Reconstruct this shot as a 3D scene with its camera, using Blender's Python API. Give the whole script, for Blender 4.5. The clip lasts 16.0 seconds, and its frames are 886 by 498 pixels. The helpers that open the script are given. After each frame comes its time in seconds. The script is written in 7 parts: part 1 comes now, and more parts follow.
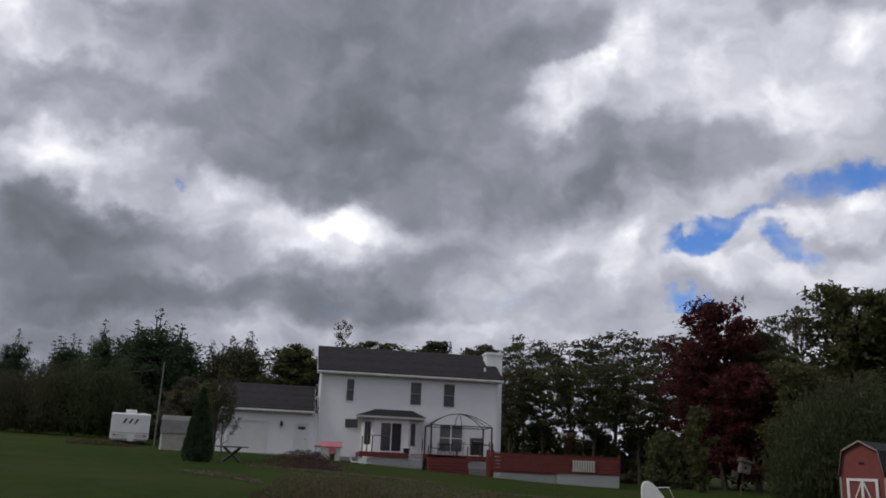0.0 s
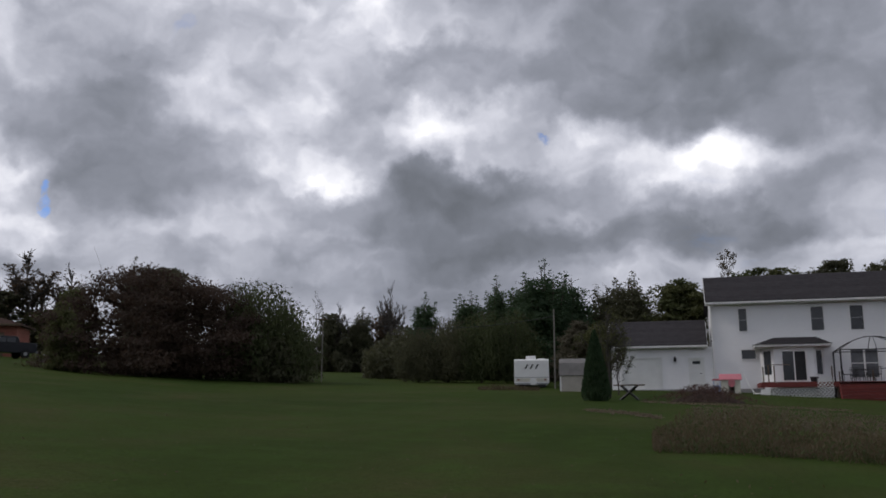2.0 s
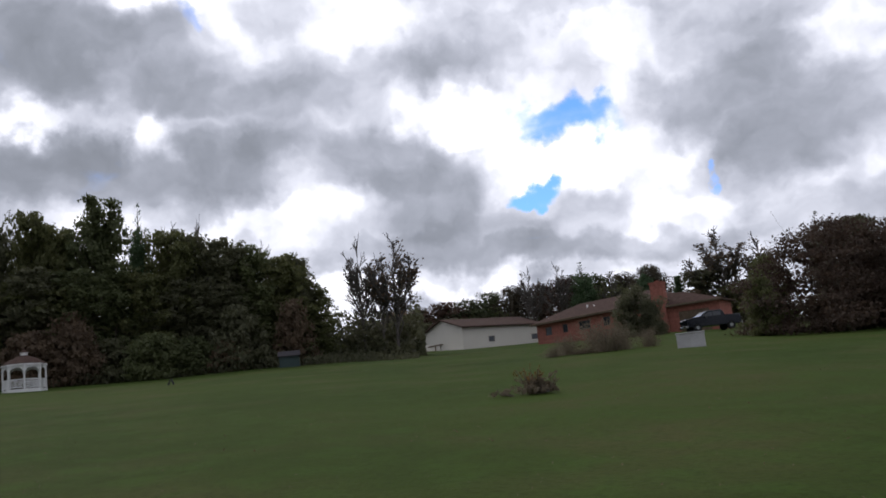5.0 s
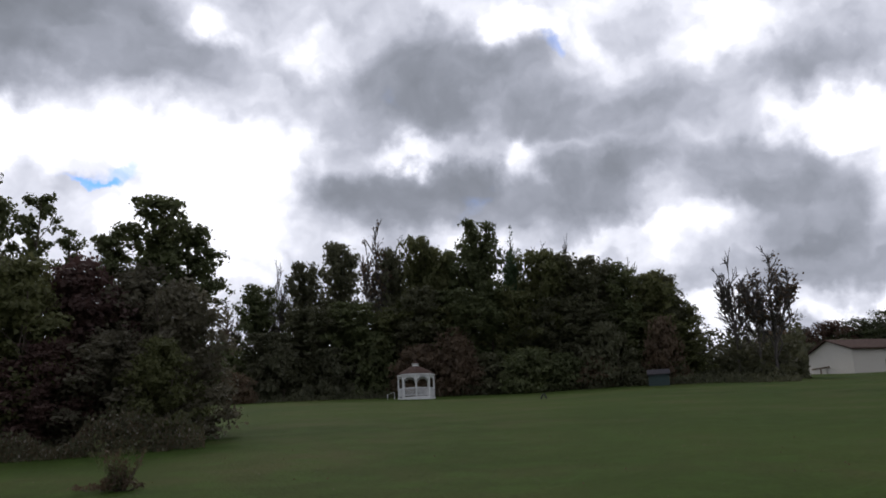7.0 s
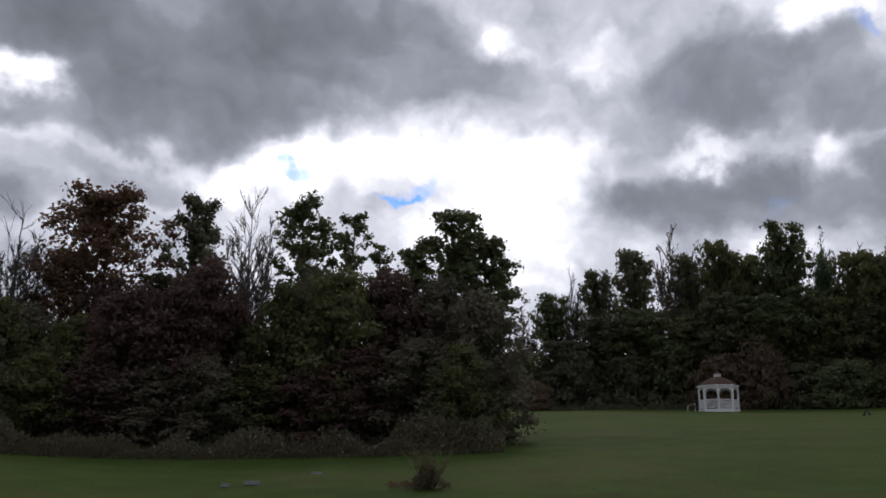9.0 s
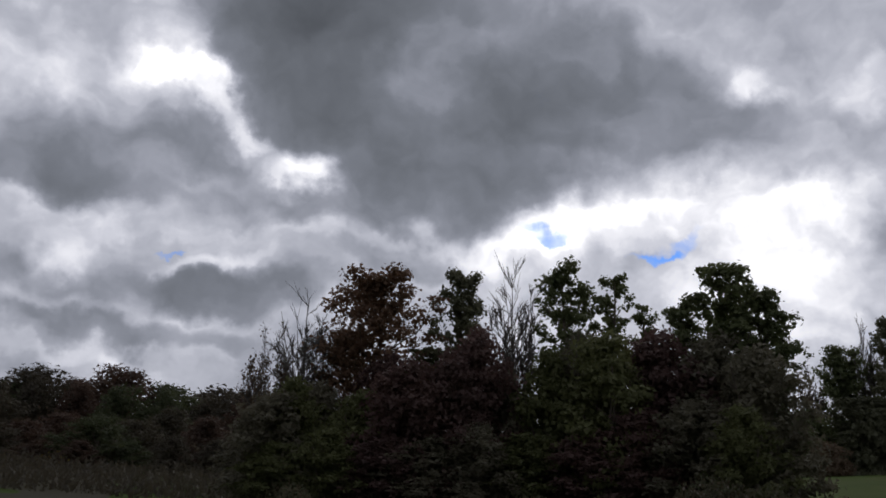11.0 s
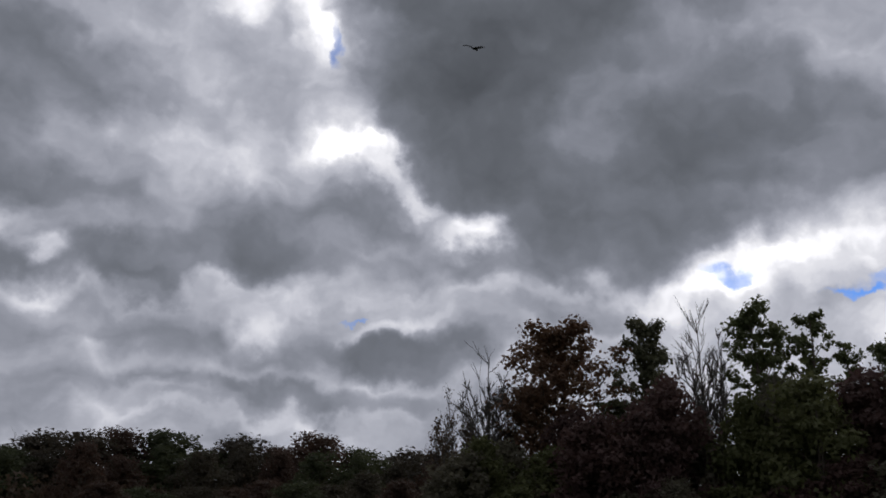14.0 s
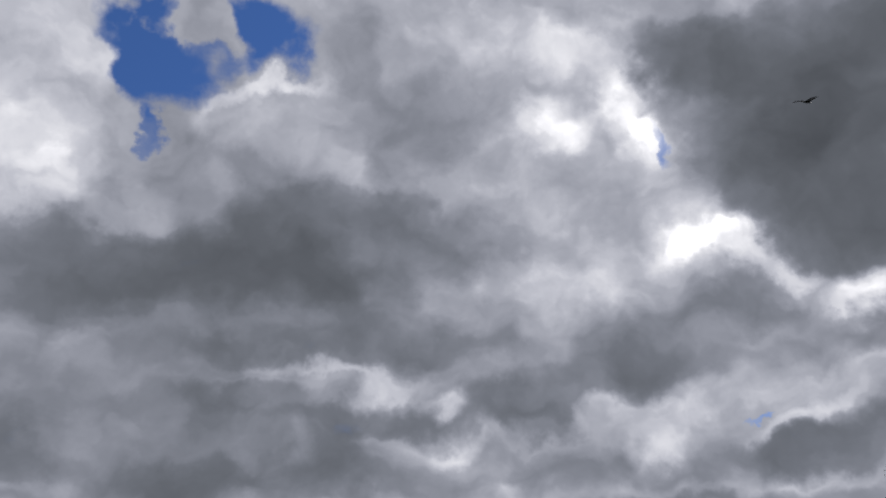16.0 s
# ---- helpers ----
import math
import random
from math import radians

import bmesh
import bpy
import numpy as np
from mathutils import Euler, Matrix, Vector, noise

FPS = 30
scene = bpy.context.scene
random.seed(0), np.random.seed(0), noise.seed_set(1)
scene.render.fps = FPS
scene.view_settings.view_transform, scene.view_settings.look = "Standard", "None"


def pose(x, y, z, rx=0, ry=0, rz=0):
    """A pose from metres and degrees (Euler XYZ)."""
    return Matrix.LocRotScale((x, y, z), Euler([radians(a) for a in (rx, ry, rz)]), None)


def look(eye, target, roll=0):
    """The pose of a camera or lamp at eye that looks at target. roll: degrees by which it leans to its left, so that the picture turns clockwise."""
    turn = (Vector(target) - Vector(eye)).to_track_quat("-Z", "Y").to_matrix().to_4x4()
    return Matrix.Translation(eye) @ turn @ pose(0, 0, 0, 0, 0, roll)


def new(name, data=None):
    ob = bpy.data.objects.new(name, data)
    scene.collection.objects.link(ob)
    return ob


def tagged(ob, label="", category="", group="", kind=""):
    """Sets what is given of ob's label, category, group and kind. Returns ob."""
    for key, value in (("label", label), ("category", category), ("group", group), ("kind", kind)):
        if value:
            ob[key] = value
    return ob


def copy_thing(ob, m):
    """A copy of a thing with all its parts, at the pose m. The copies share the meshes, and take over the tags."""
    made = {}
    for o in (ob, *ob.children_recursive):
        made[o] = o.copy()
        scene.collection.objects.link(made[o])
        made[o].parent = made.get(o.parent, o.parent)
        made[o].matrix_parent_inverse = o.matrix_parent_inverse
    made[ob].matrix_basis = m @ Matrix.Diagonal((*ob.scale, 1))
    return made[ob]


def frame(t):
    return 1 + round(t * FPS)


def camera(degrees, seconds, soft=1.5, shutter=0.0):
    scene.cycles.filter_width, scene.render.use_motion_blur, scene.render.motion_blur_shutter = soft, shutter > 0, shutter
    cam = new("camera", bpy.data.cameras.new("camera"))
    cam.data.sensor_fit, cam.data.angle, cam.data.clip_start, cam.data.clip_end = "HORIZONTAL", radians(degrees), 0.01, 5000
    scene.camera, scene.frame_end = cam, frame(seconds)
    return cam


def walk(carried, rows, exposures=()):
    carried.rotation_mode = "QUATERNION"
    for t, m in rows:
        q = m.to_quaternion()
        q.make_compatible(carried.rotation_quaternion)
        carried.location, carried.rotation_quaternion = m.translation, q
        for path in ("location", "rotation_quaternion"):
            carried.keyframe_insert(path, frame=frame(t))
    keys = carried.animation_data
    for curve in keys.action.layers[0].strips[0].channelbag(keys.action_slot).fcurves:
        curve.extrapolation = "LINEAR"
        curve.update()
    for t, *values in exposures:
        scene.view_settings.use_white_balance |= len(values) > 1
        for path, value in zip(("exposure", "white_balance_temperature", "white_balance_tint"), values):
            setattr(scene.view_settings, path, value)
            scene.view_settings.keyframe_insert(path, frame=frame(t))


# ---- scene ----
# ---- camera: it stands in one spot and turns with the flying model ----
cam = camera(54.19, 16.0, soft=1.75, shutter=0.0)
EYE = (0.0, 0.0, 1.6)
# seconds, heading (anticlockwise from +y), pitch, roll in degrees
TURN = [
    (0, -0.00, 14.56, 2.41),
    (0.5, 7.92, 14.14, 1.13),
    (1, 13.49, 13.61, -0.15),
    (1.5, 18.02, 12.62, -0.38),
    (2, 24.75, 10.13, -0.26),
    (2.5, 31.42, 8.50, -0.88),
    (3, 38.12, 7.25, -1.57),
    (3.5, 45.02, 6.61, -1.71),
    (4, 52.43, 6.55, -3.31),
    (4.5, 59.94, 8.33, -4.04),
    (5, 68.17, 10.14, -6.17),
    (5.2, 71.22, 10.78, -6.43),
    (7.3, 95.40, 13.37, -1.30),
    (7.5, 97.36, 13.57, -0.56),
    (8, 101.71, 13.80, -1.57),
    (8.5, 106.86, 13.99, -1.98),
    (9, 112.09, 14.02, 0.44),
    (9.2, 113.90, 13.96, -0.06),
    (11.3, 132.62, 18.83, 1.50),
    (11.5, 134.57, 19.19, 1.79),
    (12, 139.35, 19.65, 1.35),
    (12.5, 142.29, 18.94, 1.87),
    (13, 144.05, 19.66, 0.60),
    (13.5, 142.23, 20.64, -1.90),
    (14, 141.98, 21.68, 0.45),
    (14.5, 148.34, 25.14, -2.03),
    (15, 154.10, 27.99, -2.38),
    (15.5, 160.11, 29.01, -3.55),
    (16, 167.99, 29.89, -3.23),
]
walk(cam, [(t, pose(*EYE, 90 + p, 0, h) @ pose(0, 0, 0, 0, 0, r)) for t, h, p, r in TURN],
     exposures=[(0, -0.22, 6600, 12.5), (1.5, -0.22, 6600, 12.5), (2.5, 0.05, 6600, 12.5), (3.5, 0.34, 6600, 12.5), (5.2, 0.48, 6600, 12.5), (7.3, 0.3, 6600, 12.5), (9.2, 0.12, 6600, 12.5), (11.3, -0.28, 6600, 12.5), (13, -0.38, 6600, 12.5), (16, -0.45, 6600, 12.5)])

# ---- sky and sun ----
SUN_AZ, SUN_EL = 108.0, 40.0


def heading(az, el=0.0):
    """Unit vector at an azimuth (anticlockwise from +y) and elevation, in degrees."""
    a, e = radians(az), radians(el)
    return Vector((-math.sin(a) * math.cos(e), math.cos(a) * math.cos(e), math.sin(e)))


world = bpy.data.worlds.new("cloudy_sky")
scene.world = world
world.use_nodes = True
wt = world.node_tree
wt.nodes.clear()


def wn(kind):
    return wt.nodes.new(kind)


def wmath(op, a, b=None, c=None, clamp=False):
    node = wn("ShaderNodeMath")
    node.operation, node.use_clamp = op, clamp
    for i, v in enumerate((a, b, c)):
        if v is None:
            continue
        if isinstance(v, (int, float)):
            node.inputs[i].default_value = v
        else:
            wt.links.new(v, node.inputs[i])
    return node.outputs[0]


def wvec(op, a, b=None, scale=None):
    node = wn("ShaderNodeVectorMath")
    node.operation = op
    for i, v in enumerate((a, b)):
        if v is None:
            continue
        if isinstance(v, tuple):
            node.inputs[i].default_value = v
        else:
            wt.links.new(v, node.inputs[i])
    if scale is not None:
        node.inputs["Scale"].default_value = scale
    return node.outputs[0]


def wnoise(vec, scale, detail, rough=0.55, out=0, distortion=0.0):
    node = wn("ShaderNodeTexNoise")
    node.inputs["Scale"].default_value = scale
    node.inputs["Detail"].default_value = detail
    node.inputs["Roughness"].default_value = rough
    node.inputs["Distortion"].default_value = distortion
    wt.links.new(vec, node.inputs["Vector"])
    return node.outputs[out]


sky_dir = wvec("NORMALIZE", wn("ShaderNodeTexCoord").outputs["Generated"])
sep = wn("ShaderNodeSeparateXYZ")
wt.links.new(sky_dir, sep.inputs[0])
lift = wmath("ADD", wmath("MAXIMUM", sep.outputs[2], 0.0), 0.16)
comb = wn("ShaderNodeCombineXYZ")
wt.links.new(wmath("DIVIDE", sep.outputs[0], lift), comb.inputs[0])
wt.links.new(wmath("DIVIDE", sep.outputs[1], lift), comb.inputs[1])
deck_uv = comb.outputs[0]                     # the flat cloud deck seen in perspective
curl = wvec("SUBTRACT", wnoise(sky_dir, 5.0, 3, 0.5, 1), (0.5, 0.5, 0.5))
fine = wvec("SUBTRACT", wnoise(sky_dir, 16.0, 5, 0.52, 1), (0.5, 0.5, 0.5))
warped = wvec("ADD", sky_dir, wvec("ADD", wvec("SCALE", curl, None, 0.10), wvec("SCALE", fine, None, 0.09)))
frayed = wvec("ADD", sky_dir, wvec("ADD", wvec("SCALE", curl, None, 0.04), wvec("SCALE", fine, None, 0.11)))
billow = wnoise(deck_uv, 1.3, 5, 0.5, 0, 0.5)
tuft = wnoise(deck_uv, 4.2, 5, 0.5, 0, 0.6)
grain = wnoise(warped, 9.0, 4, 0.45, 0)


def wpuff(vec, scale, detail):
    """Rounded heaps of cloud: low at the crowns of the heaps, high in the creases."""
    node = wn("ShaderNodeTexVoronoi")
    node.feature, node.normalize = "SMOOTH_F1", True
    node.inputs["Scale"].default_value, node.inputs["Detail"].default_value = scale, detail
    node.inputs["Roughness"].default_value, node.inputs["Lacunarity"].default_value = 0.5, 2.1
    node.inputs["Smoothness"].default_value = 0.35
    wt.links.new(vec, node.inputs["Vector"])
    return node.outputs["Distance"]


puff = wpuff(wvec("MULTIPLY", warped, (1.0, 1.0, 1.7)), 6.0, 3.0)


def patch(az, el, half_w, half_h, tilt, field, full=0.58):
    """A soft oval of the sky around a direction; sizes in degrees."""
    c = heading(az, el)
    right = Vector((math.cos(radians(az)), math.sin(radians(az)), 0))
    up = right.cross(c)
    q = radians(-tilt)
    ax = right * math.cos(q) + up * math.sin(q)
    ay = up * math.cos(q) - right * math.sin(q)
    rot = Matrix((ax, ay, ax.cross(ay))).transposed().to_euler()
    m = wn("ShaderNodeMapping")
    m.vector_type = "TEXTURE"
    m.inputs["Location"].default_value = c
    m.inputs["Rotation"].default_value = rot
    m.inputs["Scale"].default_value = (1.3 * math.tan(radians(half_w)), 1.3 * math.tan(radians(half_h)), 1.0)
    wt.links.new(field, m.inputs["Vector"])
    g = wn("ShaderNodeTexGradient")
    g.gradient_type = "SPHERICAL"
    wt.links.new(m.outputs[0], g.inputs[0])
    edge = wn("ShaderNodeMapRange")
    edge.interpolation_type = "SMOOTHSTEP"
    edge.inputs["From Min"].default_value, edge.inputs["From Max"].default_value = 0.02, full
    wt.links.new(g.outputs["Fac"], edge.inputs["Value"])
    return edge.outputs[0]


shade = [0.375]                               # the banks; the texture is added on top
heaps = [wmath("MULTIPLY", wmath("SUBTRACT", billow, 0.5), 0.22)]
heaps[0] = wmath("MULTIPLY_ADD", wmath("SUBTRACT", tuft, 0.5), 0.10, heaps[0])
heaps[0] = wmath("MULTIPLY_ADD", wmath("SUBTRACT", grain, 0.5), 0.12, heaps[0])
heaps[0] = wmath("MULTIPLY_ADD", wmath("SUBTRACT", puff, 0.33), 0.62, heaps[0])
layers = wnoise(wvec("MULTIPLY", warped, (1.0, 1.0, 4.5)), 4.5, 5, 0.5, 0)     # level bands towards the horizon
heaps[0] = wmath("MULTIPLY_ADD", wmath("SUBTRACT", layers, 0.5), 0.10, heaps[0])
# sides of the billows turned to the sun are brighter
lumps = wnoise(wvec("ADD", warped, wvec("MULTIPLY", sky_dir, (0.0, 0.0, 0.4))), 8.0, 4, 0.45, 0)
shifted = wnoise(wvec("ADD", wvec("ADD", warped, wvec("MULTIPLY", sky_dir, (0.0, 0.0, 0.4))), tuple(heading(SUN_AZ, SUN_EL) * 0.035)), 8.0, 4, 0.45, 0)
heaps[0] = wmath("MULTIPLY_ADD", wmath("SUBTRACT", shifted, lumps), -0.8, heaps[0])
clear = [wmath("ADD", wmath("MULTIPLY", wmath("SUBTRACT", tuft, 0.5), 1.1), wmath("MULTIPLY", wmath("SUBTRACT", grain, 0.5), 1.0))]


def bank(az, el, half_w, half_h, tilt, weight):
    """A bank of cloud: positive weight is thick and grey, negative thin and bright."""
    shade[0] = wmath("MULTIPLY_ADD", patch(az, el, half_w, half_h, tilt, warped, 0.6 if weight > 0 else 0.85), (0.80 if weight > 0 else 0.82) * weight, shade[0])


def gap(az, el, half_w, half_h, tilt, depth=1.0):
    """An opening between the clouds through which the blue sky shows."""
    clear[0] = wmath("MULTIPLY_ADD", patch(az, el, half_w, half_h, tilt, frayed, 0.75), depth, clear[0])


bank(6.4, 26.4, 13.8, 6.6, 0, 0.4)
bank(-4.1, 29.8, 6.8, 3.2, 0, 0.14)
bank(3.5, 19.6, 7.8, 2.8, 10, 0.24)
bank(2.7, 17.8, 6.3, 1.6, 0, 0.1)
bank(-8.6, 24.1, 3.6, 2.0, -25, -0.62)
bank(-10.6, 25.9, 1.8, 0.9, 0, -0.26)
bank(-14.2, 27.3, 2.7, 2.7, 0, -0.2)
bank(-21.5, 24.6, 9.0, 5.2, 0, -0.24)
bank(-15.8, 19.7, 9.0, 1.8, -8, 0.14)
bank(-26.9, 26.8, 4.3, 2.0, 0, -0.16)
bank(-10.2, 20.1, 9.2, 2.2, -10, 0.18)
bank(26.7, 25.3, 4.3, 2.0, 0, -0.2)
bank(23.6, 21.2, 6.5, 2.2, 0, 0.24)
bank(18.3, 24.2, 4.9, 2.8, 0, -0.08)
bank(26.4, 17.5, 3.7, 1.2, 0, -0.3)
bank(21.8, 16.1, 5.2, 1.0, 0, -0.14)
bank(24.8, 13.7, 5.5, 2.2, 0, 0.42)
bank(23.8, 10.9, 7.5, 1.9, 0, 0.36)
bank(17.0, 14.0, 4.3, 3.2, 0, -0.1)
bank(14.1, 17.3, 2.9, 1.5, 0, -0.36)
bank(7.2, 16.0, 4.1, 1.7, 20, -0.06)
bank(8.6, 14.6, 7.4, 2.2, 0, -0.2)
bank(15.7, 11.3, 2.5, 1.2, 0, -0.2)
bank(1.3, 13.4, 7.5, 1.9, 0, 0.04)
bank(25.5, 9.3, 5.1, 0.9, 0, 0.26)
bank(17.5, 8.9, 5.3, 0.9, 0, -0.1)
bank(13.1, 10.6, 3.6, 1.1, 0, 0.14)
bank(6.1, 10.7, 6.7, 0.9, 0, 0.18)
bank(-8.3, 15.5, 4.4, 2.2, 0, -0.2)
bank(-11.7, 13.7, 1.5, 2.2, 0, -0.26)
bank(-12.7, 11.7, 4.4, 1.4, 0, 0.08)
bank(-4.6, 9.3, 11.1, 0.6, 0, -0.08)
bank(-22.7, 15.8, 2.2, 0.7, 0, -0.3)
bank(-26.7, 16.2, 2.1, 1.4, 0, -0.45)
bank(-20.2, 12.4, 4.6, 1.4, 0, -0.22)
bank(-25.8, 12.9, 3.0, 1.4, 0, -0.24)
bank(-162.0, 37.3, 5.0, 6.4, 0, -0.24)
bank(-163.7, 32.1, 4.1, 2.0, 0, -0.14)
bank(-173.1, 28.4, 10.8, 2.7, 0, 0.5)
bank(175.9, 30.1, 11.1, 3.5, 0, 0.39)
bank(-166.1, 25.5, 4.5, 1.5, 0, 0.22)
bank(-175.9, 37.0, 4.7, 2.2, 0, -0.16)
bank(-176.6, 39.2, 4.3, 0.7, -25, -0.32)
bank(173.7, 42.2, 4.7, 4.0, 0, -0.06)
bank(168.1, 37.7, 4.8, 3.3, 0, 0.14)
bank(175.1, 35.3, 3.3, 1.5, 30, -0.16)
bank(159.3, 37.0, 2.2, 2.2, 0, -0.3)
bank(153.6, 38.0, 1.8, 2.4, 45, -0.42)
bank(152.1, 34.7, 1.5, 2.0, 0, -0.4)
bank(156.6, 41.4, 4.0, 2.9, 0, -0.2)
bank(159.5, 44.3, 4.3, 1.4, 0, -0.12)
bank(139.0, 37.0, 8.8, 4.4, 0, 0.56)
bank(140.1, 29.8, 6.1, 4.8, 0, 0.64)
bank(147.6, 39.9, 5.3, 2.1, 20, 0.34)
bank(147.0, 36.0, 1.8, 1.4, 0, -0.3)
bank(150.2, 28.6, 2.3, 1.3, 0, -0.4)
bank(147.4, 27.1, 2.3, 1.1, 30, -0.34)
bank(144.3, 24.8, 2.3, 0.8, 20, -0.38)
bank(141.4, 22.4, 3.7, 1.0, 20, -0.3)
bank(149.9, 23.2, 10.0, 2.1, -10, 0.17)
bank(160.1, 20.1, 9.1, 1.8, -8, 0.39)
bank(148.5, 19.9, 8.8, 1.5, 0, 0.25)
bank(162.3, 17.9, 2.5, 1.1, 0, 0.28)
bank(157.2, 26.0, 4.4, 2.2, 0, -0.14)
bank(177.4, 23.4, 12.9, 1.5, 0, 0.22)
bank(-169.2, 22.0, 6.9, 1.4, 0, -0.05)
bank(-177.4, 20.4, 4.3, 0.9, 0, 0.36)
bank(175.0, 18.9, 5.8, 1.1, 0, 0.34)
bank(177.4, 21.9, 9.2, 0.5, 5, -0.2)
bank(172.6, 20.8, 2.2, 0.6, 0, -0.26)
bank(168.4, 19.5, 1.2, 0.8, 0, -0.4)
bank(-175.3, 15.5, 4.5, 1.5, 0, 0.45)
bank(171.9, 16.9, 5.5, 1.1, 0, -0.08)
bank(165.2, 15.5, 4.3, 1.5, 0, 0.22)
bank(-165.0, 17.3, 3.0, 2.0, 0, 0.25)
bank(-165.7, 14.8, 3.0, 0.7, 0, -0.14)
bank(153.8, 15.5, 2.1, 1.3, 0, -0.12)
bank(145.2, 16.3, 4.1, 0.7, -15, -0.26)
bank(144.1, 14.1, 4.3, 1.7, 0, 0.39)
bank(157.3, 16.2, 2.1, 1.2, 0, 0.08)
bank(-173.3, 17.8, 14.7, 5.2, 0, 0.22)
bank(-172.3, 25.8, 14.9, 4.3, 0, 0.12)
bank(171.7, 25.6, 11.2, 3.3, 0, 0.12)
bank(148.3, 21.5, 7.4, 3.7, 0, -0.2)
bank(27.9, 24.6, 4.5, 2.6, 0, -0.10)
bank(41.7, 19.7, 2.6, 3.7, 60, -0.16)
bank(35.0, 14.4, 7.5, 3.0, 0, -0.05)
bank(29.0, 19.5, 26.2, 12.3, 0, -0.07)
bank(27.7, 24.2, 4.1, 2.6, 0, -0.13)
bank(32.1, 20.0, 4.5, 3.7, 0, 0.05)
bank(46.6, 17.4, 7.1, 5.6, 40, 0.41)
bank(42.9, 14.8, 4.1, 3.4, 0, 0.14)
bank(34.9, 13.8, 6.7, 2.2, 0, -0.05)
bank(55.0, 14.0, 5.6, 2.2, 0, -0.13)
bank(39.9, 19.9, 2.2, 4.5, -70, -0.13)
bank(66.2, 19.2, 5.2, 2.2, 0, -0.30)
bank(58.5, 14.8, 9.0, 1.9, 5, -0.30)
bank(69.7, 15.2, 5.2, 4.1, 20, 0.37)
bank(63.7, 10.6, 4.1, 1.9, 20, 0.18)
bank(58.1, 8.9, 11.2, 1.1, 3, 0.29)
bank(36.6, 13.3, 4.9, 2.6, -10, -0.07)
bank(68.3, 7.3, 6.4, 0.7, 0, -0.34)
bank(53.3, 11.3, 4.5, 1.5, 0, -0.17)
bank(50.5, 20.6, 6.4, 1.9, 0, -0.17)
bank(86.8, 23.1, 11.2, 3.4, 15, 0.26)
bank(76.2, 16.1, 11.2, 2.8, 5, 0.31)
bank(92.5, 16.9, 7.1, 2.2, 5, 0.32)
bank(69.1, 24.3, 6.0, 2.2, 0, -0.26)
bank(66.5, 22.2, 4.5, 3.0, 0, 0.28)
bank(57.5, 14.4, 7.1, 2.2, 0, -0.26)
bank(66.4, 10.0, 8.2, 1.7, 3, 0.18)
bank(76.8, 8.2, 8.2, 0.8, 0, -0.34)
bank(93.7, 20.2, 3.4, 1.1, 0, -0.30)
bank(56.0, 23.9, 6.7, 1.1, 0, 0.18)
bank(81.6, 13.1, 4.5, 0.7, -10, -0.17)
bank(131.7, 23.4, 12.3, 4.5, 0, 0.48)
bank(118.1, 26.8, 10.1, 3.4, 10, 0.35)
bank(117.4, 19.5, 15.7, 2.2, 0, -0.41)
bank(108.4, 14.8, 5.6, 4.9, 0, -0.34)
bank(100.7, 26.2, 3.4, 1.9, 0, -0.42)
bank(109.5, 27.6, 1.9, 1.5, 0, -0.38)
bank(97.7, 23.1, 7.9, 3.4, 15, 0.18)
bank(89.4, 22.5, 8.2, 3.4, 15, 0.28)
bank(89.3, 16.6, 12.0, 3.0, 0, 0.33)
bank(95.5, 17.2, 5.6, 2.2, 0, 0.18)
bank(86.1, 18.2, 1.9, 1.9, 0, -0.34)
bank(103.6, 21.0, 3.0, 4.9, -30, -0.26)
bank(139.7, 23.1, 2.6, 2.2, 0, -0.30)
bank(133.0, 17.6, 4.1, 1.3, 0, 0.32)
bank(86.5, 26.8, 2.6, 1.5, 0, -0.42)
bank(133.6, 31.1, 12.3, 6.7, 0, 0.29)
bank(122.6, 27.0, 10.5, 5.6, 0, 0.20)
bank(130.2, 21.9, 7.1, 2.6, 0, 0.23)
bank(151.1, 18.9, 11.2, 4.5, 0, -0.09)
bank(138.6, 29.8, 11.2, 6.0, 0, -0.05)
bank(147.3, 13.9, 6.7, 1.5, 0, 0.11)
bank(121.5, 19.2, 9.7, 1.0, -12, -0.29)
bank(149.0, 11.3, 11.2, 0.9, 3, 0.18)
bank(35.5, 11.5, 9.3, 3.4, 0, -0.08)
bank(72.1, 23.0, 7.5, 4.5, 0, 0.17)
bank(72.5, 11.1, 5.6, 2.2, 0, 0.18)
bank(131.2, 36.8, 8.2, 4.5, 0, 0.23)
bank(137.8, 18.0, 9.7, 1.9, -5, -0.21)
bank(146.0, 14.1, 11.2, 1.5, 5, -0.10)
bank(125.2, 37.6, 8.2, 3.0, 0, 0.28)
bank(36.6, 12.3, 3.7, 2.2, 0, 0.28)
bank(56.0, 12.9, 6.4, 2.6, 0, 0.14)
bank(151.8, 22.6, 12.0, 3.0, 5, 0.23)
bank(125.3, 35.5, 5.6, 1.5, -20, -0.10)
bank(141.8, 31.7, 8.2, 6.4, 0, 0.35)
bank(141.3, 38.8, 9.3, 3.4, 0, 0.28)
bank(148.5, 27.5, 3.4, 1.9, 0, -0.14)
bank(77.4, 19.8, 23.2, 12.3, 0, -0.19)
bank(58.5, 14.5, 17.9, 9.7, 0, -0.07)
bank(113.1, 18.2, 20.9, 9.7, 0, -0.13)
bank(83.8, 19.0, 7.5, 0.9, 5, -0.17)
bank(151.7, 37.2, 1.9, 3.7, 10, -0.21)
bank(151.0, 32.0, 2.2, 3.4, -10, -0.16)
bank(147.5, 27.6, 4.1, 1.9, 40, -0.18)
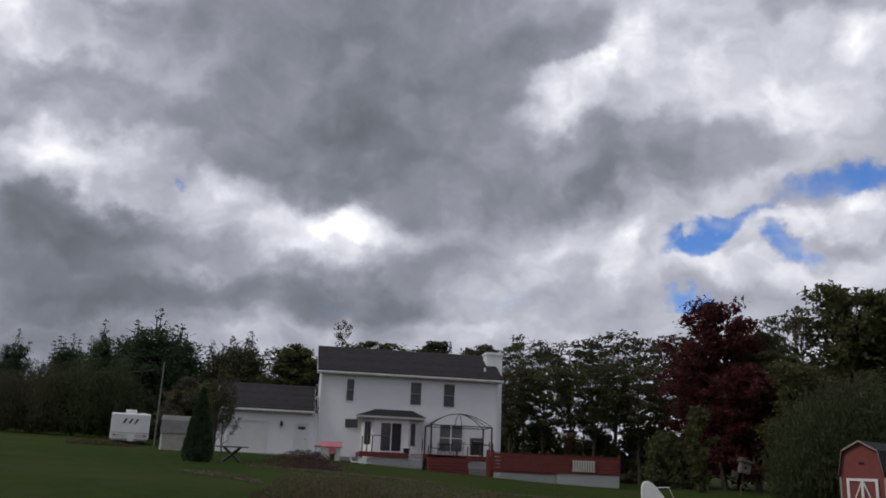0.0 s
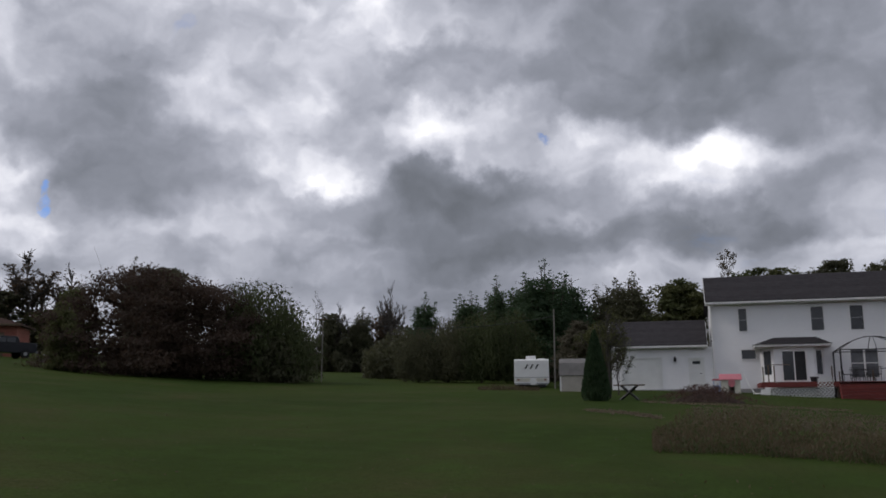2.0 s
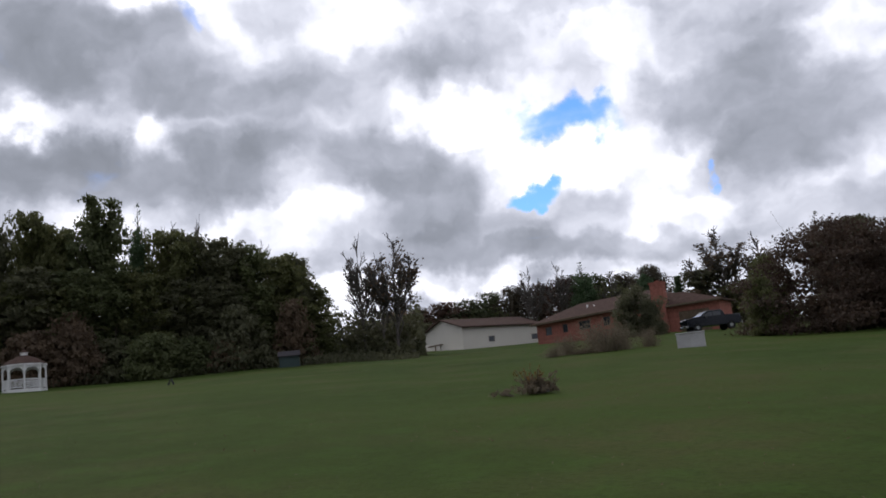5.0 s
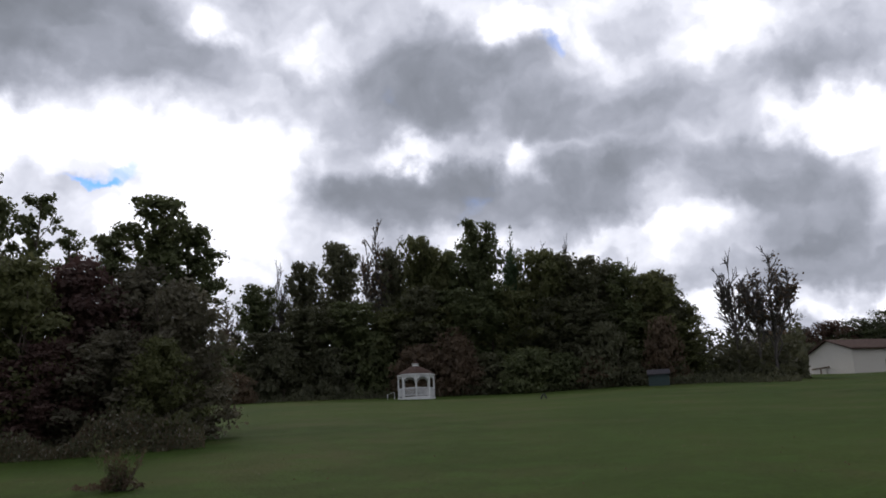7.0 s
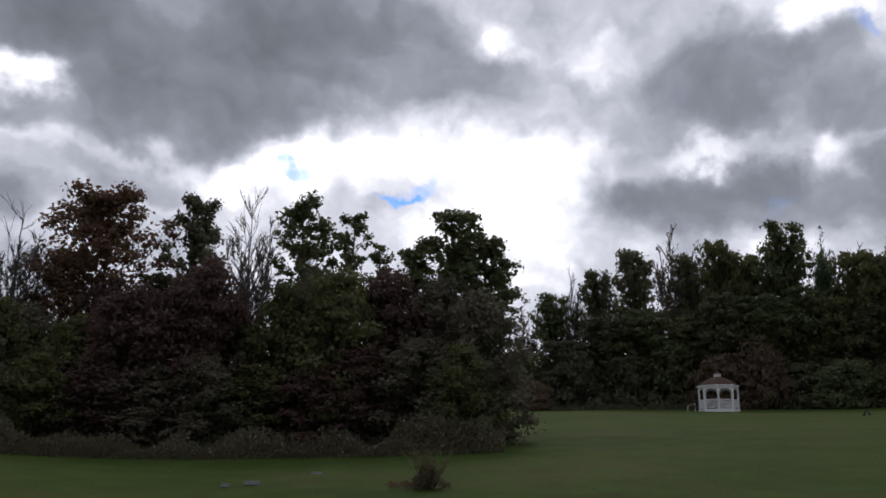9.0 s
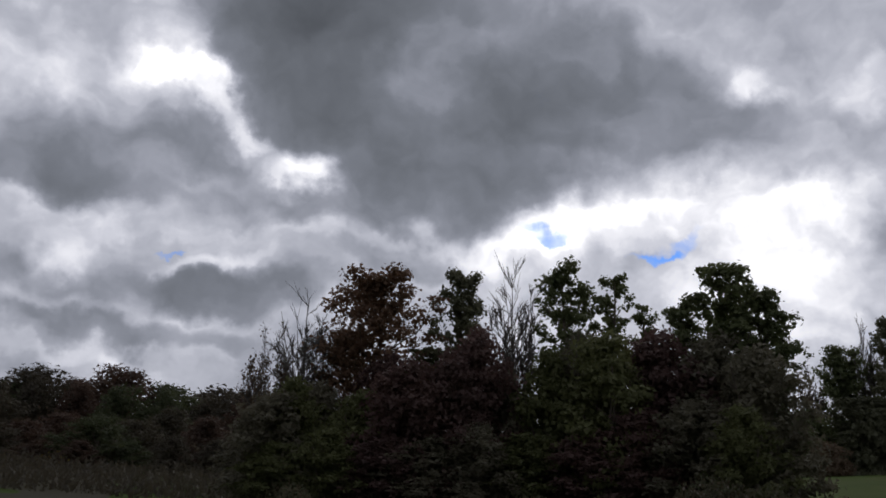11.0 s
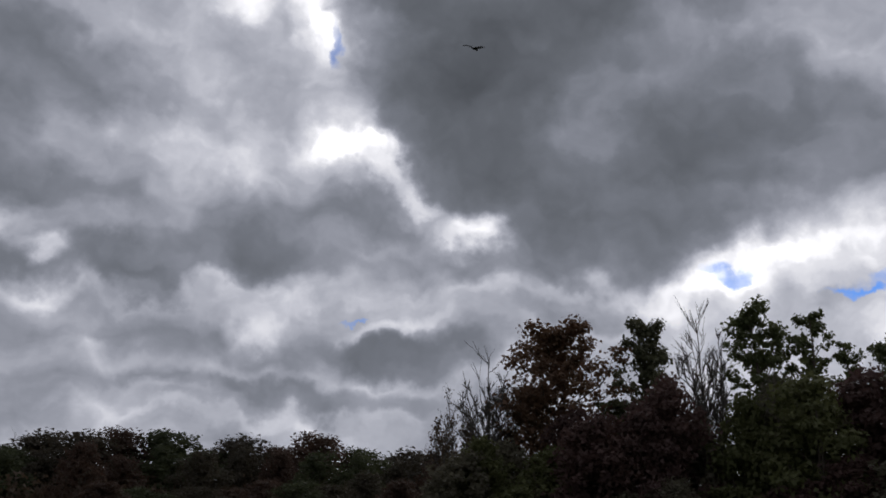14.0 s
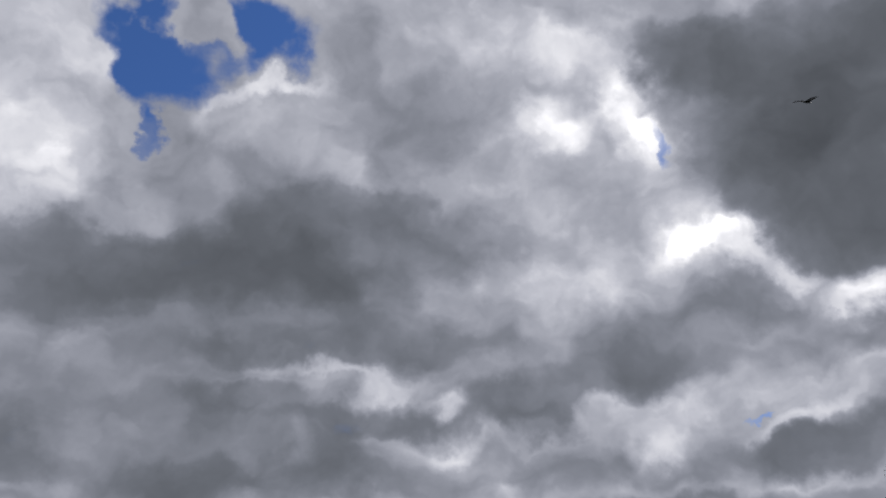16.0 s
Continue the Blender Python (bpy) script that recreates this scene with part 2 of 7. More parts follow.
bank(142.6, 24.5, 4.1, 1.4, 30, -0.2)
bank(137.6, 22.0, 4.1, 1.0, 10, -0.23)
bank(137.7, 38.7, 12.3, 3.4, 0, 0.28)
bank(121.5, 29.2, 5.6, 4.1, 0, 0.20)
bank(136.5, 18.5, 8.2, 2.2, 0, 0.18)
bank(142.9, 33.4, 4.5, 4.5, 0, 0.18)
bank(23.2, 12.4, 11.1, 3.0, 0, 0.34)
bank(14.2, 10.1, 9.3, 1.8, 0, 0.26)
bank(19.3, 15.1, 7.3, 2.2, 0, 0.14)
bank(10.1, 20.1, 8.9, 3.8, 0, 0.26)
bank(33.4, 14.9, 2.2, 1.5, 0, -0.28)
bank(11.1, 15.9, 4.5, 1.4, 0, -0.06)
bank(28.9, 10.0, 11.2, 1.1, 0, 0.14)
bank(160.7, 13.7, 9.1, 2.4, 0, 0.1)
bank(153.0, 14.5, 9.1, 1.5, 0, 0.16)
bank(156.9, 11.3, 9.2, 1.2, 0, 0.2)
bank(153.8, 15.0, 4.0, 1.3, 0, -0.14)
bank(160.6, 11.0, 2.1, 0.8, 0, -0.24)
bank(155.7, 9.6, 10.6, 0.5, 0, -0.1)
bank(-173.1, 28.4, 11.5, 2.9, 0, 0.22)
bank(175.0, 30.5, 11.9, 3.7, 0, 0.2)
bank(140.9, 29.7, 6.5, 5.1, 0, 0.1)
bank(173.7, 40.8, 7.3, 4.4, 0, 0.1)
bank(-173.3, 17.2, 15.7, 4.5, 0, 0.12)
bank(153.7, 37.3, 2.2, 2.5, 0, -0.25)
bank(149.9, 28.2, 3.1, 1.3, 0, -0.22)
bank(159.4, 36.7, 2.8, 2.2, 0, -0.2)
bank(150.6, 29.0, 3.1, 4.0, 0, -0.16)
bank(144.6, 24.7, 2.6, 2.2, 45, -0.18)
bank(140.4, 22.3, 3.0, 1.7, 0, -0.18)
bank(159.6, 29.8, 4.5, 3.1, 0, -0.14)
bank(155.0, 25.6, 4.7, 2.2, 0, -0.1)
bank(130.7, 25.6, 2.2, 1.5, 0, 0.05)
bank(10.0, 20.8, 9.2, 4.1, 0, 0.14)
bank(7.4, 11.2, 6.8, 2.1, 0, 0.2)
bank(152.1, 34.1, 3.5, 5.5, 0, -0.14)
bank(147.5, 29.3, 3.4, 3.0, 0, -0.2)
bank(141.3, 22.6, 4.1, 1.9, 25, -0.3)
bank(161.6, 37.0, 4.3, 2.9, 0, -0.12)
bank(146.0, 19.1, 7.4, 1.5, 0, -0.1)
bank(23.5, 7.7, 9.1, 2.1, 0, 0.3)
bank(36.8, 8.9, 9.2, 1.5, 0, 0.14)
bank(1.6, 22.3, 8.8, 3.7, 0, 0.16)
bank(2.3, 13.1, 7.6, 2.4, 0, 0.14)
bank(177.4, 25.5, 9.1, 3.5, 0, 0.18)
bank(177.5, 15.2, 8.8, 2.7, 0, 0.24)
bank(178.9, 34.1, 9.0, 4.5, 0, 0.14)
bank(125.2, 34.1, 7.1, 5.1, 0, 0.2)
gap(-25.8, 18.0, 4.1, 1.7, -10, 0.85)
gap(-17.1, 14.7, 2.6, 0.9, -15, 0.85)
gap(-22.6, 14.4, 2.2, 1.5, 30, 0.85)
gap(-16.1, 10.7, 2.2, 0.8, 0, 0.85)
gap(-19.3, 16.4, 2.6, 0.9, -10, 0.85)
gap(59.2, 17.6, 4.5, 1.8, 15)
gap(61.8, 12.9, 1.9, 0.8, 0)
gap(49.6, 12.6, 0.9, 0.5, 0, 0.75)
gap(122.0, 19.3, 2.8, 0.8, -5, 0.62)
gap(113.5, 18.0, 3.0, 0.8, -5, 0.5)
gap(84.3, 25.4, 1.9, 1.1, 0, 0.55)
gap(115.0, 17.3, 1.9, 0.4, 0, 0.55)
gap(17.7, 17.6, 1.0, 0.5, 0, 0.45)
gap(41.9, 23.8, 1.0, 0.7, 0, 0.5)
gap(17.8, 17.2, 1.0, 0.4, 0, 0.45)
gap(-169.6, 40.8, 4.0, 3.3, 30, 1.0)
gap(-177.1, 43.0, 3.4, 3.0, 0, 1.0)
gap(-168.9, 36.7, 0.8, 1.5, 0, 0.8)
gap(-165.8, 42.0, 2.0, 3.1, -50, 0.7)
gap(-173.0, 43.4, 2.8, 1.5, 25, -1.2)
gap(150.4, 34.9, 0.6, 1.7, 0, 0.5)
gap(148.2, 16.6, 2.1, 0.3, -12, 0.55)

ramp = wn("ShaderNodeValToRGB")
# thick banks and thin places level off
thick = wmath("MULTIPLY", wmath("MAXIMUM", wmath("SUBTRACT", shade[0], 0.66), 0.0), -0.5)
thin = wmath("MULTIPLY", wmath("MAXIMUM", wmath("SUBTRACT", 0.20, shade[0]), 0.0), 0.5)
level = wmath("ADD", wmath("ADD", shade[0], wmath("ADD", thick, thin)), heaps[0])
wt.links.new(wmath("MULTIPLY_ADD", level, 0.68, 0.115), ramp.inputs[0])
ramp.color_ramp.interpolation = "LINEAR"
stops = [(0.0, (2.2, 2.22, 2.26)), (0.09, (1.45, 1.48, 1.54)), (0.17, (1.0, 1.03, 1.10)), (0.25, (0.72, 0.752, 0.840)), (0.33, (0.535, 0.566, 0.648)), (0.42, (0.392, 0.420, 0.492)), (0.51, (0.294, 0.319, 0.377)), (0.62, (0.216, 0.238, 0.281)), (0.76, (0.160, 0.178, 0.207)), (1.0, (0.100, 0.112, 0.130))]
while len(ramp.color_ramp.elements) < len(stops):
    ramp.color_ramp.elements.new(0.5)
for e, (p, c) in zip(ramp.color_ramp.elements, stops):
    e.position, e.color = p, (*c, 1)
blue = wn("ShaderNodeTexSky")
blue.sky_type, blue.sun_disc, blue.sun_elevation, blue.sun_rotation = "NISHITA", False, radians(SUN_EL), radians(-SUN_AZ)
blue.dust_density, blue.ozone_density, blue.air_density = 0.0, 6.0, 1.0
blue_gain = wvec("MULTIPLY", blue.outputs[0], (0.085, 0.110, 0.150))
open_sky = wn("ShaderNodeMapRange")
open_sky.interpolation_type = "SMOOTHSTEP"
open_sky.inputs["From Min"].default_value, open_sky.inputs["From Max"].default_value = 0.26, 1.02
wt.links.new(clear[0], open_sky.inputs["Value"])
mix = wn("ShaderNodeMix")
mix.data_type = "RGBA"
wt.links.new(open_sky.outputs[0], mix.inputs["Factor"])
wt.links.new(ramp.outputs[0], mix.inputs[6])
wt.links.new(blue_gain, mix.inputs[7])
back = wn("ShaderNodeBackground")
wt.links.new(mix.outputs[2], back.inputs["Color"])
back.inputs["Strength"].default_value = 1.0
wt.links.new(back.outputs[0], wn("ShaderNodeOutputWorld").inputs["Surface"])

sun = new("sun", bpy.data.lights.new("sun", "SUN"))
sun.data.energy, sun.data.angle, sun.data.color = 1.0, radians(14), (1.0, 0.96, 0.9)
sun.matrix_basis = look(heading(SUN_AZ, SUN_EL) * 100, (0, 0, 0))

# ---- materials ----


def material(name, color, rough=0.8, metal=0.0, vary=0.25, scale=3.0, bump=0.0, bump_scale=30.0, island=0.0, per_object=0.0, second=None, translucent=0.0):
    """A procedural surface: two scales of mottling, optional relief, optional variation from piece to piece."""
    mt = bpy.data.materials.new(name)
    mt.use_nodes = True
    nt = mt.node_tree
    nt.nodes.clear()
    add, link = nt.nodes.new, nt.links.new
    out, bsdf = add("ShaderNodeOutputMaterial"), add("ShaderNodeBsdfPrincipled")
    co = add("ShaderNodeTexCoord").outputs["Object"]
    n1, n2 = add("ShaderNodeTexNoise"), add("ShaderNodeTexNoise")
    for n, s, dt in ((n1, scale, 4), (n2, scale * 9, 3)):
        n.inputs["Scale"].default_value, n.inputs["Detail"].default_value = s, dt
        link(co, n.inputs["Vector"])
    both = add("ShaderNodeMath")
    both.operation = "MULTIPLY_ADD"
    link(n2.outputs[0], both.inputs[0])
    both.inputs[1].default_value = 0.5
    link(n1.outputs[0], both.inputs[2])
    last = both.outputs[0]
    if island or per_object:
        for amount, socket in ((island, "Random Per Island"), (per_object, "Random")):
            if amount:
                src = add("ShaderNodeNewGeometry" if socket != "Random" else "ShaderNodeObjectInfo")
                m = add("ShaderNodeMath")
                m.operation = "MULTIPLY_ADD"
                link(src.outputs[socket], m.inputs[0])
                m.inputs[1].default_value = amount
                link(last, m.inputs[2])
                last = m.outputs[0]
    span = add("ShaderNodeMapRange")
    span.inputs["From Min"].default_value = 0.45
    span.inputs["From Max"].default_value = 1.05 + island + per_object
    link(last, span.inputs["Value"])
    mx = add("ShaderNodeMix")
    mx.data_type = "RGBA"
    link(span.outputs[0], mx.inputs["Factor"])
    lo = second if second else tuple(c * (1 - vary) for c in color)
    hi = color if second else tuple(min(1, c * (1 + vary)) for c in color)
    mx.inputs[6].default_value, mx.inputs[7].default_value = (*lo, 1), (*hi, 1)
    link(mx.outputs[2], bsdf.inputs["Base Color"])
    bsdf.inputs["Roughness"].default_value, bsdf.inputs["Metallic"].default_value = rough, metal
    if rough >= 0.85:
        bsdf.inputs["Specular IOR Level"].default_value = 0.1
    if bump:
        nb, bp = add("ShaderNodeTexNoise"), add("ShaderNodeBump")
        nb.inputs["Scale"].default_value, nb.inputs["Detail"].default_value = bump_scale, 4
        link(co, nb.inputs["Vector"])
        link(nb.outputs[0], bp.inputs["Height"])
        bp.inputs["Strength"].default_value, bp.inputs["Distance"].default_value = bump, 0.02
        link(bp.outputs[0], bsdf.inputs["Normal"])
    surface = bsdf.outputs[0]
    if translucent:
        bsdf.inputs["Specular IOR Level"].default_value = 0.25
        tr, ms = add("ShaderNodeBsdfTranslucent"), add("ShaderNodeMixShader")
        link(mx.outputs[2], tr.inputs["Color"])
        ms.inputs[0].default_value = translucent
        link(surface, ms.inputs[1])
        link(tr.outputs[0], ms.inputs[2])
        surface = ms.outputs[0]
    link(surface, out.inputs["Surface"])
    return mt


def leafy(name, dark, light):
    return material(name, tuple(c * 1.12 for c in light), 0.65, second=tuple(c * 1.75 for c in dark), scale=0.55, island=0.26, per_object=0.45, translucent=0.45)


BARK = material("bark", (0.085, 0.07, 0.055), 0.95, vary=0.4, scale=4, bump=0.6, bump_scale=14)
PALE_BARK = material("pale_bark", (0.085, 0.077, 0.070), 0.95, vary=0.4, scale=4, bump=0.5, bump_scale=14)
LEAF = leafy("green_leaves", (0.030, 0.037, 0.016), (0.100, 0.113, 0.047))
LEAF_DARK = leafy("dark_leaves", (0.030, 0.031, 0.019), (0.104, 0.105, 0.056))
LEAF_WILLOW = leafy("willow_leaves", (0.027, 0.035, 0.014), (0.088, 0.104, 0.044))
LEAF_RED = leafy("red_leaves", (0.036, 0.010, 0.011), (0.135, 0.036, 0.036))
LEAF_COPPER = leafy("copper_leaves", (0.054, 0.033, 0.020), (0.150, 0.084, 0.052))
LEAF_RUSSET = leafy("russet_leaves", (0.034, 0.024, 0.016), (0.125, 0.087, 0.054))
LEAF_YELLOW = leafy("yellow_leaves", (0.03, 0.03, 0.008), (0.14, 0.115, 0.03))
NEEDLES = leafy("needles", (0.017, 0.034, 0.017), (0.070, 0.106, 0.048))
DRY = leafy("dry_stems", (0.035, 0.028, 0.016), (0.135, 0.105, 0.062))
TAN = leafy("tan_stems", (0.060, 0.048, 0.034), (0.165, 0.135, 0.092))
COPPER_STALK = leafy("rusty_stalks", (0.05, 0.03, 0.012), (0.17, 0.095, 0.035))
SEED = leafy("pale_seed_heads", (0.08, 0.07, 0.055), (0.20, 0.18, 0.145))
LEAF_THICKET = leafy("thicket_leaves", (0.040, 0.037, 0.026), (0.130, 0.116, 0.076))
# far growth: darker copies of the leaf colours, shade put into the tone
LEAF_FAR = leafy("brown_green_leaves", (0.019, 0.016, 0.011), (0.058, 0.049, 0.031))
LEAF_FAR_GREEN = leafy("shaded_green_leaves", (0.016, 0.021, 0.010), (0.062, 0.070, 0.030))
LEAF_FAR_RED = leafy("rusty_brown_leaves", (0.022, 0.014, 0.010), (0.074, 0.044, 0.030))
LEAF_OLIVE = leafy("olive_leaves", (0.034, 0.038, 0.014), (0.108, 0.112, 0.044))
LEAF_MAROON = leafy("maroon_thicket_leaves", (0.034, 0.020, 0.018), (0.105, 0.062, 0.052))
LEAF_BROWN = leafy("dark_brown_leaves", (0.023, 0.016, 0.012), (0.072, 0.047, 0.033))
GOLD = leafy("goldenrod", (0.10, 0.08, 0.01), (0.26, 0.20, 0.03))
SIDING = material("white_siding", (0.80, 0.80, 0.80), 0.55, vary=0.05, scale=0.7, bump=0.1, bump_scale=40)
WHITE = material("white_paint", (0.78, 0.78, 0.77), 0.5, vary=0.06, scale=2)
SHINGLE = material("grey_shingles", (0.040, 0.037, 0.040), 0.95, vary=0.35, scale=2.5, bump=0.5, bump_scale=18, per_object=0.3)
SHINGLE_BROWN = material("brown_shingles", (0.055, 0.034, 0.028), 0.95, vary=0.35, scale=2.5, bump=0.5, bump_scale=18)
LIT_GLASS = material("curtained_window_glass", (0.115, 0.12, 0.13), 0.15, vary=0.35, scale=1.5)
SHED_ROOF = material("pale_grey_roofing", (0.17, 0.165, 0.16), 0.9, vary=0.2, scale=2, bump=0.3, bump_scale=15)
GLASS = material("dark_window_glass", (0.030, 0.034, 0.040), 0.12, vary=0.3, scale=1.2)
REDWOOD = material("red_stained_wood", (0.160, 0.030, 0.025), 0.75, vary=0.3, scale=3, bump=0.3, bump_scale=25, per_object=0.4)
BLACK = material("black_metal", (0.02, 0.02, 0.022), 0.5, 0.3, vary=0.3)
BRICK = material("red_brick", (0.235, 0.092, 0.070), 0.9, vary=0.3, scale=3, bump=0.4, bump_scale=20)
CONCRETE = material("concrete", (0.32, 0.315, 0.31), 0.9, vary=0.18, scale=1.5, bump=0.3, bump_scale=30)
WOOD = material("weathered_wood", (0.115, 0.085, 0.06), 0.9, vary=0.35, scale=3, bump=0.3, bump_scale=25)
BARE_EARTH = material("bare_earth", (0.045, 0.032, 0.026), 0.95, vary=0.4, scale=2, bump=0.8, bump_scale=9)
TRIM_TAN = material("weathered_trim", (0.36, 0.31, 0.27), 0.8, vary=0.2)
FRAME_BROWN = material("brown_window_frame", (0.07, 0.05, 0.04), 0.7, vary=0.2)
PINK = material("pink_plastic", (0.52, 0.17, 0.20), 0.55, vary=0.1)
BLUE_PLASTIC = material("pale_blue_plastic", (0.30, 0.38, 0.58), 0.45, vary=0.1)
CREAM = material("cream_plastic", (0.60, 0.58, 0.50), 0.5, vary=0.1)
BARN_RED = material("barn_red_paint", (0.22, 0.055, 0.047), 0.75, vary=0.2, scale=2, bump=0.15, bump_scale=20)
GREY_METAL = material("grey_metal", (0.30, 0.31, 0.32), 0.5, 0.6, vary=0.15)
TRUCK_PAINT = material("dark_blue_car_paint", (0.006, 0.008, 0.013), 0.22, 0.3, vary=0.1)
TYRE = material("tyre_rubber", (0.018, 0.018, 0.018), 0.85, vary=0.2)
CHROME = material("chrome", (0.55, 0.56, 0.58), 0.2, 0.9, vary=0.05)
BEIGE = material("beige_shed_wall", (0.42, 0.39, 0.34), 0.8, vary=0.15, scale=2)
POLE_WOOD = material("grey_pole_wood", (0.19, 0.18, 0.165), 0.9, vary=0.3, scale=3, bump=0.3)
GREEN_PAINT = material("dark_green_paint", (0.012, 0.030, 0.028), 0.7, vary=0.2)
OFF_WHITE = material("weathered_white_paint", (0.54, 0.54, 0.53), 0.6, vary=0.1, scale=2)
SCREEN = material("fine_lattice_screen", (0.24, 0.24, 0.235), 0.8, vary=0.1, scale=4)
GREY_BOARDS = material("grey_weathered_boards", (0.15, 0.135, 0.12), 0.9, vary=0.4, scale=4, bump=0.3)
STONE = material("pale_flat_stone", (0.17, 0.17, 0.165), 0.9, vary=0.15, scale=5, bump=0.3)


# ---- ground ----
SLOPE_AZ = (-60, -30, -16, -12, -8, -4, 4, 8, 13, 20, 30, 36, 43, 53, 63, 70, 79, 86, 95, 104, 113, 129, 140, 150, 160, 175, 200, 250, 300)
SLOPE = (0.012, 0.018, 0.0207, 0.0180, 0.0225, 0.0272, 0.036, 0.040, 0.040, 0.044, 0.0455, 0.048, 0.0535, 0.068, 0.069, 0.0725, 0.0795, 0.077, 0.0782, 0.080, 0.073, 0.064, 0.071, 0.079, 0.086, 0.08, 0.06, 0.02, 0.012)


def ground_z(x, y):
    """Height of the gently rising meadow round the spot where the camera stands."""
    az = (math.degrees(math.atan2(-x, y)) + 60) % 360 - 60
    r = math.hypot(x, y)
    s = sum(np.interp((az + k + 60) % 360 - 60, SLOPE_AZ, SLOPE) for k in (-3, 0, 3)) / 3
    return s * (r if r < 150 else 150 + 60 * (1 - math.exp(-(r - 150) / 60)))


def spot(az, d, up=0.0):
    v = heading(az) * d
    return Vector((v.x, v.y, ground_z(v.x, v.y) + up))


def mesh_object(name, verts, faces, mat, parent=None, label="", smooth=False):
    me = bpy.data.meshes.new(name)
    me.from_pydata(verts, [], faces)
    me.update()
    if smooth:
        me.shade_smooth()
    me.materials.append(mat)
    ob = new(name, me)
    if parent:
        ob.parent = parent
    if label:
        tagged(ob, label)
    return ob


def grass_material():
    mt = bpy.data.materials.new("mown_grass")
    mt.use_nodes = True
    nt = mt.node_tree
    nt.nodes.clear()
    add, link = nt.nodes.new, nt.links.new
    out, bsdf = add("ShaderNodeOutputMaterial"), add("ShaderNodeBsdfPrincipled")
    co = add("ShaderNodeTexCoord").outputs["Object"]
    mixes = (0.05, (0.026, 0.045, 0.009), (0.040, 0.060, 0.012)), (0.24, None, (0.060, 0.061, 0.022)), (1.1, None, (0.041, 0.070, 0.014)), (9.0, None, (0.020, 0.030, 0.008))
    last = None
    for i, (s, lo, hi) in enumerate(mixes):
        n, r, mx = add("ShaderNodeTexNoise"), add("ShaderNodeMapRange"), add("ShaderNodeMix")
        n.inputs["Scale"].default_value, n.inputs["Detail"].default_value = s, 6
        link(co, n.inputs["Vector"])
        link(n.outputs[0], r.inputs["Value"])
        r.inputs["From Min"].default_value, r.inputs["From Max"].default_value = (0.35, 0.65) if i == 0 else (0.46, 0.70)
        r.inputs["To Max"].default_value = (1.0, 0.85, 0.8, 0.5)[i]
        mx.data_type = "RGBA"
        link(r.outputs[0], mx.inputs["Factor"])
        if last is None:
            mx.inputs[6].default_value = (*lo, 1)
        else:
            link(last, mx.inputs[6])
        mx.inputs[7].default_value = (*hi, 1)
        last = mx.outputs[2]
    link(last, bsdf.inputs["Base Color"])
    bsdf.inputs["Roughness"].default_value = 0.9
    bsdf.inputs["Specular IOR Level"].default_value = 0.03
    n, b = add("ShaderNodeTexNoise"), add("ShaderNodeBump")
    n.inputs["Scale"].default_value, n.inputs["Detail"].default_value = 14.0, 5
    link(co, n.inputs["Vector"])
    link(n.outputs[0], b.inputs["Height"])
    b.inputs["Strength"].default_value, b.inputs["Distance"].default_value = 0.7, 0.07
    link(b.outputs[0], bsdf.inputs["Normal"])
    link(bsdf.outputs[0], out.inputs["Surface"])
    return mt


GRASS = grass_material()


def build_ground():
    rings = [0.0] + [1.2 * 1.085 ** i for i in range(98)]
    sectors = 180
    verts, faces = [(0, 0, 0)], []
    for r in rings[1:]:
        for k in range(sectors):
            a = 2 * math.pi * k / sectors
            x, y = -r * math.sin(a), r * math.cos(a)
            lump = 0.07 * noise.noise((x * 0.16, y * 0.16, 0)) * min(1, r / 6) if r < 200 else 0
            verts.append((x, y, ground_z(x, y) + lump))
    for k in range(sectors):
        faces.append((0, 1 + k, 1 + (k + 1) % sectors))
    for j in range(len(rings) - 2):
        for k in range(sectors):
            a, b = 1 + j * sectors, 1 + (j + 1) * sectors
            faces.append((a + k, b + k, b + (k + 1) % sectors, a + (k + 1) % sectors))
    ob = mesh_object("ground", verts, faces, GRASS, smooth=True)
    tagged(ob, "gently rising mown green lawn and meadow", "ground", kind="structure")


build_ground()
ROUGH = material("rough_meadow", (0.037, 0.034, 0.018), 0.95, second=(0.020, 0.018, 0.011), scale=0.25, bump=0.8, bump_scale=3)


def build_rough_meadow():
    """The uncut ground beyond the grove, a hand above the lawn."""
    verts, faces = [], []
    n, m = 40, 30
    for j in range(m):
        d = 19 + j * 4.6
        for i in range(n):
            az = 147 + 68 * i / (n - 1)
            x, y = (heading(az) * d)[:2]
            edge = min(1, j / 2, i / 2, (m - 1 - j) / 2, (n - 1 - i) / 2)
            verts.append((x, y, ground_z(x, y) - 0.3 + edge * (0.36 + 0.12 * noise.noise((x * 0.2, y * 0.2, 5)))))
    for j in range(m - 1):
        for i in range(n - 1):
            faces.append((j * n + i, j * n + i + 1, (j + 1) * n + i + 1, (j + 1) * n + i))
    tagged(mesh_object("rough_meadow", verts, faces, ROUGH, smooth=True), "uncut brownish meadow beyond the grove", "meadow", kind="structure")


build_rough_meadow()


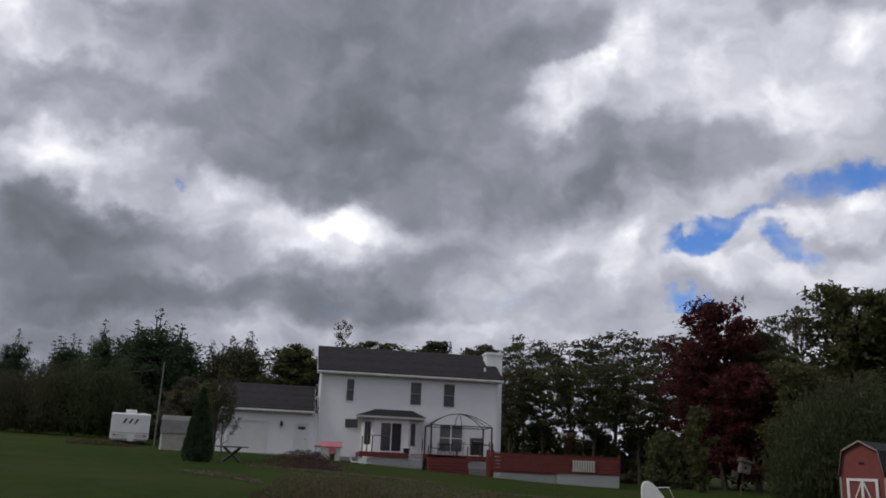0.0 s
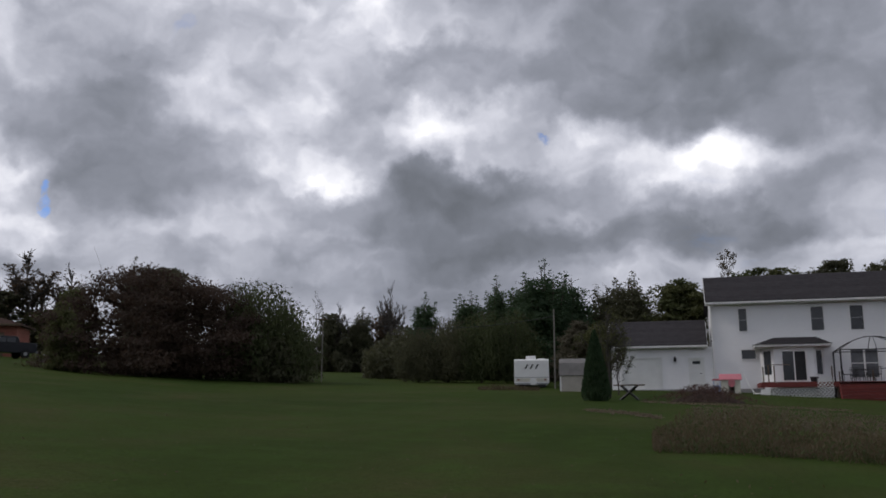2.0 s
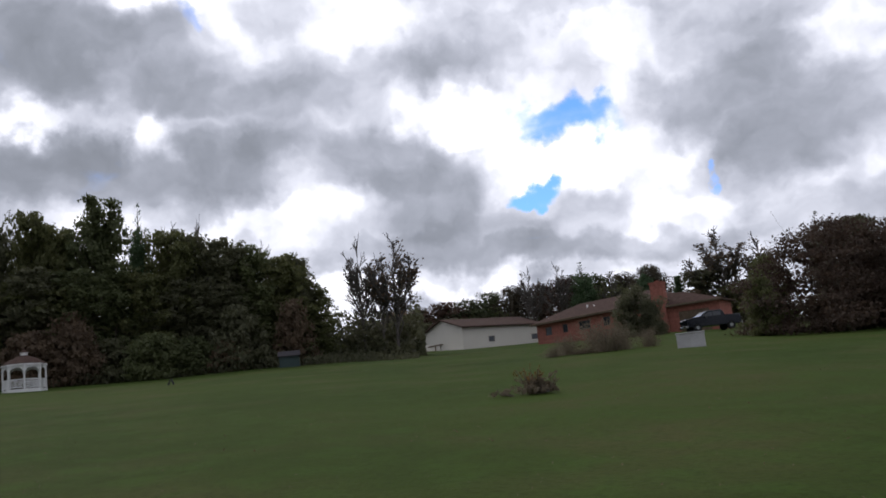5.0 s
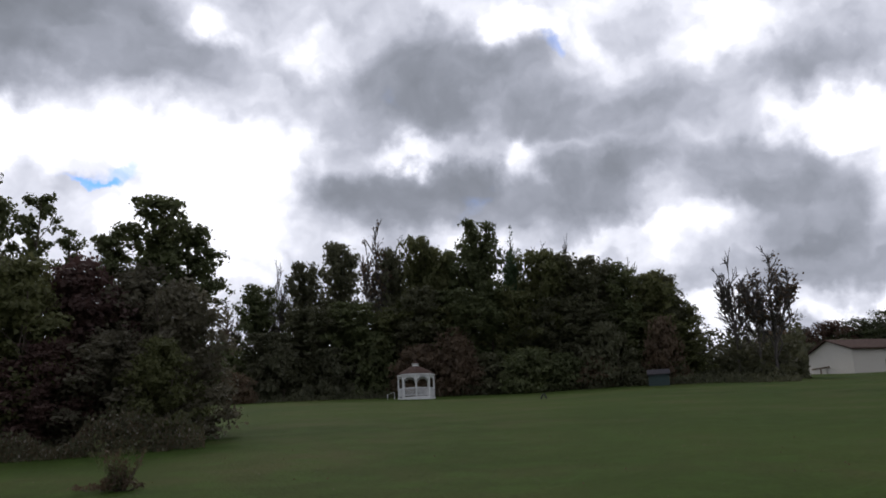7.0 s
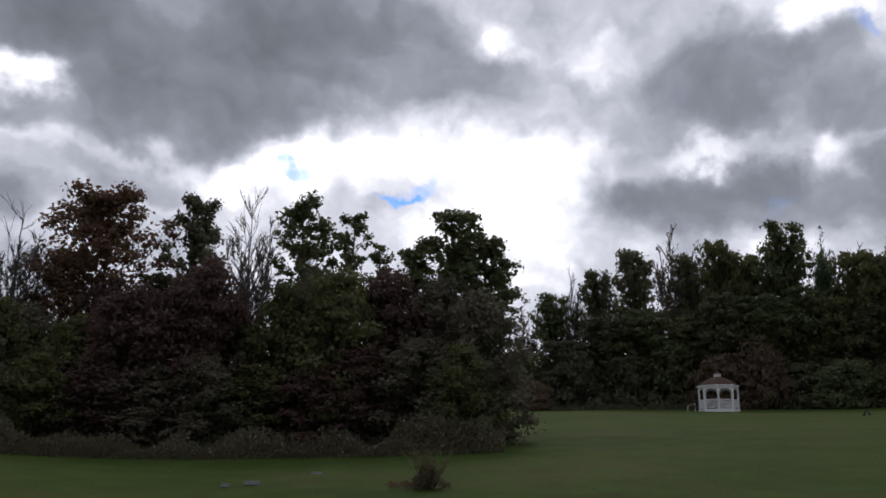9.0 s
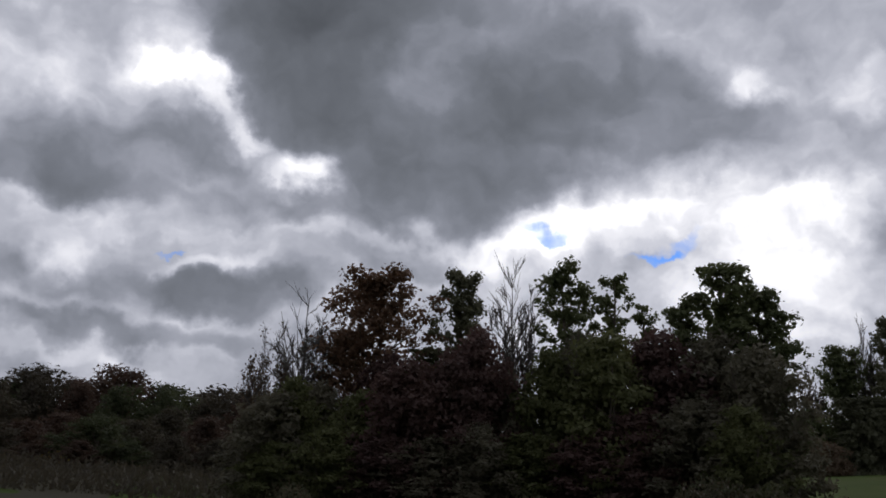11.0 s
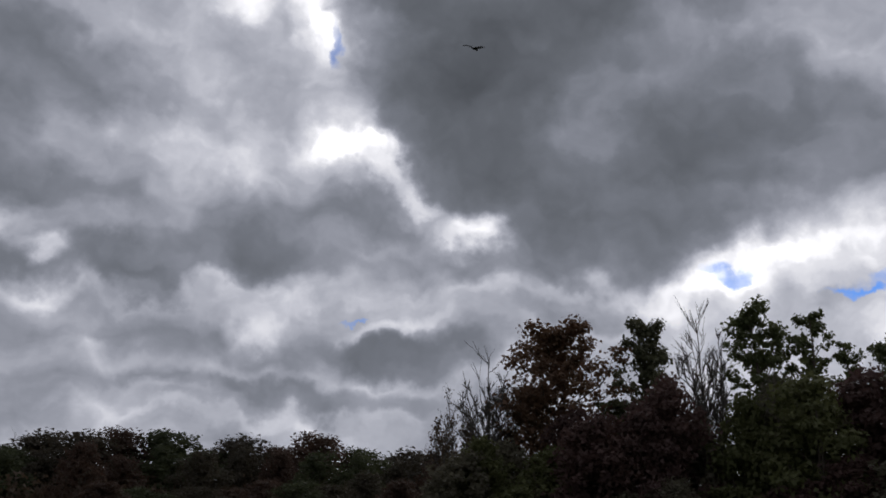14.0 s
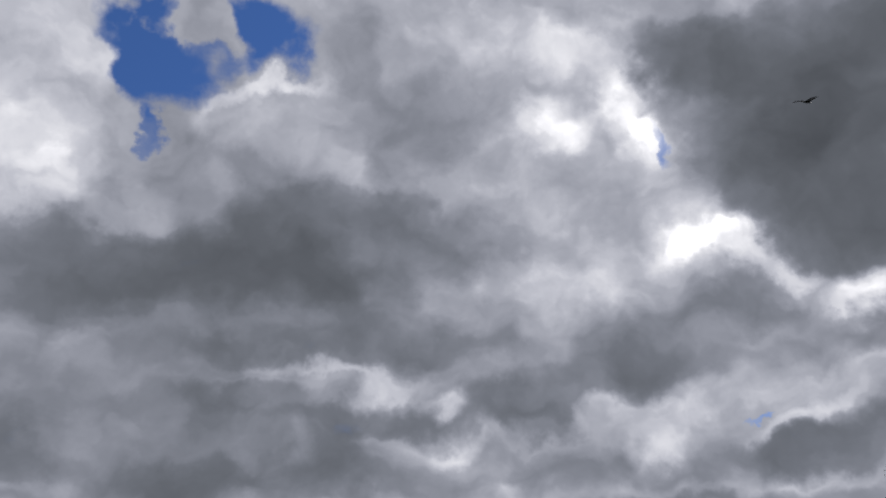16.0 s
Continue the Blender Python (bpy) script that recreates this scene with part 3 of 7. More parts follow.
def quads(centres, lengths, widths, axes, rng, pointed=False):
    """Leaf-shaped faces, four-cornered or pointed: centres (n,3), main axes (n,3)."""
    n = len(centres)
    other = rng.normal(size=(n, 3))
    side = np.cross(axes, other)
    side /= np.linalg.norm(side, axis=1)[:, None] + 1e-9
    a, b = axes * lengths[:, None] * 0.5, side * widths[:, None] * 0.5
    if pointed:
        return np.stack([centres - a * 0.8 - b, centres - a * 0.8 + b, centres + a], 1).reshape(-1, 3), np.arange(n * 3).reshape(n, 3)
    v = np.stack([centres - a, centres + b - a * 0.1, centres + a, centres - b - a * 0.1], 1).reshape(-1, 3)
    return v, np.arange(n * 4).reshape(n, 4)


def leaf_mesh(name, v, f, mat):
    me = bpy.data.meshes.new(name)
    me.vertices.add(len(v))
    me.vertices.foreach_set("co", np.asarray(v, dtype=np.float32).ravel())
    me.loops.add(f.size)
    me.loops.foreach_set("vertex_index", f.astype(np.int32).ravel())
    me.polygons.add(len(f))
    me.polygons.foreach_set("loop_start", (np.arange(len(f)) * f.shape[1]).astype(np.int32))
    me.update(calc_edges=True)
    me.validate()
    me.materials.append(mat)
    return me


def unit(v):
    return v / (np.linalg.norm(v) + 1e-9)


def tube(path, radii, sides, verts, faces):
    """A tapered limb along a path."""
    base = len(verts)
    for i, p in enumerate(path):
        d = unit(path[min(i + 1, len(path) - 1)] - path[max(i - 1, 0)])
        e = unit(np.cross(d, (0.31, 0.95, 0.05) if abs(d[2]) > 0.8 else (0, 0, 1)))
        g = np.cross(d, e)
        for k in range(sides):
            a = 2 * math.pi * k / sides
            verts.append(tuple(p + radii[i] * (math.cos(a) * e + math.sin(a) * g)))
    for i in range(len(path) - 1):
        for k in range(sides):
            a, b = base + i * sides, base + (i + 1) * sides
            faces.append((a + k, a + (k + 1) % sides, b + (k + 1) % sides, b + k))


def blades(c, nrm, lengths, widths, rng, pointed=True):
    """Leaf faces lying across the given normals: three-cornered, or four-cornered close by."""
    n = len(c)
    nrm = nrm / (np.linalg.norm(nrm, axis=1)[:, None] + 1e-9)
    a = np.cross(nrm, rng.normal(size=(n, 3)))
    a /= np.linalg.norm(a, axis=1)[:, None] + 1e-9
    b = np.cross(nrm, a) * widths[:, None] * 0.5
    a = a * lengths[:, None] * 0.5
    if pointed:
        return np.stack([c - a * 0.8 - b, c - a * 0.8 + b, c + a], 1).reshape(-1, 3), np.arange(n * 3).reshape(n, 3)
    return np.stack([c - a, c + b - a * 0.1, c + a, c - b - a * 0.1], 1).reshape(-1, 3), np.arange(n * 4).reshape(n, 4)


# kind: height, width, bare part of the trunk, limbs, rise of the limbs, leaves, leaf size,
# clump radius over the width, flatness of the clumps, leaf materials in turn, outline
TREES = {
    "round": (12, 7, 0.06, 44, 0.8, 7600, 0.34, 0.085, 0.8, (LEAF, LEAF_DARK, LEAF_OLIVE), "round"),
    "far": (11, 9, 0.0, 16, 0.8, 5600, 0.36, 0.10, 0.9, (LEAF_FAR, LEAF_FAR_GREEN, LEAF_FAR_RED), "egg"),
    "locust": (12, 6, 0.40, 30, 0.45, 4800, 0.28, 0.105, 0.45, (LEAF_DARK, LEAF_DARK, LEAF), "flat"),
    "poplar": (12, 4, 0.25, 26, 1.1, 1900, 0.2, 0.10, 0.8, (DRY, DRY, DRY), "tall"),
    "maple": (12, 7, 0.08, 46, 1.1, 12000, 0.25, 0.075, 0.9, (LEAF_RED, LEAF_RED, LEAF_RED), "round"),
    "willow": (9, 7, 0.1, 34, 0.75, 13000, 0.34, 0.1, 1.0, (LEAF_WILLOW, LEAF_WILLOW, LEAF_DARK), "willow"),
    "weeper": (9, 7, 0.1, 40, 0.75, 18000, 0.38, 0.1, 1.0, (LEAF_WILLOW, LEAF_WILLOW, LEAF_WILLOW), "willow"),
    "evergreen": (5, 6, 0.0, 20, 0.7, 9000, 0.2, 0.15, 0.7, (LEAF_DARK, LEAF_DARK, LEAF_DARK), "dome"),
    "young": (5, 2.4, 0.05, 22, 1.0, 3000, 0.24, 0.14, 0.9, (LEAF_OLIVE, LEAF_OLIVE, LEAF_OLIVE), "tall"),
    "shrub": (4, 6, 0.0, 15, 0.9, 4400, 0.34, 0.17, 0.65, (LEAF_DARK, LEAF_RUSSET, LEAF), "dome"),
    "russet": (8, 14, 0.0, 30, 0.6, 27000, 0.21, 0.10, 0.42, (LEAF_BROWN, LEAF_BROWN, LEAF_BROWN), "dome"),
    "hawthorn": (5, 5, 0.0, 20, 0.7, 7500, 0.24, 0.15, 0.5, (LEAF_OLIVE, LEAF_OLIVE, LEAF_OLIVE), "dome"),
    "bushy": (5, 3.2, 0.0, 20, 0.9, 8000, 0.15, 0.12, 0.85, (LEAF_THICKET, LEAF_MAROON, LEAF_OLIVE), "egg"),
    "brush": (3, 4, 0.0, 20, 0.9, 4200, 0.15, 0.12, 0.7, (TAN, TAN, TAN), "stems"),
    "pine": (12, 5, 0.03, 40, 0.9, 11000, 0.30, 0.13, 0.9, (NEEDLES, NEEDLES, LEAF_DARK), "leaders"),
    "spruce": (12, 5, 0.05, 52, -0.1, 7000, 0.30, 0.10, 0.5, (NEEDLES, NEEDLES, NEEDLES), "cone"),
    "bare": (10, 4, 0.16, 20, 1.9, 60, 0.13, 0.1, 1.0, (LEAF_YELLOW, LEAF_RUSSET, LEAF_YELLOW), "twigs"),
    "leafless": (10, 5, 0.2, 14, 1.9, 40, 0.2, 0.1, 1.0, (LEAF_RUSSET, LEAF_RUSSET, LEAF_RUSSET), "twigs"),
    "thin": (10, 5, 0.18, 12, 1.4, 1100, 0.22, 0.1, 1.0, (LEAF_RUSSET, LEAF_OLIVE, LEAF_RUSSET), "twigs"),
    "sparse": (10, 5, 0.16, 13, 1.4, 2400, 0.17, 0.1, 1.0, (LEAF_RUSSET, LEAF_OLIVE, LEAF_RUSSET), "twigs"),
    "green": (9, 3.2, 0.14, 40, 0.95, 9500, 0.15, 0.085, 0.8, (LEAF, LEAF, LEAF_DARK), "tall"),
    "sprig": (9, 2.2, 0.28, 24, 0.95, 3600, 0.145, 0.10, 0.8, (LEAF, LEAF_DARK, LEAF), "tall"),
    "copper": (9, 4.5, 0.15, 44, 1.1, 13000, 0.15, 0.085, 0.8, (LEAF_COPPER, LEAF_COPPER, LEAF_COPPER), "round"),
    "snag": (10, 3, 0.45, 5, 0.9, 60, 0.2, 0.1, 1.0, (LEAF_DARK, LEAF_DARK, LEAF_DARK), "twigs"),
}
NEAR_KINDS = ("green", "copper", "sprig", "bare", "sparse")
CORE_SHARE = {"locust": 0.02, "poplar": 0.0, "sprig": 0.02, "green": 0.05, "copper": 0.03, "maple": 0.06, "young": 0.05}


def crown_half(outline, f, w):
    """Half width of the crown at the fraction f of its height."""
    if outline == "cone":
        return w * 0.5 * (1.04 - f)
    if outline == "leaders":
        return w * 0.5 * (1.06 - f) ** 0.55
    if outline == "flat":
        return w * 0.5 * (0.55 + 0.45 * math.sin(math.pi * min(1, f * 0.8)))
    if outline == "tall":
        return w * 0.5 * max(0.25, math.sin(math.pi * (0.22 + 0.72 * f)) ** 0.7)
    if outline in ("dome", "stems"):
        return w * 0.5 * math.sqrt(max(0.04, 1 - f ** 2.9))
    if outline == "egg":
        return w * 0.5 * max(0.2, math.sin(math.pi * (0.3 + 0.66 * f)) ** 0.7)
    return w * 0.5 * max(0.22, math.sin(math.pi * (0.18 + 0.74 * f)) ** 0.8)


def stem_path(rng, foot, tip, wobble, n=8):
    """A slightly crooked line from foot to tip."""
    out = [foot + (tip - foot) * (i / (n - 1)) + rng.normal(size=3) * wobble * (0 < i < n - 1) * np.array([1, 1, 0.2]) for i in range(n)]
    return out


def branch_skeleton(kind, rng, verts, faces):
    """Trunk, limbs and side branches of a leafy tree; returns the places that carry leaves, with their reach."""
    h, w, bare, limbs, rise, count, size, clump, flat, mats, outline = TREES[kind]
    anchors = []
    low = outline in ("dome", "stems", "egg")
    stems = 5 if low else 1
    r0 = h * (0.012 if low else 0.016)
    for s in range(stems):
        lean = rng.normal(size=2) * (0.03 if stems == 1 else 0.12)
        top = h * (0.93 if stems == 1 else rng.uniform(0.6, 0.88))
        start = np.zeros(2) if stems == 1 else rng.normal(size=2) * w * 0.06
        path = stem_path(rng, np.array([*start, -0.25]), np.array([*(start + lean * top), top]), h * 0.008)
        tube(path, [r0 * (1.25 if i == 0 else 1) * (1 - 0.9 * i / 7) + 0.006 for i in range(8)], 7, verts, faces)
        m = max(2, limbs // stems)
        for i in range(m):
            f = (i + rng.uniform(0.1, 0.9)) / m
            ip = (bare + (0.985 - bare) * f) * 7
            j = min(6, int(ip))
            p0 = path[j] + (path[j + 1] - path[j]) * (ip - j)
            az = 2.399 * i + rng.uniform(-0.5, 0.5) + s * 1.3
            reach = crown_half(outline, f, w) * rng.uniform(0.62, 1.0)
            d = np.array([math.cos(az), math.sin(az), rise * rng.uniform(0.6, 1.3) * (0.5 + 0.7 * f)])
            p1 = p0 + d * reach * np.array([1, 1, 0.75])
            p1[2] = min(p1[2], h * rng.uniform(0.9, 0.98))
            mid = (p0 + p1) / 2 + rng.normal(size=3) * reach * 0.08 + np.array([0, 0, reach * (0.12 if rise > 0 else -0.05)])
            limb = [p0, (p0 + mid) / 2, mid, (mid + p1) / 2 + rng.normal(size=3) * reach * 0.05, p1]
            rl = max(0.012, r0 * 0.42 * (1 - 0.75 * f))
            tube(limb, [rl * (1 - 0.18 * k) for k in range(5)], 4, verts, faces)
            anchors += [(limb[2], 0.5 * reach), (limb[3], 0.9 * reach), (p1, reach)]
            for k in range(3):
                b0 = limb[1 + k % 4]
                dd = unit((p1 - p0) + rng.normal(size=3) * reach * 0.6 + np.array([0, 0, 0.25 * reach * (rise > 0)]))
                b1 = b0 + dd * reach * rng.uniform(0.3, 0.6)
                b1[2] = min(b1[2], h * 0.97)
                tube([b0, (b0 + b1) / 2 + rng.normal(size=3) * reach * 0.03, b1], [rl * 0.45, rl * 0.3, 0.006], 3, verts, faces)
                anchors.append((b1, reach))
    return np.array([p for p, _ in anchors]), np.array([q for _, q in anchors])


def twig_skeleton(kind, rng, verts, faces):
    """A leafless crown: stems fanning upwards, with fine twigs on twigs; returns the twig ends."""
    h, w, bare, limbs = TREES[kind][:4]
    stout = 2.4 if kind in ("leafless", "thin") else 1.0
    ends = []
    r0 = h * 0.009
    fork = h * max(bare, 0.12)
    tip = np.array([rng.normal() * 0.02 * h, rng.normal() * 0.02 * h, h * 0.97])
    trunk = stem_path(rng, np.array([0, 0, -0.25]), tip, h * 0.008, 10)
    tube(trunk, [r0 * (1 - 0.92 * i / 9) + 0.006 for i in range(10)], 6, verts, faces)
    leads = [(trunk, h)]
    for i in range(limbs):
        f = (i + rng.uniform(0, 0.9)) / limbs
        z0 = fork + (h * 0.55 - fork) * f
        base = trunk[0] + (trunk[-1] - trunk[0]) * (z0 / h)
        a = 2.399 * i + rng.uniform(-0.4, 0.4)
        out = w * 0.5 * rng.uniform(0.45, 0.95) * (1 - 0.35 * f)
        end = base + np.array([math.cos(a) * out, math.sin(a) * out, h * (0.97 - 0.34 * (2 * out / w) ** 2) * rng.uniform(0.88, 1.0) - z0])
        bow = np.array([math.cos(a), math.sin(a), 0]) * out * 0.12
        path = [base + (end - base) * q + bow * math.sin(math.pi * q) + rng.normal(size=3) * 0.012 * h * (0 < q < 1) for q in [k / 6 for k in range(7)]]
        tube(path, [r0 * 0.34 * (1 - 0.88 * k / 6) + 0.007 * stout for k in range(7)], 4, verts, faces)
        leads.append((path, np.linalg.norm(end - base)))
    for path, length in leads:
        n = len(path) - 1
        for k in range(19 if kind != "snag" else 3):
            q = rng.uniform(0.3, 0.98) * n
            j = min(n - 1, int(q))
            b0 = path[j] + (path[j + 1] - path[j]) * (q - j)
            if b0[2] < fork:
                continue
            along = unit(path[j + 1] - path[j])
            d = unit(along + rng.normal(size=3) * np.array([0.55, 0.55, 0.2]) + np.array([0, 0, 0.25]))
            ln = length * rng.uniform(0.10, 0.22) * (1.25 - 0.65 * q / n)
            b1 = b0 + d * ln
            tube([b0, b0 + d * ln * 0.5 + rng.normal(size=3) * ln * 0.04, b1], [0.022 * stout, 0.016 * stout, 0.008 * stout], 3, verts, faces)
            ends.append(b1)
            for _ in range(5):
                t0 = b0 + (b1 - b0) * rng.uniform(0.25, 0.95)
                t1 = t0 + unit(d + rng.normal(size=3) * 0.42 + np.array([0, 0, 0.35])) * ln * rng.uniform(0.3, 0.65)
                tube([t0, t1], [0.013 * stout, 0.007 * stout], 3, verts, faces)
                ends.append(t1)
    return np.array(ends)


def envelope_clumps(kind, rng, seed):
    """Clump centres over a lumpy dome or egg that reaches the ground."""
    h, w = TREES[kind][:2]
    outline, clump = TREES[kind][10], TREES[kind][7]
    k = int(1.5 / clump ** 1.7)
    out = []
    for i in range(k):
        f = ((i + 0.5) / k) ** (0.8 if outline == "egg" else 1.1)
        a = 2.399 * i + rng.uniform(-0.5, 0.5)
        lump = 1 + 0.30 * noise.noise((math.cos(a) * 1.3 + seed * 3.1, math.sin(a) * 1.3, f * 2.0)) + rng.uniform(-0.14, 0.08)
        rad = max(0.0, crown_half(outline, f, w) * lump - clump * w * 0.55) * (1 if rng.uniform() < 0.85 else 0.55)
        out.append((rad * math.cos(a), rad * math.sin(a), max(0.05 * h, f * h * (0.93 + 0.14 * (lump - 1)) - clump * w * 0.2)))
    return np.array(out)


def leaders(kind, rng, verts, faces):
    """Upright side tops of a ragged pine, each a narrowing plume; returns plume points and radii."""
    h, w = TREES[kind][:2]
    spots, radii = [], []
    for i in range(7):
        a = 2.399 * i + rng.uniform(-0.5, 0.5)
        out = 0.0 if i == 0 else w * rng.uniform(0.14, 0.34)
        z0, z1 = h * rng.uniform(0.12, 0.4), h * (0.98 if i == 0 else rng.uniform(0.62, 0.95))
        foot = np.array([0, 0, z0])
        top = np.array([math.cos(a) * out, math.sin(a) * out, z1])
        path = [foot + (top - foot) * np.array([q ** 0.5, q ** 0.5, q]) for q in [k / 6 for k in range(7)]]
        tube(path, [h * 0.007 * (1 - 0.85 * k / 6) + 0.006 for k in range(7)], 5, verts, faces)
        for q in np.linspace(0.15, 1.0, 15):
            p = foot + (top - foot) * np.array([q ** 0.5, q ** 0.5, q])
            r = w * (0.25 * (1.03 - q) ** 0.75 + 0.02)
            for _ in range(3):
                b = rng.uniform(0, 2 * math.pi)
                spots.append(p + np.array([math.cos(b) * r, math.sin(b) * r, r * 0.75]) * rng.uniform(0.35, 1.0))
                radii.append(max(0.2, r * 0.6))
    return np.array(spots), np.array(radii)


def tree_meshes(kind, seed):
    h, w, bare, limbs, rise, count, size, clump, flat, mats, outline = TREES[kind]
    rng = np.random.default_rng(seed * 131 + len(kind) * 7 + count)
    verts, faces = [], []
    if outline == "twigs":
        ends = twig_skeleton(kind, rng, verts, faces)
        pick = rng.integers(0, len(ends), count)
        c = ends[pick] + rng.normal(size=(count, 3)) * 0.14
        nrm = rng.normal(size=(count, 3)) + np.array([0, 0, 0.5])
        lengths = size * rng.uniform(0.6, 1.35, size=count)
        v, f = blades(c, nrm, lengths, lengths * 0.65, rng, False)
    elif outline == "willow":
        pts, reach = branch_skeleton(kind, rng, verts, faces)
        pick = rng.choice(len(pts), size=count, p=reach / reach.sum())
        c = pts[pick] + rng.normal(size=(count, 3)) * np.array([0.3, 0.3, 0.1])
        c[:, 2] = np.minimum(c[:, 2], h * (1 - 0.55 * (np.hypot(c[:, 0], c[:, 1]) / (w * 0.52)) ** 2.2))
        long_ = np.maximum(0.4, c[:, 2] - 0.15)
        drop = rng.uniform(0, 1, size=count) ** 0.9 * long_ * rng.uniform(0.55, 1.0, size=count)
        sx = rng.normal(size=(260, 2)) * 0.5
        strand = rng.integers(0, 260, size=count)
        swell = 1 + 0.10 * (drop / h)
        c[:, :2] = (pts[pick][:, :2] + sx[strand]) * swell[:, None] + rng.normal(size=(count, 2)) * 0.06
        c[:, 2] -= drop
        lengths = size * rng.uniform(0.6, 1.35, size=count)
        axes = rng.normal(size=(count, 3)) * 0.25 + np.array([0, 0, -1.0])
        crest = drop < 0.45
        axes[crest] = rng.normal(size=(crest.sum(), 3)) * np.array([1, 1, 0.35])
        axes /= np.linalg.norm(axes, axis=1)[:, None]
        c[:, 2] = np.maximum(c[:, 2], 0.05)
        v, f = quads(c, lengths, lengths * (0.42 if kind == "willow" else 0.22), axes, rng, True)
    elif outline == "stems":
        pts, reach = branch_skeleton(kind, rng, verts, faces)
        pick = rng.integers(0, len(pts), count)
        c = pts[pick] * rng.uniform(0.35, 1.0, size=(count, 1)) + rng.normal(size=(count, 3)) * 0.3
        c[:, 2] = np.abs(c[:, 2]) + 0.04
        lengths = size * rng.uniform(0.6, 1.35, size=count)
        axes = rng.normal(size=(count, 3)) * 0.6 + np.array([0, 0, 1.0])
        axes /= np.linalg.norm(axes, axis=1)[:, None]
        v, f = quads(c, lengths, lengths * 0.35, axes, rng, True)
    else:
        pts, reach = branch_skeleton(kind, rng, verts, faces)
        if outline in ("dome", "egg"):
            pts = envelope_clumps(kind, rng, seed)
            radii = clump * w * rng.uniform(0.65, 1.2, len(pts))
        elif outline == "leaders":
            more, thick = leaders(kind, rng, verts, faces)
            lower = pts[:, 2] < h * 0.8
            pts, radii = np.concatenate([pts[lower], more]), np.concatenate([np.full(lower.sum(), clump * w), thick])
        else:
            keep = rng.uniform(size=len(pts)) < 0.8
            pts = pts[keep]
            radii = clump * w * rng.uniform(0.6, 1.25, len(pts))
        heavy = radii ** 2 * rng.uniform(0.5, 1.5, len(radii))
        pick = rng.choice(len(pts), size=count, p=heavy / heavy.sum())
        d = rng.normal(size=(count, 3))
        d /= np.linalg.norm(d, axis=1)[:, None]
        d[:, 2] = np.where(rng.uniform(size=count) < 0.7, np.abs(d[:, 2]), d[:, 2])
        r = radii[pick] * np.clip(rng.normal(0.85, 0.32, count), 0.15, 1.45)
        c = pts[pick] + d * r[:, None] * np.array([1, 1, flat])
        nrm = d * 0.8 + rng.normal(size=(count, 3)) * 0.7 + np.array([0, 0, 0.35])
        lengths = size * rng.uniform(0.6, 1.35, size=count)
        # larger shaded leaves fill the inside of the crown
        core = rng.uniform(size=count) < CORE_SHARE.get(kind, 0.12)
        k = core.sum()
        q = rng.uniform(0.15, 0.85, size=(k, 1))
        c[core] = pts[pick[core]] * np.concatenate([q, q, 0.75 + 0.25 * q], 1)
        lengths[core] *= 2.3
        widths = lengths * rng.uniform(0.55, 0.85, size=count)
        if outline in ("cone", "leaders"):
            widths *= 0.62
            nrm[:, 2] *= 0.5
        c[:, 2] = np.maximum(c[:, 2], 0.06)
        c[:, 2] = np.where(c[:, 2] > h, h - (c[:, 2] - h) * 0.5, c[:, 2])
        v, f = blades(c, nrm, lengths, widths, rng, kind not in NEAR_KINDS)
    me = bpy.data.meshes.new("trunk")
    me.from_pydata(verts, [], faces)
    me.update()
    me.shade_smooth()
    me.materials.append(PALE_BARK if outline == "twigs" else BARK)
    return me, leaf_mesh("crown", v, f, mats[seed % 3])


TREE_WORDS = {
    "round": ("broad green deciduous tree at the wood's edge", "tree"), "far": ("dark dense tree in the far tree line", "tree"),
    "locust": ("tall locust tree with bare lower trunk and layered foliage", "tree"), "poplar": ("slim half-bare poplar with pale sparse leaves", "tree"),
    "maple": ("dark red maple in autumn colour", "tree"), "willow": ("weeping willow with long hanging green strands", "tree"),
    "weeper": ("large weeping willow with long trailing strands", "tree"), "evergreen": ("broad dark evergreen shrub before the house", "shrub"),
    "young": ("young yellow-green tree with upright crown", "tree"), "shrub": ("dense dark green undergrowth shrub", "shrub"),
    "russet": ("broad spreading tree turning russet brown, branches to the ground", "tree"), "hawthorn": ("low spreading yellow-green shrub beside the russet tree", "shrub"), "bushy": ("dense dark thicket shrub below the grove", "shrub"),
    "brush": ("low brownish brush in the rough meadow", "shrub"), "pine": ("ragged dark green pine tree", "tree"),
    "spruce": ("pointed dark spruce tree", "tree"), "bare": ("leafless grey tree with fine upright twigs", "tree"),
    "leafless": ("distant leafless tree with fan of fine grey twigs", "tree"), "thin": ("distant thinly leaved tree with pale twigs", "tree"),
    "sparse": ("thinly leaved tree with pale twigs", "tree"), "green": ("tall green tree with dense upright crown", "tree"),
    "sprig": ("slender green sapling with tufted leaves", "tree"), "copper": ("copper brown tree in autumn colour", "tree"),
    "snag": ("dead forked tree snag with few leaves", "tree"),
}
SPREAD = {"round": 1.3, "maple": 1.2, "copper": 1.35, "locust": 1.3, "green": 1.35, "sprig": 1.35, "bare": 1.55, "sparse": 1.3, "leafless": 1.2, "thin": 1.3, "snag": 1.2, "bushy": 1.25, "far": 1.15}
grown = {}
tree_count = [0]


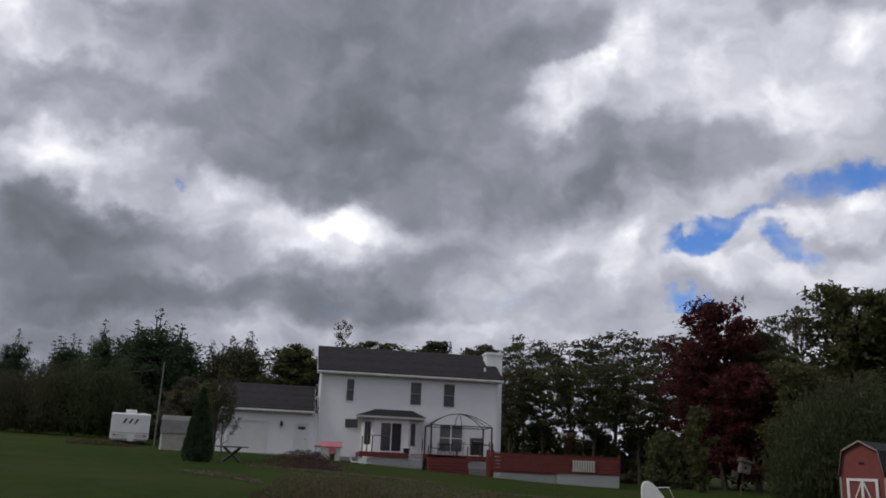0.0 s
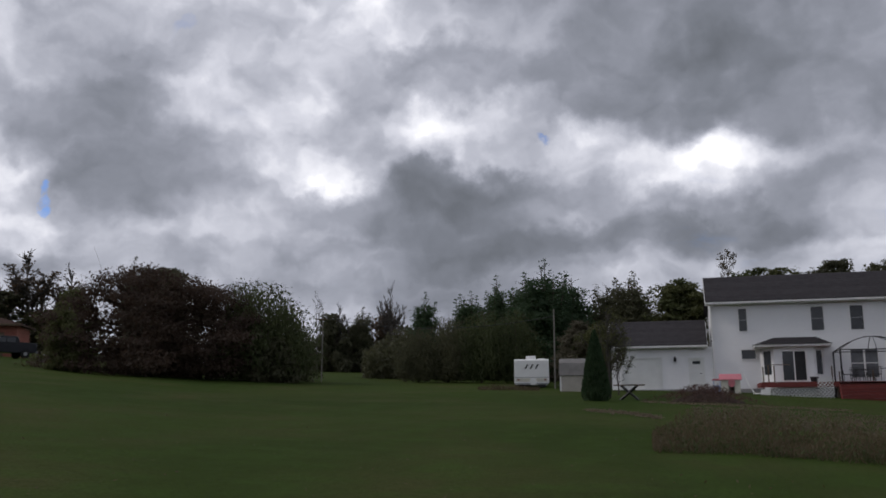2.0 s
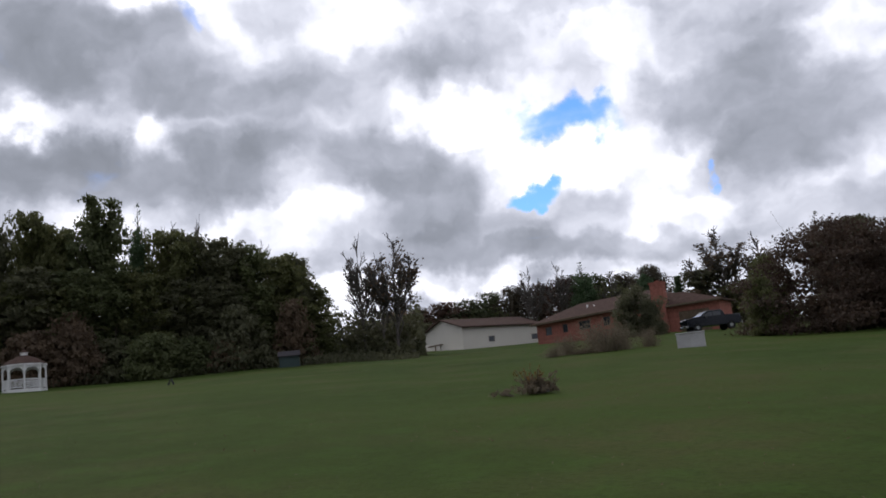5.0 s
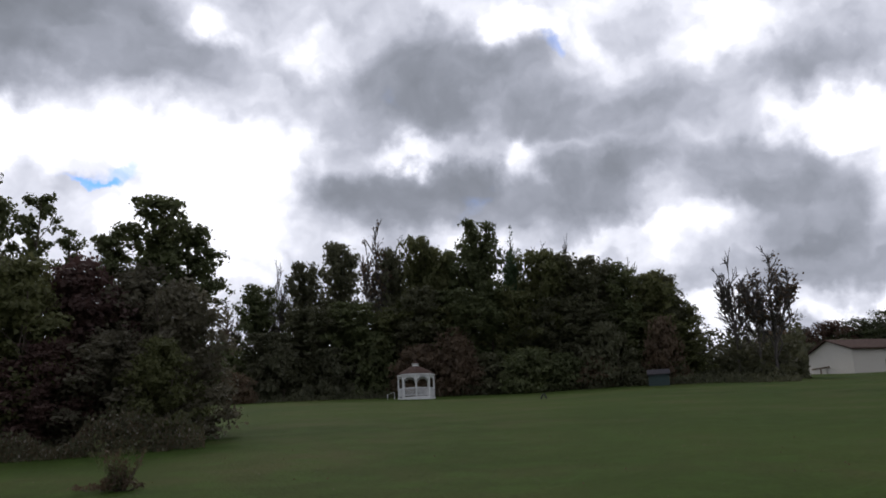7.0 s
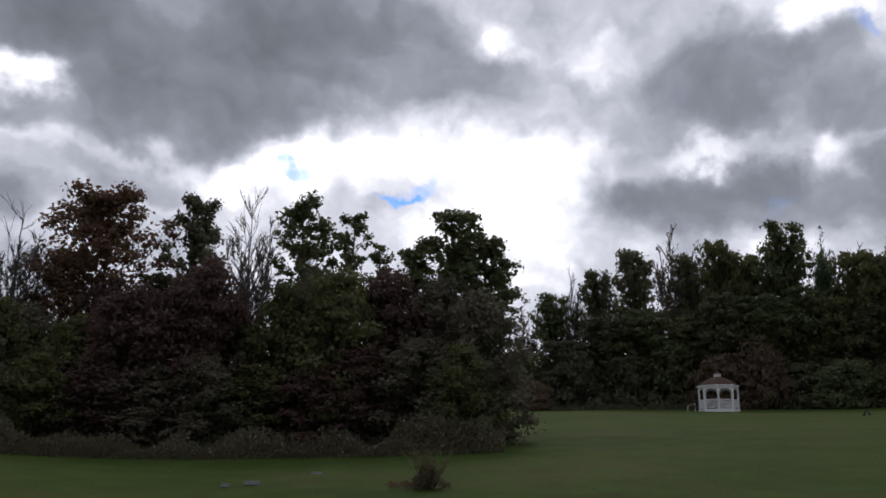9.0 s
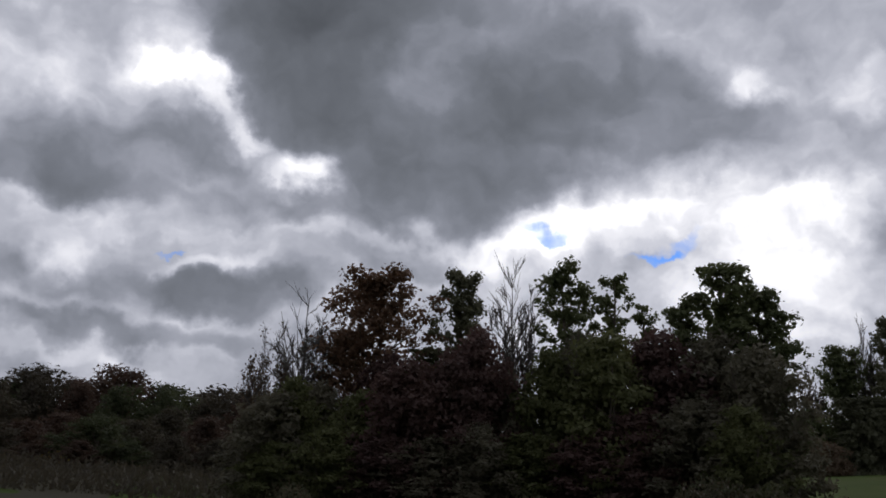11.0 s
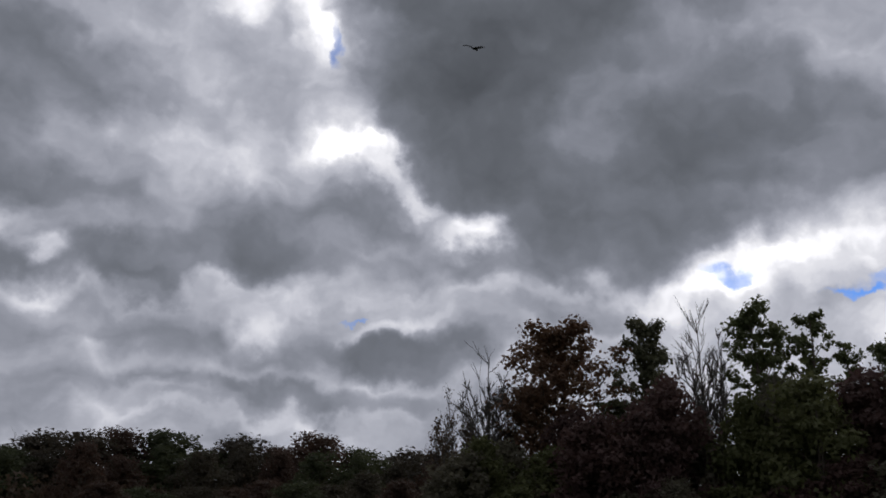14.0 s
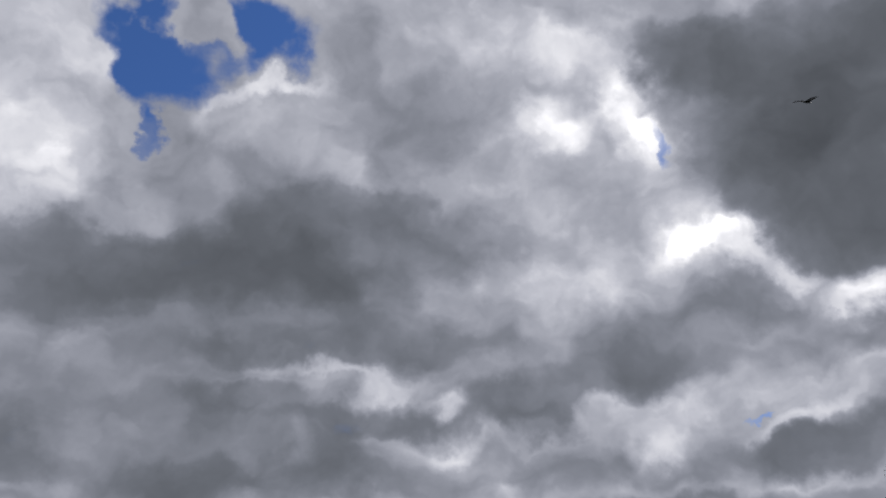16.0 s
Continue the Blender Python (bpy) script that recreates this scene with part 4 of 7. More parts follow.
def tree(kind, az, d, height, width):
    """One tree or shrub of that kind, height and crown width, at a bearing and distance."""
    tree_count[0] += 1
    k = tree_count[0]
    h0, w0 = TREES[kind][:2]
    variant = (kind, (k * 7 // 3) % 3)
    v = spot(az, d)
    turned = pose(v.x, v.y, v.z - 0.05, 0, 0, (k * 77) % 360)
    sx, sz = SPREAD.get(kind, 1.12) * width / w0, height / h0
    if variant not in grown:
        trunk, crown = tree_meshes(kind, variant[1] + 3 * (list(TREES).index(kind) + 1))
        ob = new("shrub" if TREE_WORDS[kind][1] == "shrub" else "tree")
        for me, name in ((trunk, "trunk"), (crown, "crown")):
            o = new(name, me)
            o.parent = ob
        ob.matrix_basis = turned @ Matrix.Diagonal((sx, sx, sz, 1))
        tagged(ob, TREE_WORDS[kind][0], TREE_WORDS[kind][1], group=kind + " plants round the meadow")
        grown[variant] = ob
    else:
        ob = grown[variant]
        s = ob.scale
        copy_thing(ob, turned @ Matrix.Diagonal((sx / s[0], sx / s[1], sz / s[2], 1)))


tree("locust", -5.7, 84, 12.5, 5.0)
tree("locust", -8.7, 84, 12.6, 5.5)
tree("locust", -11.6, 84, 13.4, 6.1)
tree("locust", -14.3, 84, 13.5, 5.0)
tree("locust", -6.9, 74, 9.4, 3.9)
tree("locust", -10.2, 74, 9.8, 4.4)
tree("locust", -13.0, 74, 10.0, 4.4)
tree("locust", -4.8, 74, 8.7, 3.4)
tree("round", 5.1, 85, 10.7, 4.5)
tree("round", 2.9, 85, 10.7, 5.0)
tree("round", 0.3, 85, 11.4, 5.0)
tree("round", -2.4, 85, 11.6, 5.0)
tree("round", 9.5, 85, 9.7, 5.0)
tree("shrub", -4.7, 77, 4.6, 3.3)
tree("shrub", -6.9, 76, 4.4, 3.8)
tree("shrub", -8.7, 80, 4.0, 3.3)
tree("shrub", -10.5, 77, 4.2, 3.6)
tree("shrub", -12.6, 76, 4.6, 3.5)
tree("shrub", -14.0, 80, 4.8, 4.5)
tree("poplar", 6.8, 95, 14.3, 2.8)
tree("maple", -18.1, 66, 13.4, 6.6)
tree("locust", -22.4, 75, 14.3, 4.5)
tree("round", -26.0, 72, 15.6, 7.2)
tree("round", -28.4, 70, 14.4, 7.0)
tree("weeper", -24.7, 46, 6.4, 5.1)
tree("weeper", -28.3, 46, 6.2, 5.1)
tree("young", -16.5, 56, 5.2, 1.6)
tree("shrub", -14.7, 65, 3.9, 3.5)
tree("round", -16.9, 76, 10.1, 6.0)
tree("round", -20.0, 70, 11.6, 5.6)
tree("round", -21.3, 66, 9.6, 4.8)
tree("round", -22.9, 60, 8.4, 4.3)
tree("weeper", -26.6, 47, 6.9, 5.9)
tree("weeper", -23.1, 48, 5.6, 3.8)
tree("maple", -18.9, 67, 7.1, 5.3)
tree("maple", -16.8, 68, 10.9, 4.9)
tree("maple", -19.9, 64, 8.8, 4.6)
tree("pine", 19.3, 88, 11.0, 5.8)
tree("pine", 18, 86, 12.1, 6.9)
tree("pine", 16.6, 89, 11.3, 5.9)
tree("pine", 13.5, 92, 10.9, 5.4)
tree("pine", 12.2, 90, 11.3, 5.9)
tree("pine", 14.5, 94, 9.2, 5.5)
tree("pine", 22.9, 92, 9.4, 4.7)
tree("pine", 20.3, 90, 9.3, 5.3)
tree("round", 9.2, 84, 9.5, 5.5)
tree("pine", 21.2, 90, 10.9, 4.0)
tree("pine", 25.9, 92, 9.3, 3.8)
tree("pine", 23.4, 92, 8.8, 4.0)
tree("willow", 26.4, 76, 5.1, 3.5)
tree("willow", 24.5, 76, 6.1, 4.0)
tree("willow", 22.3, 76, 6.7, 4.5)
tree("willow", 20.1, 76, 6.7, 4.0)
tree("bushy", 15.8, 68, 5.2, 3.6)
tree("bushy", 14.6, 67, 5.0, 3.6)
tree("sparse", 14.0, 47, 4.7, 2.6)
tree("sparse", 13.5, 50, 3.2, 1.9)
tree("leafless", 31.6, 150, 11.1, 4.5)
tree("pine", 30.1, 150, 11.3, 5.1)
tree("leafless", 28.2, 150, 14.7, 5.6)
tree("shrub", 28.5, 153, 10.4, 7.0)
tree("shrub", 30.6, 152, 8.2, 5.9)
tree("shrub", 32.1, 150, 9.9, 7.6)
tree("shrub", 29.4, 153, 5.4, 6.2)
tree("shrub", 27.4, 154, 6.6, 7.7)
tree("snag", 33.0, 84, 8.7, 1.7)
tree("willow", 36.4, 68, 8.0, 6.2)
tree("willow", 34.9, 71, 6.4, 3.6)
tree("russet", 43.7, 66, 8.3, 12.4)
tree("russet", 40.2, 69, 7.7, 9.5)
tree("hawthorn", 48.4, 62.5, 4.2, 2.2)
tree("hawthorn", 48.0, 70, 6.2, 3.6)
tree("pine", 44.6, 74, 9.4, 3.0)
tree("round", 42.9, 76, 9.0, 5.0)
tree("willow", 37.9, 70, 8.4, 4.6)
tree("shrub", 35.6, 66, 3.4, 3.0)
tree("shrub", 34.5, 78, 2.6, 3.4)
tree("thin", 50.4, 150, 15.3, 10.9)
tree("round", 51.9, 150, 9.5, 7.9)
tree("thin", 48.1, 150, 14.1, 7.9)
tree("spruce", 53.3, 150, 9.3, 3.0)
tree("spruce", 55.4, 150, 10.3, 4.4)
tree("pine", 59.3, 150, 12.9, 5.9)
tree("thin", 57.6, 150, 10.3, 5.9)
tree("leafless", 62.7, 150, 12.3, 5.9)
tree("leafless", 60.9, 150, 12.7, 6.9)
tree("round", 49.7, 150, 6.9, 6.9)
tree("shrub", 52.3, 147, 6.0, 4.7)
tree("far", 71.7, 192, 10.2, 15.4)
tree("far", 70.2, 193, 10.6, 11.1)
tree("far", 68.6, 188, 10.8, 14.2)
tree("far", 67, 189, 11.3, 13.6)
tree("far", 65.4, 194, 13.0, 11.9)
tree("far", 63.7, 189, 13.5, 12.6)
tree("far", 62, 195, 13.8, 11.1)
tree("far", 60.2, 185, 13.7, 14.0)
tree("far", 58.5, 188, 13.9, 11.2)
tree("far", 56.7, 195, 14.2, 12.2)
tree("far", 54.9, 185, 14.3, 11.3)
tree("evergreen", 56.0, 95, 5.7, 4.6)
tree("evergreen", 56.8, 96, 4.3, 2.8)
tree("evergreen", 55.3, 94, 3.8, 2.8)
tree("brush", 60.9, 56, 1.4, 2.4)
tree("brush", 58.7, 55, 2.1, 3.7)
tree("brush", 57.8, 54, 1.8, 3.0)
tree("brush", 59.7, 55, 0.5, 2.8)
tree("brush", 61.8, 54, 0.7, 1.7)
tree("brush", 55.6, 55, 1.3, 2.0)
tree("brush", 57.2, 56, 0.9, 1.8)
tree("spruce", 53.2, 150, 9.4, 2.8)
tree("pine", 55.3, 150, 10.7, 4.4)
tree("thin", 71.8, 105, 14.5, 7.7)
tree("leafless", 73.9, 105, 14.3, 5.6)
tree("leafless", 72.7, 105, 12.0, 4.2)
tree("round", 78.3, 100, 12.0, 5.3)
tree("leafless", 80.3, 100, 13.5, 4.7)
tree("thin", 82.4, 100, 13.9, 5.3)
tree("leafless", 84.1, 100, 16.7, 4.7)
tree("leafless", 85.9, 100, 16.9, 5.4)
tree("pine", 87.8, 100, 19.5, 4.0)
tree("round", 90.2, 100, 20.2, 6.1)
tree("round", 94.0, 100, 19.0, 4.7)
tree("round", 92.6, 100, 17.2, 5.4)
tree("round", 93.9, 96, 11.9, 6.4)
tree("round", 91.7, 96, 11.7, 6.4)
tree("round", 89.4, 96, 12.2, 6.4)
tree("round", 87.1, 96, 11.4, 6.4)
tree("round", 85.0, 96, 10.0, 6.3)
tree("round", 82.9, 96, 9.1, 6.3)
tree("round", 81.2, 96, 8.2, 6.3)
tree("round", 79.4, 96, 7.9, 6.3)
tree("round", 77.6, 96, 6.4, 6.3)
tree("shrub", 71.7, 182, 9.0, 10.4)
tree("shrub", 70.0, 182, 6.0, 10.1)
tree("shrub", 68.1, 180, 6.4, 11.8)
tree("shrub", 65.7, 190, 8.4, 13.9)
tree("shrub", 94.0, 92, 5.5, 5.8)
tree("shrub", 91.8, 91, 6.1, 4.7)
tree("shrub", 89.6, 93, 4.4, 6.2)
tree("shrub", 87.2, 90, 4.5, 5.7)
tree("shrub", 84.9, 92, 3.9, 5.3)
tree("shrub", 82.8, 92, 3.3, 4.8)
tree("shrub", 80.7, 93, 2.9, 4.5)
tree("shrub", 78.5, 94, 2.6, 5.7)
tree("round", 86.0, 97, 16.2, 5.8)
tree("round", 84.2, 99, 15.6, 5.9)
tree("round", 82.5, 97, 14.4, 5.8)
tree("round", 81.0, 98, 13.6, 5.9)
tree("round", 79.2, 98, 12.6, 5.8)
tree("round", 77.5, 99, 9.5, 5.2)
tree("shrub", 78.5, 93, 7.0, 4.2)
tree("shrub", 85.1, 97, 8.7, 4.7)
tree("shrub", 82.0, 92, 6.8, 5.5)
tree("thin", 96.8, 102, 20.1, 4.8)
tree("round", 99.4, 102, 18.6, 5.5)
tree("round", 101.6, 102, 16.0, 4.8)
tree("round", 104.7, 102, 13.4, 5.4)
tree("thin", 106.6, 102, 10.9, 4.1)
tree("pine", 93.9, 102, 19.2, 4.1)
tree("round", 95.8, 102, 17.7, 4.8)
tree("round", 92.3, 102, 17.3, 5.5)
tree("leafless", 103.5, 102, 15.4, 3.4)
tree("shrub", 107.0, 98, 6.0, 6.2)
tree("round", 104.0, 97, 7.6, 7.0)
tree("round", 101.0, 97, 10.1, 7.1)
tree("round", 98.5, 97, 10.7, 7.1)
tree("round", 95.6, 97, 10.5, 7.1)
tree("round", 92.9, 97, 11.0, 7.1)
tree("shrub", 106.3, 90, 3.2, 4.3)
tree("shrub", 103.3, 95, 6.1, 6.1)
tree("shrub", 100.0, 95, 5.6, 5.6)
tree("shrub", 97.1, 95, 7.1, 5.8)
tree("shrub", 94.4, 92, 5.4, 5.8)
tree("shrub", 92.0, 93, 7.2, 4.5)
tree("bare", 139.0, 34, 8.3, 2.5)
tree("copper", 133.6, 34, 9.5, 3.9)
tree("green", 128.5, 34, 10.0, 2.2)
tree("bare", 124.8, 34, 9.8, 2.3)
tree("green", 120.8, 34, 10.0, 2.6)
tree("sprig", 118.7, 34, 9.8, 1.6)
tree("sprig", 116.1, 34, 8.5, 1.4)
tree("green", 111.5, 34, 9.7, 3.0)
tree("green", 108.8, 34, 8.5, 2.5)
tree("green", 113.8, 34, 8.1, 1.6)
tree("sparse", 141.4, 34, 6.5, 1.9)
tree("copper", 136.1, 34, 6.9, 2.3)
tree("green", 130.7, 34, 6.7, 2.5)
tree("bushy", 140.7, 30, 4.1, 2.9)
tree("bushy", 137.8, 32, 4.8, 2.5)
tree("bushy", 135, 31, 4.5, 2.8)
tree("bushy", 132.1, 30, 5.5, 3.1)
tree("bushy", 129, 30, 5.9, 2.8)
tree("bushy", 125.8, 32, 5.6, 2.6)
tree("bushy", 122.5, 31, 6.1, 2.6)
tree("bushy", 119.2, 30, 6.5, 3.4)
tree("bushy", 115.7, 31, 6.5, 3.5)
tree("bushy", 112.3, 32, 6.4, 3.5)
tree("bushy", 109.6, 30, 5.6, 2.9)
tree("bushy", 139.4, 31, 4.8, 2.5)
tree("bushy", 133.6, 32, 5.9, 2.5)
tree("bushy", 127.3, 31, 6.9, 2.9)
tree("bushy", 120.7, 32, 6.8, 2.4)
tree("bushy", 140, 29, 2.4, 2.6)
tree("bushy", 137.1, 29, 3.0, 2.1)
tree("bushy", 133.8, 29, 2.7, 2.4)
tree("bushy", 130.5, 29, 2.8, 2.8)
tree("bushy", 127.5, 29, 3.3, 2.5)
tree("bushy", 124.3, 30, 3.0, 3.1)
tree("bushy", 120.3, 29, 2.9, 3.0)
tree("bushy", 117.1, 29, 3.6, 2.5)
tree("bushy", 113.7, 29, 3.8, 3.0)
tree("bushy", 110.7, 28, 3.5, 2.1)
tree("far", 170.8, 120, 8.3, 14.6)
tree("far", 168.4, 123, 8.6, 12.3)
tree("far", 166.5, 131, 11.2, 13.4)
tree("far", 164.2, 121, 10.8, 13.6)
tree("far", 162.0, 123, 11.5, 10.8)
tree("far", 159.3, 126, 12.0, 15.0)
tree("far", 157.0, 120, 9.1, 14.8)
tree("far", 155.0, 121, 11.5, 12.9)
tree("far", 152.4, 131, 11.2, 15.2)
tree("far", 150.0, 121, 12.6, 13.6)
tree("far", 147.3, 125, 11.4, 13.9)
tree("far", 144.3, 133, 12.1, 16.2)
tree("far", 142.1, 117, 10.9, 14.2)
tree("far", 139.5, 126, 12.2, 12.0)
tree("far", 170.5, 105, 7.8, 7.0)
tree("far", 168.4, 114, 7.7, 6.2)
tree("far", 166.2, 118, 7.0, 6.4)
tree("far", 164.1, 103, 8.3, 5.8)
tree("far", 161.8, 112, 7.3, 6.0)
tree("far", 159.5, 119, 9.5, 5.9)
tree("far", 157.1, 103, 8.0, 6.8)
tree("far", 154.8, 114, 9.5, 6.0)
tree("far", 152.3, 113, 9.5, 5.8)
tree("far", 149.8, 109, 9.5, 6.7)
tree("far", 147.2, 109, 9.5, 5.7)
tree("far", 144.7, 119, 9.5, 7.4)
tree("far", 142.1, 107, 9.5, 7.0)
tree("far", 139.5, 109, 8.5, 6.8)
tree("brush", 170.3, 86, 1.9, 4.6)
tree("brush", 168.0, 92, 1.6, 6.2)
tree("brush", 165.6, 99, -0.4, 6.1)
tree("brush", 163.4, 89, 1.0, 6.0)
tree("brush", 160.9, 96, 0.4, 5.6)
tree("brush", 158.5, 101, 1.3, 5.9)
tree("brush", 156.0, 88, 2.4, 5.7)
tree("brush", 153.4, 94, 3.6, 4.8)
tree("brush", 150.7, 102, 3.2, 5.7)
tree("brush", 148.0, 89, 2.8, 4.8)
tree("brush", 145.3, 93, 3.6, 4.5)
tree("brush", 142.6, 102, 4.6, 6.9)
tree("far", 162.7, 76, 3.3, 5.7)
tree("far", 160.8, 85, 3.2, 5.8)
tree("far", 158.9, 88, 2.8, 5.2)
tree("far", 157.1, 80, 3.4, 5.7)
tree("far", 155.1, 85, 3.6, 5.4)
tree("far", 153.1, 90, 4.8, 6.2)
tree("far", 151, 76, 4.4, 5.8)
tree("far", 148.9, 82, 4.5, 6.2)
tree("far", 146.8, 89, 6.2, 6.2)
tree("far", 144.6, 77, 5.1, 5.4)
tree("far", 161.9, 69, 1.3, 3.7)
tree("far", 159.4, 73, 1.2, 4.2)
tree("far", 157, 72, 1.2, 3.8)
tree("far", 154.5, 75, 1.6, 3.8)
tree("far", 151.9, 72, 2.2, 3.1)
tree("far", 149.2, 75, 2.5, 3.9)
tree("far", 146.5, 70, 3.1, 3.2)
tree("far", 143.7, 72, 3.2, 4.2)



# ---- building helpers ----
def thing(name, label, category, m, group="", kind=""):
    ob = new(name)
    ob.matrix_basis = m
    return tagged(ob, label, category, group, kind)


def part(name, bm, mat, parent, label="", bevel=0.0):
    """Links a bmesh as one mesh object under a thing or a part."""
    if bevel:
        bmesh.ops.bevel(bm, geom=bm.edges[:], offset=bevel, segments=1, affect="EDGES", clamp_overlap=True)
    bmesh.ops.recalc_face_normals(bm, faces=bm.faces[:])
    me = bpy.data.meshes.new(name)
    bm.to_mesh(me)
    bm.free()
    me.materials.append(mat)
    ob = new(name, me)
    ob.parent = parent
    return tagged(ob, label) if label else ob


def boxes(*spans):
    """A bmesh of boxes, each (x0, x1, y0, y1, z0, z1)."""
    bm = bmesh.new()
    for x0, x1, y0, y1, z0, z1 in spans:
        v = [bm.verts.new((x, y, z)) for z in (z0, z1) for x, y in ((x0, y0), (x1, y0), (x1, y1), (x0, y1))]
        for f in ((0, 3, 2, 1), (4, 5, 6, 7), (0, 1, 5, 4), (1, 2, 6, 5), (2, 3, 7, 6), (3, 0, 4, 7)):
            bm.faces.new([v[i] for i in f])
    return bm


def solid(*pieces):
    """A bmesh of prisms: each is (bottom loop, top loop) of points."""
    bm = bmesh.new()
    for lo, hi in pieces:
        a, b = [bm.verts.new(p) for p in lo], [bm.verts.new(p) for p in hi]
        bm.faces.new(a[::-1])
        bm.faces.new(b)
        for i in range(len(a)):
            j = (i + 1) % len(a)
            bm.faces.new((a[i], a[j], b[j], b[i]))
    return bm


def extruded(outline, x0, x1):
    """A prism along x of an outline of (y, z)."""
    return solid(([(x0, y, z) for y, z in outline], [(x1, y, z) for y, z in outline]))


def rods(sides, *runs):
    """Round bars: each run is (radius, point, point, ...)."""
    verts, faces = [], []
    for r, *pts in runs:
        tube([np.array(p, dtype=float) for p in pts], [r] * len(pts), sides, verts, faces)
        n = len(verts)
        faces.append(tuple(range(n - 1, n - 1 - sides, -1)))
        faces.append(tuple(range(n - sides * len(pts), n - sides * len(pts) + sides)))
    bm = bmesh.new()
    vs = [bm.verts.new(v) for v in verts]
    for f in faces:
        bm.faces.new([vs[i] for i in f])
    return bm


def lathe(profile, sides=16):
    """A solid turned round z from (radius, z) points."""
    bm = bmesh.new()
    rings = [[bm.verts.new((r * math.cos(2 * math.pi * k / sides), r * math.sin(2 * math.pi * k / sides), z)) for k in range(sides)] for r, z in profile]
    for a, b in zip(rings, rings[1:]):
        for k in range(sides):
            bm.faces.new((a[k], a[(k + 1) % sides], b[(k + 1) % sides], b[k]))
    bm.faces.new(rings[0][::-1])
    bm.faces.new(rings[-1])
    return bm


def pierced(x0, x1, z0, z1, y0, y1, holes):
    """A wall along x with rectangular openings (x0, x1, z0, z1) through it."""
    xs = sorted({x0, x1, *[h[0] for h in holes], *[h[1] for h in holes]})
    zs = sorted({z0, z1, *[h[2] for h in holes], *[h[3] for h in holes]})
    spans = []
    for a, b in zip(xs, xs[1:]):
        run = None
        for c, d in zip(zs, zs[1:]):
            mx, mz = (a + b) / 2, (c + d) / 2
            free = not any(h[0] < mx < h[1] and h[2] < mz < h[3] for h in holes)
            if free and run:
                run[1] = d
            elif free:
                run = [c, d]
            if not free and run:
                spans.append((a, b, y0, y1, *run))
                run = None
        if run:
            spans.append((a, b, y0, y1, *run))
    bm = boxes(*spans)
    bmesh.ops.remove_doubles(bm, verts=bm.verts[:], dist=0.0005)
    return bm


def siding_material(name, color, step):
    mt = material(name, color, 0.5, vary=0.04, scale=0.5)
    nt = mt.node_tree
    add, link = nt.nodes.new, nt.links.new
    bsdf = next(n for n in nt.nodes if n.type == "BSDF_PRINCIPLED")
    sep_, saw, bp = add("ShaderNodeSeparateXYZ"), add("ShaderNodeMath"), add("ShaderNodeBump")
    link(add("ShaderNodeTexCoord").outputs["Object"], sep_.inputs[0])
    saw.operation = "WRAP"
    link(sep_.outputs[2], saw.inputs[0])
    saw.inputs[1].default_value, saw.inputs[2].default_value = step, 0.0
    link(saw.outputs[0], bp.inputs["Height"])
    bp.inputs["Strength"].default_value, bp.inputs["Distance"].default_value, bp.invert = 1.0, 0.3, True
    link(bp.outputs[0], bsdf.inputs["Normal"])
    return mt


CLAPBOARD = siding_material("white_clapboard", (0.75, 0.75, 0.76), 0.115)


def window(parent, x0, x1, z0, z1, y=0.0, split="rail", trim=0.045, frame_mat=None):
    """A window in the facade: frame round the opening, sill, panes behind it."""
    w = part("window", boxes((x0 - trim, x1 + trim, y - 0.03, y + 0.05, z1, z1 + trim), (x0 - trim, x1 + trim, y - 0.03, y + 0.05, z0 - trim, z0),
                             (x0 - trim, x0, y - 0.028, y + 0.05, z0, z1), (x1, x1 + trim, y - 0.028, y + 0.05, z0, z1)), frame_mat or WHITE, parent, "brown window frame" if frame_mat else "white window frame")
    zm, xm = (z0 + z1) / 2, (x0 + x1) / 2
    if split == "rail":
        part("sash_rail", boxes((x0, x1, y + 0.04, y + 0.07, zm - 0.015, zm + 0.015)), GREY_METAL, w)
        panes = [(x0, x1, z0, zm - 0.015), (x0, x1, zm + 0.015, z1)]
    elif split == "mullion":
        part("mullion", boxes((xm - 0.05, xm + 0.05, y - 0.01, y + 0.08, z0, z1), (x0, xm - 0.05, y + 0.03, y + 0.07, zm - 0.025, zm + 0.025), (xm + 0.05, x1, y + 0.03, y + 0.07, zm - 0.025, zm + 0.025)), WHITE, w)
        panes = [(x0, xm - 0.05, z0, zm - 0.025), (xm + 0.05, x1, z0, zm - 0.025), (x0, xm - 0.05, zm + 0.025, z1), (xm + 0.05, x1, zm + 0.025, z1)]
    else:
        panes = [(x0, x1, z0, z1)]
    for a, b, c, d in panes:
        part("pane", boxes((a, b, y + 0.06, y + 0.075, c, d)), LIT_GLASS if split == "mullion" else GLASS, w, "curtained window glass" if split == "mullion" else "dark window glass")
    return w


# ---- the white two-storey house with its garage ----
HOUSE = pose(-7.79, 58.63, 2.45, 0, 0, 8.86)
house = thing("house", "white clapboard two-storey house with dark grey shingle roof", "house", HOUSE)
FRONT = [(1.73, 2.21, 3.67, 5.12), (6.08, 6.80, 3.62, 5.12), (8.37, 9.11, 3.61, 5.12), (1.77, 2.62, 1.89, 2.46), (8.2, 9.74, 0.65, 2.39), (3.4, 6.2, 0.35, 2.3)]
part("wall", pierced(0, 12.14, 0, 5.45, 0, 0.22, FRONT), CLAPBOARD, house, "front wall of white clapboard")
part("wall", boxes((0, 12.14, 7.8, 8.0, 0, 5.45)), CLAPBOARD, house)
